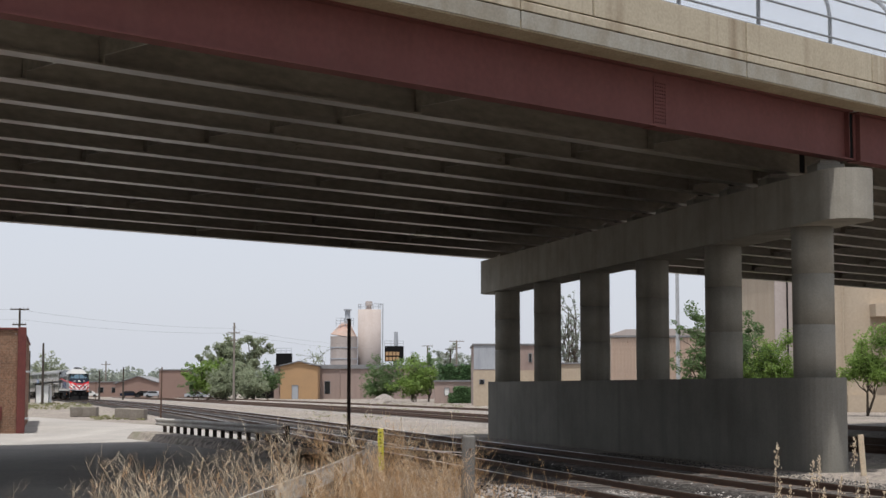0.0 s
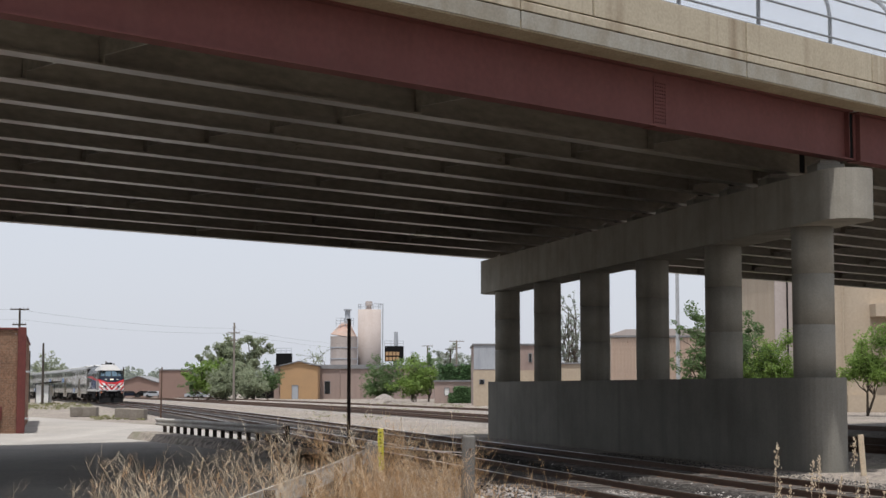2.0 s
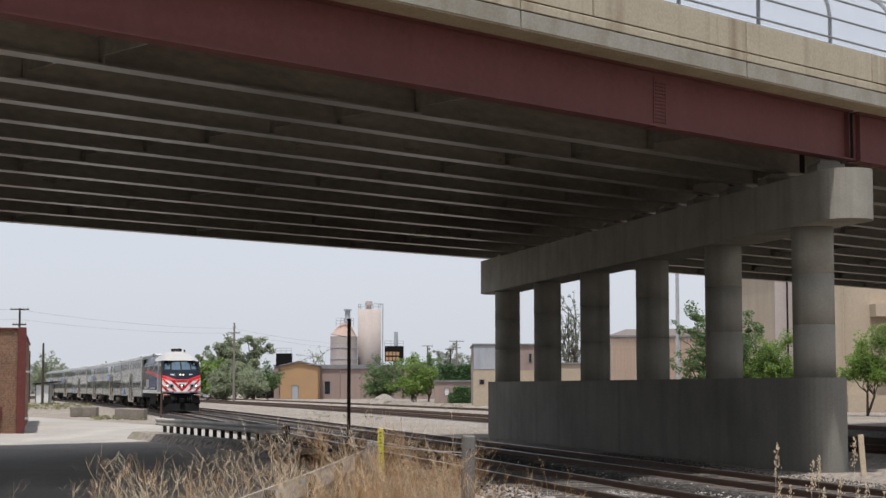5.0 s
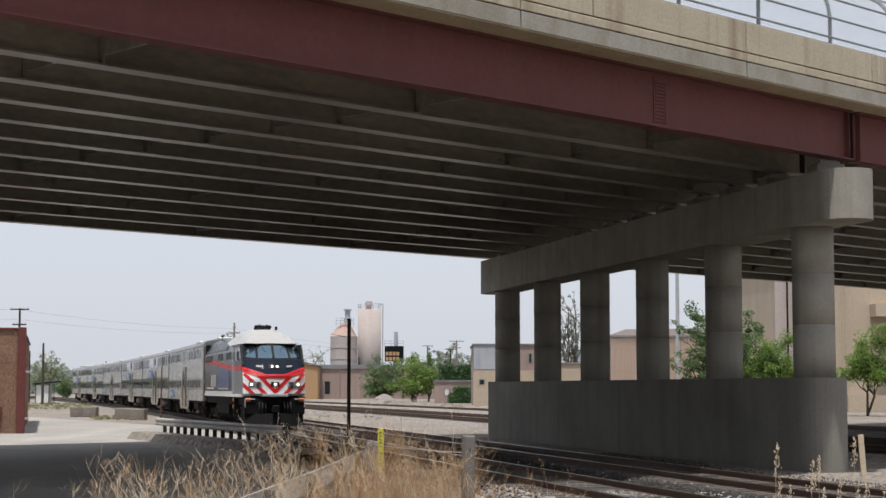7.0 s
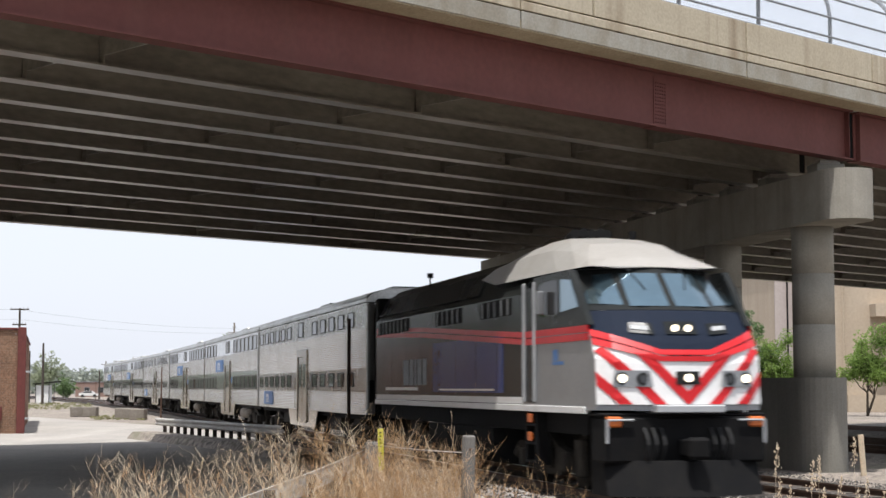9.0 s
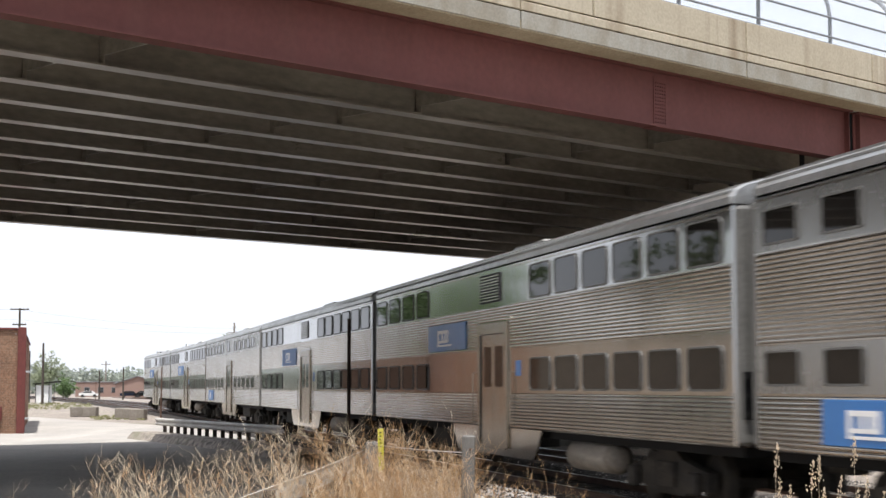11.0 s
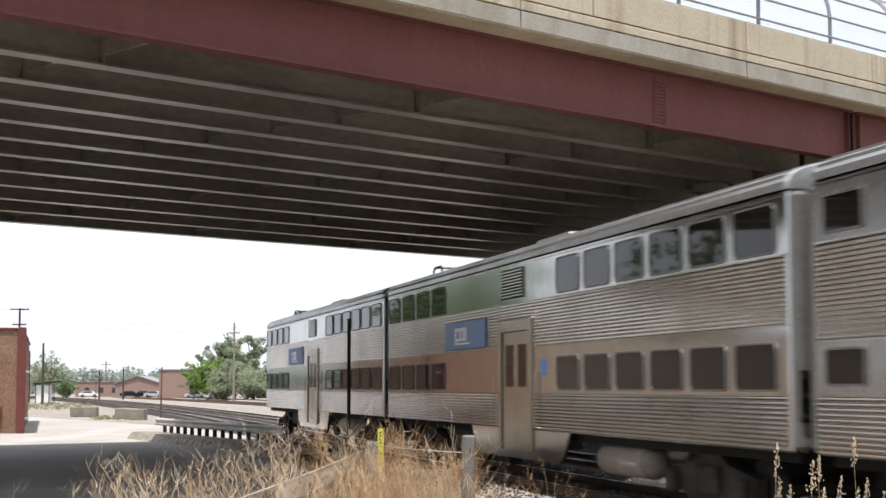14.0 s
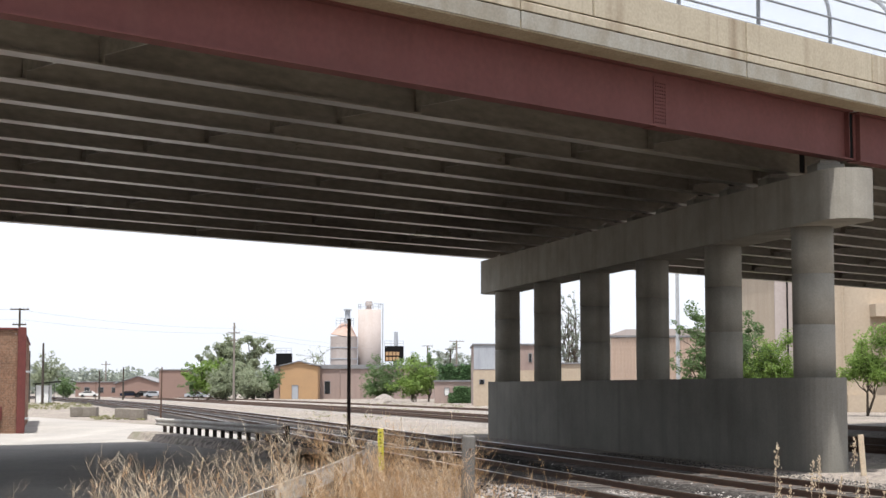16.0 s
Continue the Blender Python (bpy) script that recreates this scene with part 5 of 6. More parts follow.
def pole(px, Y, top, r, label, arms=(), name="utility_pole", material=None, base=GZ, category="pole", lean=0.0):
    h = ht(top, Y) - base
    p = thing(name, label, category, pose(at_px(px, Y), Y, base, 0, lean, 0))
    bm = bmesh.new()
    tube(bm, (0, 0, -0.1), (0, 0, h), r * 1.15, r * 0.8, n=10)
    part("shaft", bm, material or M_POLE, p)
    for dz, half in arms:
        bm = bmesh.new()
        box(bm, -half, half, -0.14, -0.02, h - dz - 0.07, h - dz + 0.07)
        arm = part("crossarm", bm, material or M_POLE, p)
        for k in (-0.85, -0.4, 0.4, 0.85):
            bm = bmesh.new()
            tube(bm, (k * half, -0.08, h - dz + 0.07), (k * half, -0.08, h - dz + 0.24), 0.06, 0.04, n=6)
            part("insulator", bm, M_GALV, arm)
    return p


pole(35, 190, 546, 0.15, "wooden utility pole with two crossarms", ((0.15, 1.1), (1.9, 0.8)))
# poles given M_BLOCK carry the distance haze in that paler colour
pole(415, 245, 572, 0.17, "tall wooden utility pole with crossarms, paled for haze", ((0.7, 0.2), (1.5, 0.9), (2.6, 0.6)), material=M_BLOCK)
pole(78, 212, 608, 0.16, "plain wooden pole beside the track")
pole(54, 240, 622, 0.15, "plain wooden pole beside the track")
pole(178, 300, 656, 0.15, "short dark pole by the yard")
pole(220, 300, 650, 0.15, "short dark pole by the yard")
pole(189, 420, 640, 0.2, "distant utility pole paled for haze", ((0.8, 1.2),), material=M_BLOCK)
pole(757, 330, 612, 0.2, "wooden pole with a top crossarm", ((0.1, 1.1),), material=M_BLOCK)
pole(808, 330, 603, 0.2, "wooden pole with two crossarms", ((0.2, 1.5), (1.5, 0.9)), material=M_BLOCK)
pole(797, 360, 618, 0.18, "wooden pole with a crossarm", ((0.1, 1.2),))
pole(287, 116, 650, 0.055, "thin rusty steel pole by the track", name="marker_pole", material=M_RAIL, lean=0.6)
pole(1199, 128, 470, 0.16, "tall grey steel lighting mast", name="light_mast", material=M_GALV)
pole(172, 260, 676, 0.05, "thin post with a yellow plate", name="sign_post", material=M_RAIL)


def signal_post():
    Y = 45.0
    p = thing("signal_post", "dark rusty steel post beside the track", "post", pose(at_px(618, Y), Y, GZ))
    bm = bmesh.new()
    h = ht(566, Y) - GZ
    tube(bm, (0, 0, 0), (0, 0, h), 0.05, 0.048, n=12)
    tube(bm, (0, 0, h), (0, 0, h + 0.02), 0.055, n=12)
    part("shaft", bm, M_POSTRUST, p)
    bm = bmesh.new()
    box(bm, -0.15, 0.15, -0.15, 0.15, -0.02, 0.03, 0.01)
    part("base_plate", bm, M_BLACK, p)


signal_post()

# sagging wires between the poles
def wire(a, b, sag, r=0.011):
    bm = bmesh.new()
    a, b = Vector(a), Vector(b)
    n = 14
    pts = []
    for i in range(n + 1):
        p = a.lerp(b, i / n)
        p.z -= sag * 4 * (i / n) * (1 - i / n)
        pts.append(p)
    for p, q in zip(pts, pts[1:]):
        tube(bm, p, q, r, n=4, caps=False)
    return tagged(part("wire", bm, M_WIRE), "thin grey overhead wire strung between poles", "wire", "overhead wires")


A35, A415 = (at_px(35, 190), 190), (at_px(415, 245), 245)
for k, (za, zb) in enumerate(((ht(549, 190), ht(582, 245)), (ht(566, 190), ht(590, 245)))):
    wire((A35[0], A35[1], za), (A415[0], A415[1], zb), 0.5)
    wire((A415[0], A415[1], zb), (at_px(660, 300), 300, zb - 1.0), 0.6)
    wire((A35[0], A35[1], za), (-62, 150, za), 0.4)


# ---- factory across the yard ----
def hall(name, px0, px1, Y, top, base, wall, label, depth=20.0, roof=None, gable=0.0, turn=0.0, category="building"):
    """A plain hall with four walls and a flat or gabled roof; its parts hang under an Empty."""
    x0, x1 = at_px(px0, Y), at_px(px1, Y)
    w = (x1 - x0) / 2
    h = ht(top, Y) - base
    b = thing(name, label, category, pose((x0 + x1) / 2, Y, base, 0, 0, turn))
    for d in ((-w, w, 0, 0.3, -0.2, h), (-w, w, depth - 0.3, depth, -0.2, h), (-w, -w + 0.3, 0.31, depth - 0.31, -0.2, h), (w - 0.3, w, 0.31, depth - 0.31, -0.2, h)):
        boxpart("wall", d, wall, b)
    bm = bmesh.new()
    if gable:
        prism(bm, [(-w - 0.3, h + 0.005), (0, h + gable), (w + 0.3, h + 0.005), (w + 0.3, h + 0.2), (0, h + gable + 0.2), (-w - 0.3, h + 0.2)], -0.3, depth + 0.3, "y")
        bm2 = bmesh.new()
        prism(bm2, [(-w + 0.01, h + 0.002), (w - 0.01, h + 0.002), (0, h + gable - 0.03)], 0.02, 0.25, "y")
        part("gable", bm2, wall, b)
    else:
        box(bm, -w - 0.15, w + 0.15, -0.15, depth + 0.15, h + 0.003, h + 0.22)
    part("roof", bm, roof or M_ROOF, b, "grey roof edge")
    return b, w, h


def opening(b, x0, x1, z0, z1, name, material, label="", y=0.0):
    bm = bmesh.new()
    box(bm, x0 - 0.09, x0, y - 0.1, y - 0.003, z0, z1 + 0.09)
    box(bm, x1, x1 + 0.09, y - 0.1, y - 0.003, z0, z1 + 0.09)
    box(bm, x0, x1, y - 0.1, y - 0.003, z1, z1 + 0.09)
    f = part(name, bm, M_ROOF, b, label)
    bm = bmesh.new()
    box(bm, x0, x1, y - 0.04, y - 0.004, z0, z1)
    part("pane" if name == "window" else "door_leaf", bm, material, f)


YF = 318.0
ob_, w_, h_ = hall("ochre_building", 497, 563, YF, 649, GZ, M_ORANGE, "ochre stuccoed hall with a low arched gable", 24, gable=0.9)
opening(ob_, -2.2 + 0.9, -0.2 - 0.0, 0.0, 2.6, "door", M_GREYM, "grey steel door")
ob_, w_, h_ = hall("pink_building", 563.5, 768, YF + 6, 650, GZ, M_PINK, "long pinkish block-walled factory hall", 30)
opening(ob_, -10.0, -9.0, 1.0, 3.4, "window", M_DARKGLASS)
for k in range(5):
    bm = bmesh.new()
    x = -7.0 + k * 4.1
    tube(bm, (x, -0.12, 0), (x, -0.12, h_), 0.09, n=8)
    part("downpipe", bm, M_BLACK if k in (2, 3) else M_PINK, ob_)
bm = bmesh.new()
box(bm, -w_, w_, -0.25, -0.16, h_ - 0.35, h_ + 0.25)
part("fascia_board", bm, M_ROOF, ob_)


def silo():
    Y = YF + 16
    p = thing("silo", "cream concrete silo with a railed top and ladder", "silo", pose(at_px(654, Y), Y, GZ))
    r = 20.5 / 2922 * Y
    h = ht(549, Y) - GZ
    bm = bmesh.new()
    tube(bm, (0, 0, 0), (0, 0, h), r, n=40)
    ob = part("shell", bm, M_CREAM, p)
    for f in ob.data.polygons:
        f.use_smooth = abs(f.normal.z) < 0.5
    bm = bmesh.new()
    tube(bm, (-0.15, 0, h), (-0.15, 0, h + 0.8), 0.55, n=14)
    tube(bm, (-0.15, 0, h + 0.8), (-0.15, 0, h + 1.7), 0.75, 0.68, n=14)
    part("vent_hood", bm, M_CREAM, p, "cream vent hood")
    for a in range(10):
        bm = bmesh.new()
        c, s = math.cos(a * math.tau / 10) * r * 0.97, math.sin(a * math.tau / 10) * r * 0.97
        tube(bm, (c, s, h), (c, s, h + 1.15), 0.04, n=5)
        part("rail_post", bm, M_GREYM, p)
    for z in (0.6, 1.12):
        bm = bmesh.new()
        for a in range(20):
            tube(bm, (math.cos(a * math.tau / 20) * r * 0.97, math.sin(a * math.tau / 20) * r * 0.97, h + z), (math.cos((a + 1) * math.tau / 20) * r * 0.97, math.sin((a + 1) * math.tau / 20) * r * 0.97, h + z), 0.035, n=4)
        part("handrail", bm, M_GREYM, p)
    bm = bmesh.new()
    tube(bm, (r + 0.35, -0.3, 0), (r + 0.35, -0.3, h + 1.2), 0.11, n=8)
    tube(bm, (r + 0.35, -0.3, h + 1.2), (r * 0.4, -0.3, h + 1.3), 0.11, n=8)
    part("pipe", bm, M_GREYM, p, "grey riser pipe")


silo()


def hopper():
    Y = YF + 13
    p = thing("hopper_bin", "weathered bin with a rusty conical roof and railings", "hopper", pose(at_px(609, Y), Y, GZ))
    r = 24 / 2922 * Y
    h0, h1, h2 = ht(596, Y) - GZ, ht(582, Y) - GZ, ht(548, Y) - GZ
    bm = bmesh.new()
    tube(bm, (0, 0, 0), (0, 0, h0), r, n=24)
    part("drum", bm, M_CREAM, p, "stained cream drum")
    bm = bmesh.new()
    tube(bm, (0, 0, h0 + 0.002), (0.4, 0, h1 + 1.0), r * 1.02, r * 0.34, n=24)
    part("cone", bm, M_RUST, p, "rusty conical roof")
    bm = bmesh.new()
    tube(bm, (0.7, 0, h1), (0.7, 0, h2 - 1.8), 0.75, n=14)
    tube(bm, (0.7, 0, h2 - 1.8), (0.7, 0, h2 - 0.25), 0.55, n=14)
    part("chimney", bm, M_GREYM, p, "grey chimney")
    bm = bmesh.new()
    tube(bm, (0.7, 0, h2 - 0.25), (0.7, 0, h2), 0.8, n=14)
    part("chimney_cap", bm, M_GREYM, p)
    bm = bmesh.new()
    for z in (h1 + 0.9, h1 + 1.5, h1 + 2.0):
        tube(bm, (-1.5, -1.5, z), (2.0, -1.5, z), 0.05, n=5)
    for k in range(5):
        tube(bm, (-1.5 + k * 0.87, -1.5, h1 + 0.2), (-1.5 + k * 0.87, -1.5, h1 + 2.0), 0.05, n=5)
    part("railing", bm, M_GREYM, p)
    for k in range(3):
        bm = bmesh.new()
        z = h0 * (0.45 + 0.18 * k)
        tube(bm, (0, 0, z), (0, 0, z + 0.18), r * 1.03, n=24)
        part("hoop", bm, M_GREYM, p)


hopper()


def roof_plant(px0, px1, y0, y1, Y, label, yellow=False):
    x0, x1 = at_px(px0, Y), at_px(px1, Y)
    z0, z1 = ht(y1, Y), ht(y0, Y)
    w = (x1 - x0) / 2
    p = thing("rooftop_unit", label, "rooftop machine", pose((x0 + x1) / 2, Y, z0))
    hh = z1 - z0
    boxpart("casing", (-w, w, 0, 2.5, 0, hh), M_BLACK, p, bevel=0.04)
    bm = bmesh.new()
    for z in (hh + 0.5, hh + 1.0):
        tube(bm, (-w, -0.05, z), (w, -0.05, z), 0.05, n=5)
    for k in range(4):
        tube(bm, (-w + k * w * 2 / 3, -0.05, hh), (-w + k * w * 2 / 3, -0.05, hh + 1.0), 0.05, n=5)
    part("railing", bm, M_GREYM, p)
    if yellow:
        for i in range(4):
            for j in range(2):
                x = -w * 0.9 + i * w * 0.38
                boxpart("panel", (x, x + w * 0.3, -0.06, -0.002, 0.15 + j * hh * 0.33, 0.15 + j * hh * 0.33 + hh * 0.24), M_ORANGE, p)
    return p


roof_plant(681, 714, 613, 640, YF + 8, "dark rooftop machine with ochre panels and railing", True)
roof_plant(489, 516, 626, 648, YF + 4, "dark rooftop tank with railing")
pole(701, YF + 10, 588, 0.45, "dark rooftop exhaust stack", name="exhaust_stack", material=M_GREYM, base=ht(648.2, YF + 10))
for px, top in ((730, 632), (760, 632)):
    roof_plant(px - 2.6, px + 2.6, top, 648.3, YF + 9, "small dark rooftop vent")
# what the rooftop machines stand on
hall("plant_house", 486, 766, YF + 7, 648, GZ, M_PINK, "plain lower hall roof behind the factory front", 22)

# ivy wall and shed by the yard
YI = 246.0
ob_, w_, h_ = hall("ivy_wall_building", 783, 838, YI, 648, GZ, M_BRICKFAR, "hall overgrown with dark green ivy", 16)
rnd = random.Random(5)
verts, faces = [], []
for k in range(260):
    leaf_cloud(verts, faces, Vector((rnd.uniform(-w_ - 0.4, w_), -0.2, rnd.uniform(0.2, h_))), 0.55, 50, 0.15, rnd, 0.9)
cloud_part("ivy", verts, faces, M_HEDGE, ob_, "dense dark green ivy")
ob_, w_, h_ = hall("yard_shed", 769, 838, YI - 12, 676, GZ, M_PINK, "low brown shed with a flat roof", 7)
opening(ob_, -1.3, -0.75, 1.1, 2.1, "window", M_WHITE)
verts, faces = [], []
for k in range(150):
    leaf_cloud(verts, faces, Vector((rnd.uniform(0.15, w_), -0.25, rnd.uniform(0.1, h_ - 0.9))), 0.42, 50, 0.12, rnd, 0.9)
for k in range(14):
    leaf_cloud(verts, faces, Vector((rnd.uniform(-0.6, 0.3), -0.4, rnd.uniform(0.1, 1.1))), 0.42, 50, 0.12, rnd, 0.9)
cloud_part("ivy", verts, faces, M_HEDGE, ob_, "dense dark green ivy")

# grey and tan building beside the pier
YG = 201.0
ob_, w_, h_ = hall("two_tone_building", 838, 946, YG, 612, GZ, M_PINK, "tan block building with weathered metal upper storey", 18)
xk = at_px(1, YG) - at_px(0, YG)
boxpart("metal_cladding", (-w_ + 0.02, -w_ + 42 * xk, -0.06, -0.003, h_ * 0.60, h_ - 0.02), M_GREYM, ob_, "grey-blue stained sheet metal")
boxpart("base_wall", (-w_ - 0.04, w_, -0.1, -0.004, -0.1, h_ * 0.585), M_TANW, ob_, "tan block wall")
opening(ob_, -w_ + 11 * xk, -w_ + 18 * xk, 2.6, 3.1, "window", M_DARKGLASS, y=-0.1)
opening(ob_, -w_ + 98 * xk, -w_ + 102 * xk, h_ * 0.72, h_ * 0.86, "window", M_DARKGLASS, y=-0.02)
ob_, w_, h_ = hall("low_tan_building", 946, 1085, YG + 14, 645, GZ, M_TANW, "low tan wall with grey flat roof", 14)


def ribbed_hall():
    Y = 172.0
    b, w, h = hall("corrugated_hall", 1081, 1268, Y, 598, GZ, M_CORR, "tan corrugated metal hall on a block base", 22, gable=0)
    n = 32
    bm = bmesh.new()
    box(bm, -0.08, 0.08, -0.1, -0.003, 2.45, h - 0.05)
    me = mesh_of("rib", bm, M_CORR)
    for k in range(n):
        share("rib", me, b, pose(-w + (k + 0.5) * 2 * w / n, 0, 0))
    boxpart("base_wall", (-w, w, -0.12, -0.004, -0.1, 2.42), M_TANW, b, "tan block base")
    bm = bmesh.new()
    prism(bm, [(-w - 0.2, h + 0.23), (w + 0.2, h + 0.23), (w * 0.75, h + 1.0), (-w * 0.7, h + 0.9)], 1.5, 20, "y")
    part("roof_ridge", bm, M_CREAM, b)


ribbed_hall()


def tan_tower():
    Y = 150.0
    b, w, h = hall("tan_tower_building", 1371, 1720, Y, 470, GZ, M_TANW, "tall tan panelled industrial building", 26)
    k = at_px(1, Y) - at_px(0, Y)
    boxpart("side_bay", (-w - 0.02, -w + 30 * k, -0.3, -0.004, -0.1, h - 0.02), M_CREAM, b, "paler grey-tan bay")
    for px in (21, 32, 119, 122):
        bm = bmesh.new()
        x = -w + px * k
        tube(bm, (x, -0.42, 0), (x, -0.42, h), 0.08, n=8)
        part("downpipe", bm, M_BLACK if px < 30 else M_TANW, b)
    boxpart("canopy", (-w + 168 * k, w, -2.2, -0.01, ht(562, Y) - GZ, ht(540, Y) - GZ), M_TANW, b, "tan canopy")
    boxpart("base_wall", (-w + 125 * k, w, -0.35, -0.02, -0.1, 1.5), M_TANW, b, "tan plinth")
    b2, w2, h2 = hall("small_gable_house", 1340, 1374, Y + 40, 600, GZ, M_BRICKFAR, "small gabled brick house behind the tree", 9, gable=2.6)


tan_tower()

# far town: low brick shops, sheds, parked cars
ob_, w_, h_ = hall("brick_shop_row", 136, 288, 400, 677, GZ, M_BRICKFAR, "long low brown brick shop row", 18)
for k in range(6):
    opening(ob_, -w_ + 2.2 + k * 3.3, -w_ + 3.4 + k * 3.3, 1.0, 2.2, "window", M_DARKGLASS)
hall("gabled_shop", 206, 286, 392, 680, GZ, M_BRICKFAR, "brown brick shop with grey pitched roof", 16, gable=1.8)
hall("brick_block", 283, 362, 335, 656, GZ, M_BRICKFAR, "plain red-brown brick block", 20)
hall("yard_store", 455, 497, 345, 668, GZ, M_BLACK, "dark sheet metal store behind shrubs", 12)


def parked_car(px, Y, paint, label, a):
    c = thing("parked_car", label, "car", pose(at_px(px, Y), Y, GZ, 0, 0, a), "parked cars")
    bm = bmesh.new()
    prism(bm, [(-2.2, 0.35), (2.2, 0.35), (2.2, 0.75), (1.4, 0.92), (0.7, 1.42), (-0.9, 1.45), (-1.7, 0.98), (-2.2, 0.9)], -0.85, 0.85, "y")
    part("body", bm, paint, c)
    bm = bmesh.new()
    prism(bm, [(1.15, 0.98), (0.62, 1.36), (-0.85, 1.38), (-1.45, 1.0)], -0.865, 0.865, "y")
    part("window", bm, M_DARKGLASS, c)
    for x in (-1.35, 1.35):
        for s in (-1, 1):
            bm = bmesh.new()
            tube(bm, (x, s * 0.6, 0.33), (x, s * 0.88, 0.33), 0.33, n=14)
            part("wheel", bm, M_RUBBER, c)


for px, Y, paint, lab, a in ((232, 372, M_LNAVY, "dark blue car parked by the shops", 10), (258, 372, M_BLACK, "black car parked by the shops", 0), (275, 370, M_GREYM, "grey car parked by the shops", -8), (160, 380, M_WHITE, "white van-like car parked by the shops", 4), (388, 330, M_WHITE, "white car parked under the trees", 6), (372, 332, M_GREYM, "silver car parked under the trees", 0), (348, 335, M_GREYM, "grey car parked under the trees", 3)):
    parked_car(px, Y, paint, lab, a)

# heap of gravel
bm = bmesh.new()
rnd = random.Random(2)
R = [[None] * 14 for _ in range(6)]
for i in range(6):
    for j in range(14):
        r = 2.4 * (1 - i / 5.6) * rnd.uniform(0.9, 1.1)
        R[i][j] = bm.verts.new((r * math.cos(j * math.tau / 14), r * 0.8 * math.sin(j * math.tau / 14), 1.35 * (i / 5) ** 0.8))
for i in range(5):
    for j in range(14):
        bm.faces.new((R[i][j], R[i][(j + 1) % 14], R[i + 1][(j + 1) % 14], R[i + 1][j]))
bm.faces.new(R[5])
tagged(part("gravel_heap", bm, M_BALLAST, at=pose(at_px(680, 232), 232, GZ - 0.05)), "heap of grey gravel beside the yard track", "gravel heap")

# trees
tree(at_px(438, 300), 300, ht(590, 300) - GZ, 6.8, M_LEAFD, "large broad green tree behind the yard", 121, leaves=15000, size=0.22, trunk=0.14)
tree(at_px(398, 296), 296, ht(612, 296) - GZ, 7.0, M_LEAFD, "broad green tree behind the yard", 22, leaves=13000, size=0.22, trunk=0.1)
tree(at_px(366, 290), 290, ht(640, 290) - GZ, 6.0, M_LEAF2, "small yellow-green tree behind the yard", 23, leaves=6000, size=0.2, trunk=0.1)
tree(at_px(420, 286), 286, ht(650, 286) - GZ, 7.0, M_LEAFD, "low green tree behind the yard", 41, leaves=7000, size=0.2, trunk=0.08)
tree(at_px(392, 282), 282, ht(664, 282) - GZ, 5.6, M_LEAFD, "dense green shrub under the yard trees", 42, leaves=6000, size=0.2, category="shrub", trunk=0.05, stems=4)
tree(at_px(447, 280), 280, ht(660, 280) - GZ, 6.0, M_LEAFD, "dense green shrub under the yard trees", 43, leaves=6000, size=0.2, category="shrub", trunk=0.05, stems=4)
tree(at_px(346, 300), 300, ht(664, 300) - GZ, 4.6, M_LEAF, "round green shrub by the brick block", 24, leaves=1800, size=0.2, category="shrub", trunk=0.06, stems=3)
tree(at_px(477, 285), 285, ht(654, 285) - GZ, 4.6, M_LEAF, "small bright green tree by the ochre hall", 25, leaves=2200, size=0.18, trunk=0.12)
tree(at_px(567, 345), 345, ht(627, 345) - GZ, 7.0, M_LEAFD, "thin dull tree behind the hall", 26, leaves=900, size=0.2)
tree(at_px(680, 262), 262, ht(648, 262) - GZ, 7.0, M_LEAF, "leafy green tree against the pink wall", 27, leaves=6500, size=0.18, trunk=0.06, stems=3)
tree(at_px(734, 258), 258, ht(644, 258) - GZ, 7.0, M_LEAF2, "bright yellow-green tree against the wall", 28, leaves=6500, size=0.18, trunk=0.06, stems=3)
tree(at_px(757, 262), 262, ht(640, 262) - GZ, 3.8, M_LEAF, "green tree against the ivy wall", 29, leaves=2600, size=0.18, trunk=0.08, stems=2)
tree(at_px(790, 380), 380, ht(624, 380) - GZ, 5.0, M_LEAFP, "distant green tree with haze in its leaf colour", 30, leaves=2200, size=0.28)
tree(at_px(740, 400), 400, ht(640, 400) - GZ, 6.0, M_LEAFP, "distant green tree with haze in its leaf colour", 31, leaves=2000, size=0.3)
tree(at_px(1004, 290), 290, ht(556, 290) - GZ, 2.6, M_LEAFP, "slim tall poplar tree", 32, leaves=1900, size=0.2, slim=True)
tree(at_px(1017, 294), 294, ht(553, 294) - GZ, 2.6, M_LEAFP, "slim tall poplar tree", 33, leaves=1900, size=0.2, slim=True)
tree(at_px(1262, 118), 118, ht(574, 118) - GZ, 4.2, M_LEAF, "leafy green tree behind the pier", 34, leaves=19000, size=0.10, trunk=0.12, stems=2)
tree(at_px(1318, 116), 116, ht(600, 116) - GZ, 3.8, M_LEAF, "leafy green tree behind the pier", 35, leaves=15000, size=0.10, trunk=0.12, stems=2)
tree(at_px(1364, 114), 114, ht(622, 114) - GZ, 4.4, M_LEAF2, "bright green shrubby tree behind the pier", 36, leaves=15000, size=0.09, trunk=0.08, stems=3)
tree(at_px(1228, 116), 116, ht(612, 116) - GZ, 2.6, M_LEAF, "small green tree behind the pier", 37, leaves=3600, size=0.10, trunk=0.1, stems=2)
tree(at_px(1530, 128), 128, ht(602, 128) - GZ, 5.4, M_LEAF2, "open yellow-green tree with several stems", 38, leaves=9500, size=0.11, trunk=0.3, stems=2)
tree(at_px(78, 330), 330, ht(640, 330) - GZ, 7.0, M_LEAFD, "distant green tree beyond the shelter", 39, leaves=2400, size=0.26)
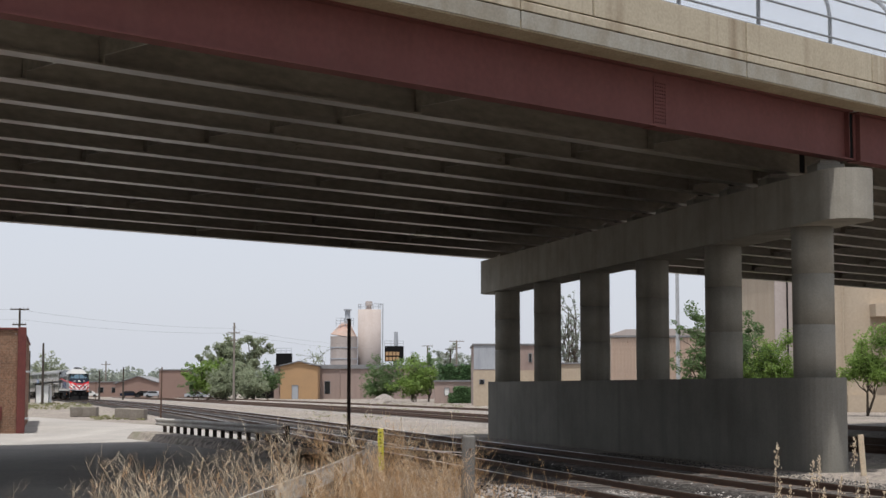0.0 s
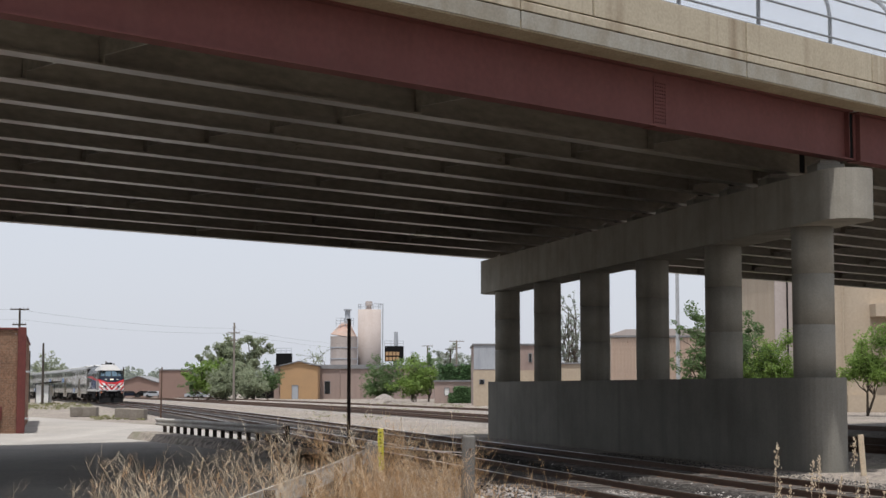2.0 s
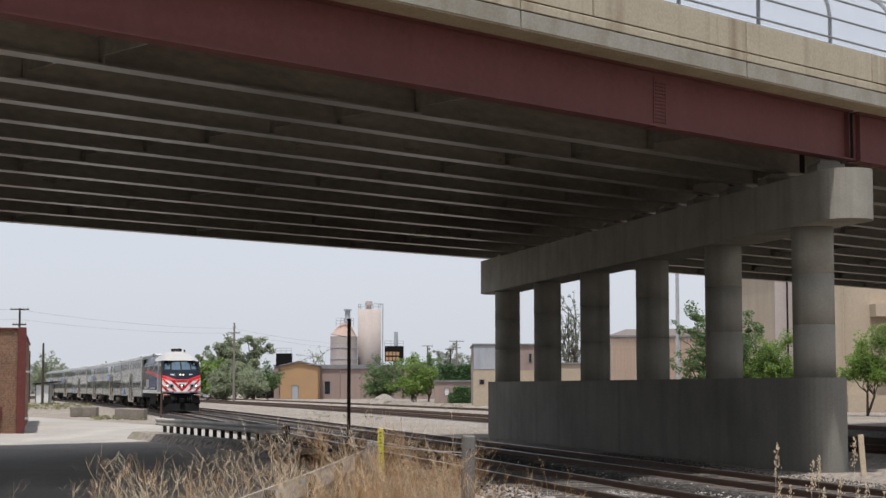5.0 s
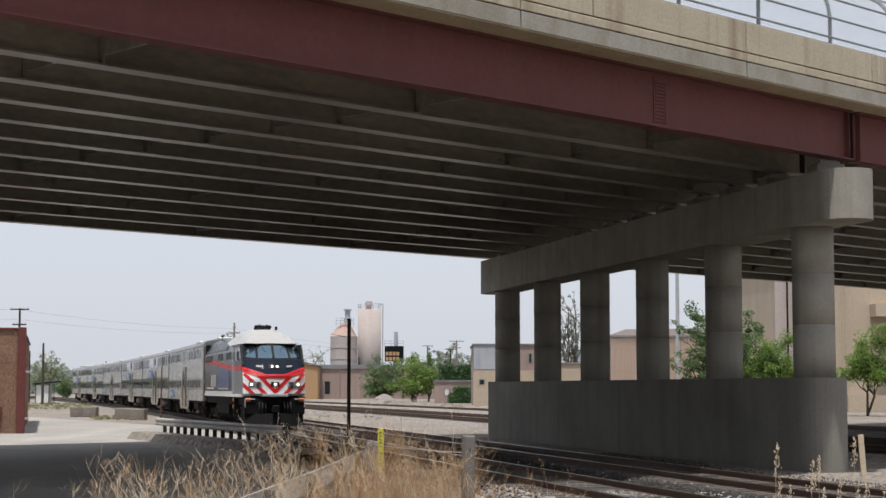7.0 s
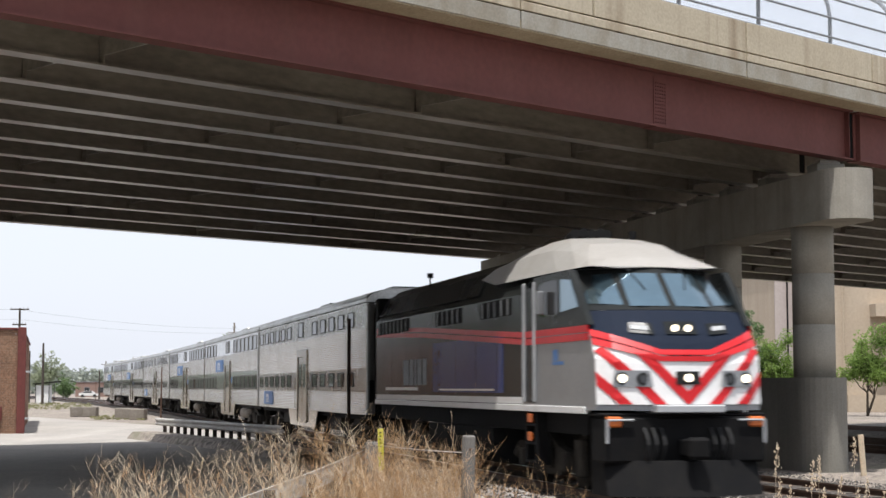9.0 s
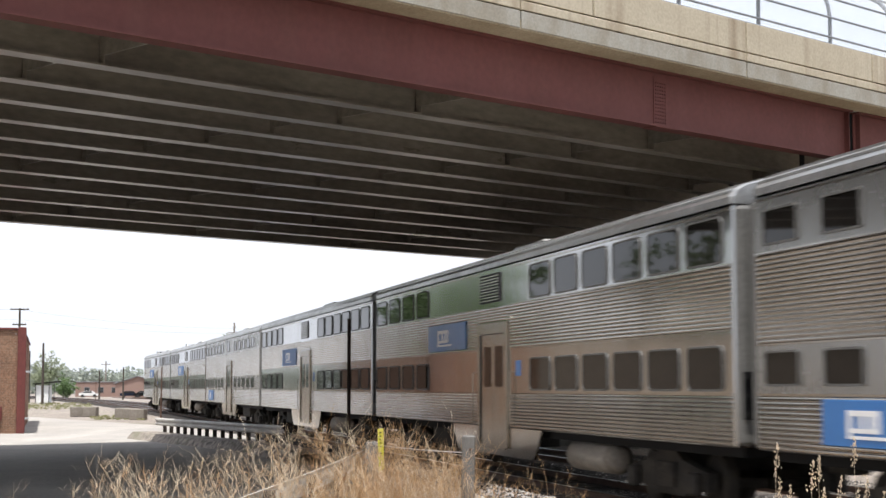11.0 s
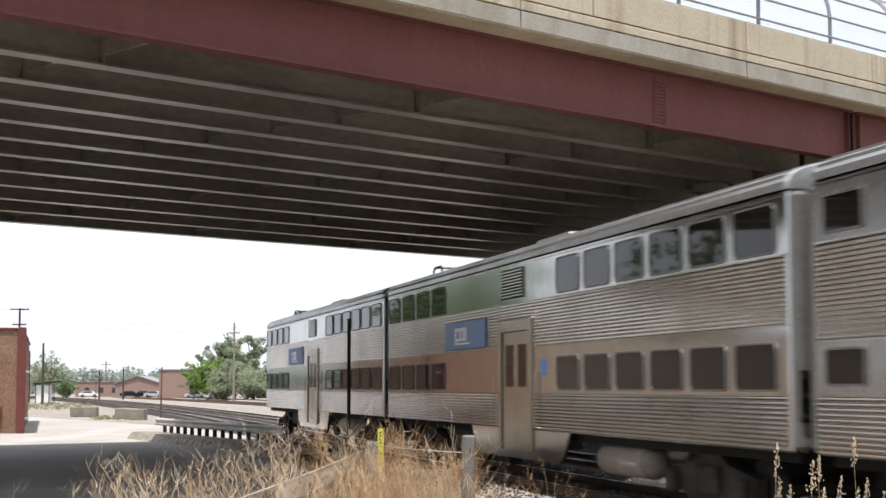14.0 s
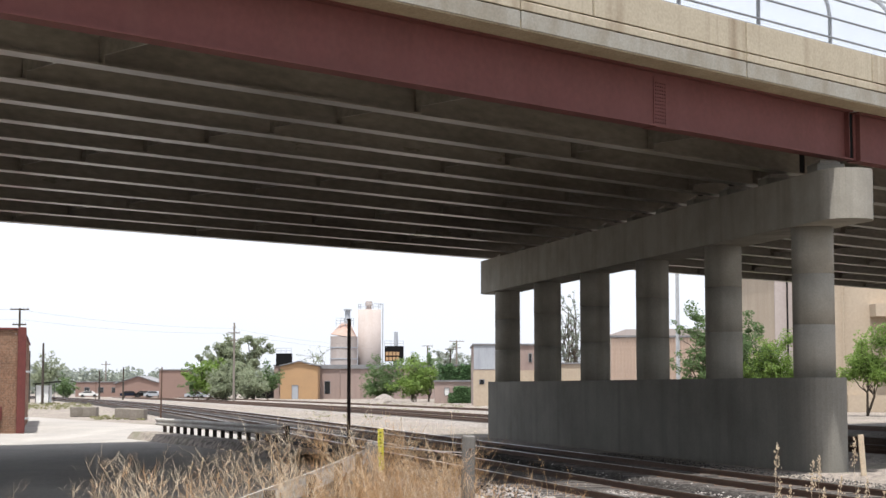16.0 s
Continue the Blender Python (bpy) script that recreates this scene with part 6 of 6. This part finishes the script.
tree(at_px(116, 300), 300, ht(672, 300) - GZ, 4.2, M_LEAF, "green shrub beside the track", 40, leaves=1600, size=0.2, category="shrub", trunk=0.06, stems=3)
# trees west of the brick building, mirrored in the passing cars
for k, (x, y) in enumerate(((-41.5, 112), (-45, 121), (-48.5, 131), (-52, 141), (-56, 152), (-55, 108))):
    tree(x, y, 10.5 + (k % 3) * 1.6, 10.0, M_LEAF, "tall green tree beside the brick building", 50 + k, leaves=3800, size=0.34, trunk=0.12)
# far woods on the horizon, their haze painted into the leaf colour
rnd = random.Random(8)
spots = []
for k in range(330):
    a = -0.42 + k * 0.0028
    Y = rnd.uniform(520, 640)
    top = 3.2 + 2.0 * math.sin(k * 0.13) + 1.6 * math.sin(k * 0.041 + 1)
    for z in (1.5, 4.0, 5.5, top + 3.0):
        spots.append((a * Y, Y, z + rnd.uniform(-1, 1.4), rnd.uniform(2.2, 4.2)))
shrubs("far_woods", "green woods on the horizon with haze in the leaf colour", spots, M_LEAFFAR, 40, 0.85, 9)

# rough grass along the track and between the blocks
rnd = random.Random(12)
spots = [(at_px(rnd.uniform(40, 165), Y), Y, GZ - 0.02, 0.3) for Y in [rnd.uniform(165, 235) for _ in range(260)]]
spots += [(at_px(rnd.uniform(165, 260), Y), Y, GZ - 0.03, 0.2) for Y in [rnd.uniform(112, 128) for _ in range(70)]]
shrubs("rough_grass", "patchy yellow-green rough grass beside the track", spots, M_GRASSLEAF, 16, 0.09, 13)

spots = [(at_px(rnd.uniform(540, 850), Y), Y, GZ - 0.02, 0.3) for Y in [rnd.uniform(112, 225) for _ in range(300)]]
shrubs("yard_weeds", "low dry green weeds scattered between the yard tracks", spots, M_GRASSLEAF, 12, 0.07, 15)

# ---- guard rail along the road edge ----
BEAM = [(0.0, -0.155), (0.03, -0.15), (0.085, -0.11), (0.085, -0.06), (0.02, -0.02), (0.02, 0.02), (0.085, 0.06), (0.085, 0.11), (0.03, 0.15), (0.0, 0.155),
        (-0.006, 0.155), (0.02, 0.145), (0.074, 0.105), (0.074, 0.065), (0.012, 0.025), (0.012, -0.025), (0.074, -0.065), (0.074, -0.105), (0.02, -0.145), (-0.006, -0.155)]


def guard_rail(pts, z, spacing, base, label, steel=M_BEAM):
    g = thing("guard_rail", label, "guard rail")
    bm = bmesh.new()
    sweep(bm, pts, [(-o, h) for o, h in BEAM], z)
    part("beam", bm, steel, g, "weathered galvanised corrugated beam")
    bm = bmesh.new()
    box(bm, -0.055, 0.055, -0.07, 0.07, 0, z + 0.16 - base, 0.01)
    me = mesh_of("post", bm, M_POLE)
    left = 0.0
    for a, b in zip(pts, pts[1:]):
        a, b = Vector(a), Vector(b)
        l = (b - a).length
        t = (b - a) / l
        d = left
        while d < l:
            p = a + t * d
            share("post", me, g, pose(p.x + t.y * 0.11, p.y - t.x * 0.11, base, 0, 0, math.degrees(math.atan2(t.y, t.x))))
            d += spacing
        left = d - l
    return g


guard_rail([(-5.3, 55.5), (-7.6, 60.4), (-9.9, 65.4), (-12.1, 70.2)], 0.46, 1.02, 0.0, "galvanised guard rail on short posts along the road edge")
bm = bmesh.new()
strip(bm, [(-3.6, 47), (-5.6, 55.0), (-10.0, 64.6), (-12.75, 70.9)], 0.5, 0.03, GZ - 0.05, 0.3)
tagged(part("kerb", bm, M_GROUND), "raised dusty verge under the guard rail", "verge", kind="structure")
guard_rail([(-2.55, 17.5), (-2.05, 26.0), (-1.62, 36.0), (-1.5, 38.0)], 0.42, 3.8, GZ, "pale weathered guard rail beam half hidden in dry weeds", M_BEAMPALE)


def wood_post(px, top, Y, half, label):
    p = thing("wooden_post", label, "post", pose(at_px(px, Y), Y, GZ, 0, 1.0, 12), "posts in the weeds")
    h = ht(top, Y) - GZ
    bm = bmesh.new()
    box(bm, -half, half, -half, half, -0.05, h, 0.02)
    part("shaft", bm, M_GREYWOOD, p)
    bm = bmesh.new()
    tube(bm, (0, -half - 0.03, h - 0.18), (0, half + 0.03, h - 0.18), 0.015, n=6)
    part("bolt", bm, M_RAIL, p)


wood_post(826, 770, 22.0, 0.078, "grey weathered square wooden post among weeds")
wood_post(657, 781, 29.0, 0.10, "grey weathered square wooden post among weeds")


def cable(a, b, r, sag):
    bm = bmesh.new()
    a, b = Vector(a), Vector(b)
    pts = [a.lerp(b, i / 10) - Vector((0, 0, sag * 4 * (i / 10) * (1 - i / 10))) for i in range(11)]
    for p, q in zip(pts, pts[1:]):
        tube(bm, p, q, r, n=6, caps=False)
    return tagged(part("cable", bm, M_GALV), "thin steel cable strung between the wooden posts", "cable")


cable((at_px(660, 29), 29, ht(785, 29)), (at_px(822, 22), 22.1, ht(800, 22.1)), 0.008, 0.02)


def marker():
    Y = 24.5
    p = thing("marker_post", "flat yellow marker post with black bars of writing", "marker post", pose(at_px(678, Y), Y, GZ, 0, -1.2, 8))
    h = ht(758, Y) - GZ
    bm = bmesh.new()
    box(bm, -0.042, 0.042, -0.006, 0.006, 0, h - 0.62, 0.003)
    part("stake", bm, M_STRAWP, p)
    bm = bmesh.new()
    box(bm, -0.042, 0.042, -0.009, 0.009, h - 0.619, h, 0.004)
    part("plate", bm, M_YELLOW, p, "yellow plastic plate")
    for k in range(11):
        z = h - 0.06 - k * 0.05
        if k == 5:
            continue
        bm = bmesh.new()
        box(bm, -0.02, 0.018 - 0.008 * (k % 3), -0.0125, -0.0095, z - 0.009, z + 0.008)
        part("bar", bm, M_BLACK, p)


marker()
p_ = thing("stake", "short tan wooden stake leaning in the gravel", "stake", pose(at_px(1523, 41.5), 41.5, GZ, 0, -4, 10))
boxpart("shaft", (-0.07, 0.07, -0.03, 0.03, -0.05, 1.0), M_STRAWP, p_, bevel=0.01)


# ---- dry weeds ----
class Strands:
    """Collects thin three-sided stems into one mesh."""

    def __init__(self):
        self.v, self.f = [], []

    def stem(self, pts, r0, r1):
        n = len(pts)
        last = None
        for i, p in enumerate(pts):
            r = r0 + (r1 - r0) * i / (n - 1)
            b = len(self.v)
            self.v += [(p.x + r, p.y, p.z), (p.x - r * 0.5, p.y + r * 0.87, p.z), (p.x - r * 0.5, p.y - r * 0.87, p.z)]
            if last is not None:
                for k in range(3):
                    self.f.append((last + k, last + (k + 1) % 3, b + (k + 1) % 3, b + k))
            last = b

    def head(self, p, r):
        b = len(self.v)
        self.v += [(p.x, p.y, p.z + r * 1.6), (p.x + r, p.y, p.z), (p.x - r * 0.5, p.y + r * 0.87, p.z), (p.x - r * 0.5, p.y - r * 0.87, p.z), (p.x, p.y, p.z - r * 1.6)]
        for a, c in ((1, 2), (2, 3), (3, 1)):
            self.f += [(b, b + a, b + c), (b + 4, b + c, b + a)]

    def make(self, name, material, label, parent=None):
        me = bpy.data.meshes.new(name)
        me.from_pydata(self.v, [], self.f)
        me.materials.append(material)
        return tagged(new(name, me), label, "dry weeds", kind="stuff")


def weed(st, x, y, h, rnd, lean=0.25, branch=6, r=0.0045, z=GZ, wide=0.8, heads=0.0):
    """A crooked dry stem with forking twigs."""
    d = Vector((rnd.gauss(0, lean), rnd.gauss(0, lean), 1)).normalized()
    p = Vector((x, y, z))
    pts = [p]
    n = 8
    for i in range(n):
        d = (d + Vector((rnd.gauss(0, 0.17), rnd.gauss(0, 0.17), 0.02))).normalized()
        p = p + d * h / n
        pts.append(p)
    k = h / max(0.1, pts[-1].z - z)
    pts = [Vector((q.x, q.y, z + (q.z - z) * k)) for q in pts]
    st.stem(pts, r, r * 0.4)

    def twig(q, e, l, rr, depth):
        bp = [q]
        for j in range(4):
            e = (e + Vector((rnd.gauss(0, 0.28), rnd.gauss(0, 0.28), rnd.gauss(0.06, 0.2)))).normalized()
            q = q + e * l / 4
            bp.append(q)
            if depth and rnd.random() < 0.75:
                side = (e + Vector((rnd.gauss(0, 0.9), rnd.gauss(0, 0.9), rnd.gauss(0.1, 0.5)))).normalized()
                twig(q, side, l * rnd.uniform(0.25, 0.5), rr * 0.6, depth - 1)
        st.stem(bp, rr, rr * 0.45)
        if rnd.random() < heads:
            st.head(bp[-1], rr * 2.2)

    for c in range(branch):
        i = rnd.randint(2, n - 1)
        e = Vector((rnd.gauss(0, wide), rnd.gauss(0, wide), rnd.uniform(0.1, 0.9))).normalized()
        twig(pts[i].lerp(pts[i + 1], rnd.random()), e, h * rnd.uniform(0.14, 0.36) * (1.2 - i / n * 0.6), r * 0.55, 1)


def weeds():
    rnd = random.Random(77)
    brown, pale = Strands(), Strands()
    # the dense bush by the marker
    for k in range(520):
        Y = rnd.uniform(20.5, 25.5)
        px = min(858, max(490, rnd.gauss(700, 90)))
        crest = 800 + 24 * math.sin(px * 0.045) + abs(px - 700) * 0.07 + rnd.uniform(-16, 70)
        if px > 830:
            crest += 40
        h = ht(crest, Y) - GZ
        weed(brown if rnd.random() < 0.8 else pale, at_px(px, Y), Y, h, rnd, 0.10, 8, 0.0038, heads=0.4)
    # taller wisps that stand out of it
    for k in range(34):
        Y = rnd.uniform(20.5, 25.0)
        px = rnd.choice((rnd.gauss(565, 30), rnd.gauss(735, 36), rnd.uniform(500, 835)))
        h = ht(rnd.uniform(745, 785), Y) - GZ
        weed(brown if rnd.random() < 0.6 else pale, at_px(px, Y), Y, h, rnd, 0.12, 13, 0.0046, heads=0.35)
    # open, tangled stems towards the road
    for px0, sp, top0, top1, n in ((165, 14, 796, 850, 7), (285, 30, 792, 860, 14), (345, 26, 800, 865, 10), (405, 24, 790, 860, 12), (455, 20, 800, 860, 8), (505, 16, 765, 840, 10), (230, 30, 840, 875, 4)):
        for k in range(n):
            Y = rnd.uniform(17.5, 21.5)
            h = ht(rnd.uniform(top0, top1), Y) - GZ
            weed(brown if rnd.random() < 0.2 else pale, at_px(px0 + rnd.gauss(0, sp), Y), Y, h, rnd, 0.2, 18, 0.0046, wide=1.1, heads=0.1)
    for px0, top in ((12, 818), (45, 852), (80, 858)):
        Y = rnd.uniform(15.5, 18.0)
        weed(pale, at_px(px0, Y), Y, ht(top, Y) - GZ, rnd, 0.2, 8, 0.003)
    for px, top, n in ((955, 812, 5), (985, 828, 4), (1010, 842, 3), (885, 828, 8), (868, 840, 8), (900, 850, 5)):
        for k in range(n):
            Y = rnd.uniform(24, 27)
            weed(brown, at_px(px + rnd.gauss(0, 6), Y), Y, ht(top + rnd.uniform(0, 40), Y) - GZ, rnd, 0.12, 7, 0.0042, heads=0.4)
    brown.make("dry_weeds", M_STRAW, "tangle of tan dry weeds with seed heads")
    pale.make("dry_stalks", M_STRAWP, "pale dry bent weed stalks")
    # feathery seed heads nearer the camera
    seed = Strands()
    for px, top in ((1374, 784), (1436, 812), (1448, 806), (1510, 770), (1486, 838), (1515, 860), (1395, 855), (1530, 846), (1560, 868), (1378, 850), (1455, 862)):
        Y = rnd.uniform(13.5, 15.5)
        x, h = at_px(px, Y), ht(top, Y) - GZ
        base = Vector((x + rnd.gauss(0, 0.06), Y, GZ))
        tip = Vector((x, Y, GZ + h))
        pts = [base.lerp(tip, i / 6) + Vector((0.03 * math.sin(i), 0, 0)) for i in range(7)]
        seed.stem(pts, 0.0028, 0.0015)
        for k in range(46):
            f = rnd.random()
            p = pts[-1].lerp(pts[-2], f)
            seed.head(p + Vector((rnd.gauss(0, 0.016 * (0.35 + f)), rnd.gauss(0, 0.016), rnd.gauss(0, 0.01))), 0.0065)
    seed.make("feathery_grass", M_STRAWP, "pale feathery grass seed heads on thin stalks")


weeds()


# ---- loose ballast stones where the camera sees them best ----
def stones():
    rnd = random.Random(4)
    shapes = []
    for k in range(10):
        shapes.append([(rnd.uniform(0.7, 1), 0, 0), (-rnd.uniform(0.7, 1), 0, 0.1), (0, rnd.uniform(0.6, 1), 0), (0, -rnd.uniform(0.6, 1), 0.1), (0.1, 0.1, rnd.uniform(0.5, 0.9)), (0, 0, -0.5)])
    tri = ((0, 2, 4), (2, 1, 4), (1, 3, 4), (3, 0, 4), (2, 0, 5), (1, 2, 5), (3, 1, 5), (0, 3, 5))
    heaps = {"pale": ([], []), "shaded": ([], [])}
    for k in range(24000):
        Y = 27 + 27 * rnd.random() ** 1.3
        o = rnd.choice((rnd.uniform(-3.8, -0.9), rnd.uniform(-3.8, -1.4), rnd.uniform(-0.6, 0.6), rnd.uniform(0.9, 3.0), rnd.uniform(4.7, 8.0)))
        # stones under the bridge mostly get the dark tone, shade put into colour
        v, f = heaps["pale" if (o < -0.95 and Y < 42) or rnd.random() < 0.06 or (Y < 33 and o < 2.2) else "shaded"]
        x, y = rail_xy(Y) + o * 0.97268, Y + o * 0.23216
        d = abs(o) if o < 1.9 else abs(o - 3.85)
        z = -0.155 if d < 1.55 else -0.155 - min(0.15, (d - 1.55) * 0.3)
        sh, a, s = rnd.choice(shapes), rnd.uniform(0, 6.28), rnd.uniform(0.018, 0.042)
        c, n = math.cos(a), math.sin(a)
        b = len(v)
        v += [(x + s * (p[0] * c - p[1] * n), y + s * (p[0] * n + p[1] * c), z + s * p[2]) for p in sh]
        f += [(b + i, b + j, b + l) for i, j, l in tri]
    for key, material in (("pale", M_STONE), ("shaded", M_STONED)):
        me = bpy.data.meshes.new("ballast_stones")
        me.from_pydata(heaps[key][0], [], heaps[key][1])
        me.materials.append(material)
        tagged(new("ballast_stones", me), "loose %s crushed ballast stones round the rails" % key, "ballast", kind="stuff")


stones()


# ---- fence on the bridge parapet ----
def bridge_fence():
    """Chain-link fence with bent-in posts on the near parapet."""
    b = thing("bridge_fence", "galvanised chain-link fence with curved posts on the parapet", "fence", BRIDGE)
    Z = ZT + 1.362
    prof = [(-0.72, 0), (-0.72, 0.78), (-0.67, 1.08), (-0.53, 1.42), (-0.28, 1.72), (0.08, 1.92)]
    for u in np.arange(29.62 - 3.095 * 16, 75, 3.095):
        bm = bmesh.new()
        for (a, c), (d, e) in zip(prof, prof[1:]):
            tube(bm, (u, a, Z + c), (u, d, Z + e), 0.05, n=8, caps=False)
        box(bm, u - 0.1, u + 0.1, -0.82, -0.62, Z - 0.004, Z + 0.015)
        part("fence_post", bm, M_FENCE, b)
    for y, z in ((-0.77, 0.05), (-0.77, 0.23), (-0.77, 0.74), (-0.63, 1.30), (0.05, 1.92)):
        bm = bmesh.new()
        tube(bm, (-18, y, Z + z), (75, y, Z + z), 0.028, n=6)
        part("fence_rail", bm, M_FENCE, b)
    v, f = [], []
    L, s = 0.0, [0.0]
    for (a, c), (d, e) in zip(prof, prof[1:]):
        L += math.hypot(d - a, e - c)
        s.append(L)

    def at(u, k):
        return (u, float(np.interp(k, s, [p[0] for p in prof])) - 0.05, Z + float(np.interp(k, s, [p[1] for p in prof])))
    step = 0.09
    for u in np.arange(18.0, 46.0, step):
        for sg in (-1, 1):
            last = None
            for k in np.linspace(0.1, L, 6):
                x, y, z = at(u + sg * k, k)
                i = len(v)
                v += [(x - 0.0028, y, z), (x + 0.0028, y, z), (x, y + 0.005, z)]
                if last is not None:
                    f += [(last, last + 1, i + 1, i), (last + 1, last + 2, i + 2, i + 1), (last + 2, last, i, i + 2)]
                last = i
    me = bpy.data.meshes.new("chain_link")
    me.from_pydata(v, [], f)
    me.materials.append(M_GALV)
    ob = new("chain_link", me)
    ob.parent = b
    tagged(ob, "fine galvanised wire mesh", kind="stuff")


bridge_fence()


# ---- motion: the train comes down the curve and passes under the bridge ----
PATH_Y = np.arange(-330.0, 620.0, 0.5)
PATH_X = np.array([rail_xy(y) for y in PATH_Y])
PATH_S = np.concatenate([[0], np.cumsum(np.hypot(np.diff(PATH_X), 0.5))])
PATH_S -= np.interp(5.0, PATH_Y, PATH_S)


def on_line(s):
    """The pose of something whose centre is s metres up the line, heading down it."""
    def xy(q):
        y = float(np.interp(q, PATH_S, PATH_Y))
        return rail_xy(y), y
    a, b, c = xy(s - 8.5), xy(s + 8.5), xy(s)
    return pose(c[0], c[1], 0, 0, 0, math.degrees(math.atan2(a[1] - b[1], a[0] - b[0])))


def rear_of_loco(t):
    """How far up the line the locomotive's rear coupling is at t seconds."""
    return 44.621 - 26.2208 * (t - 9) - 0.02806 * (t - 9) ** 2 - 0.09 * max(0.0, t - 12.5) ** 1.6 - 0.5 * max(0.0, t - 15.0) ** 2


def motions():
    times = [i * 0.5 for i in range(33)]
    walk(LOCO, [(t, on_line(rear_of_loco(t) - 10.35)) for t in times])
    for k, car in enumerate(CARS):
        walk(car, [(t, on_line(rear_of_loco(t) + (k + 0.5) * 25.9)) for t in times])


motions()
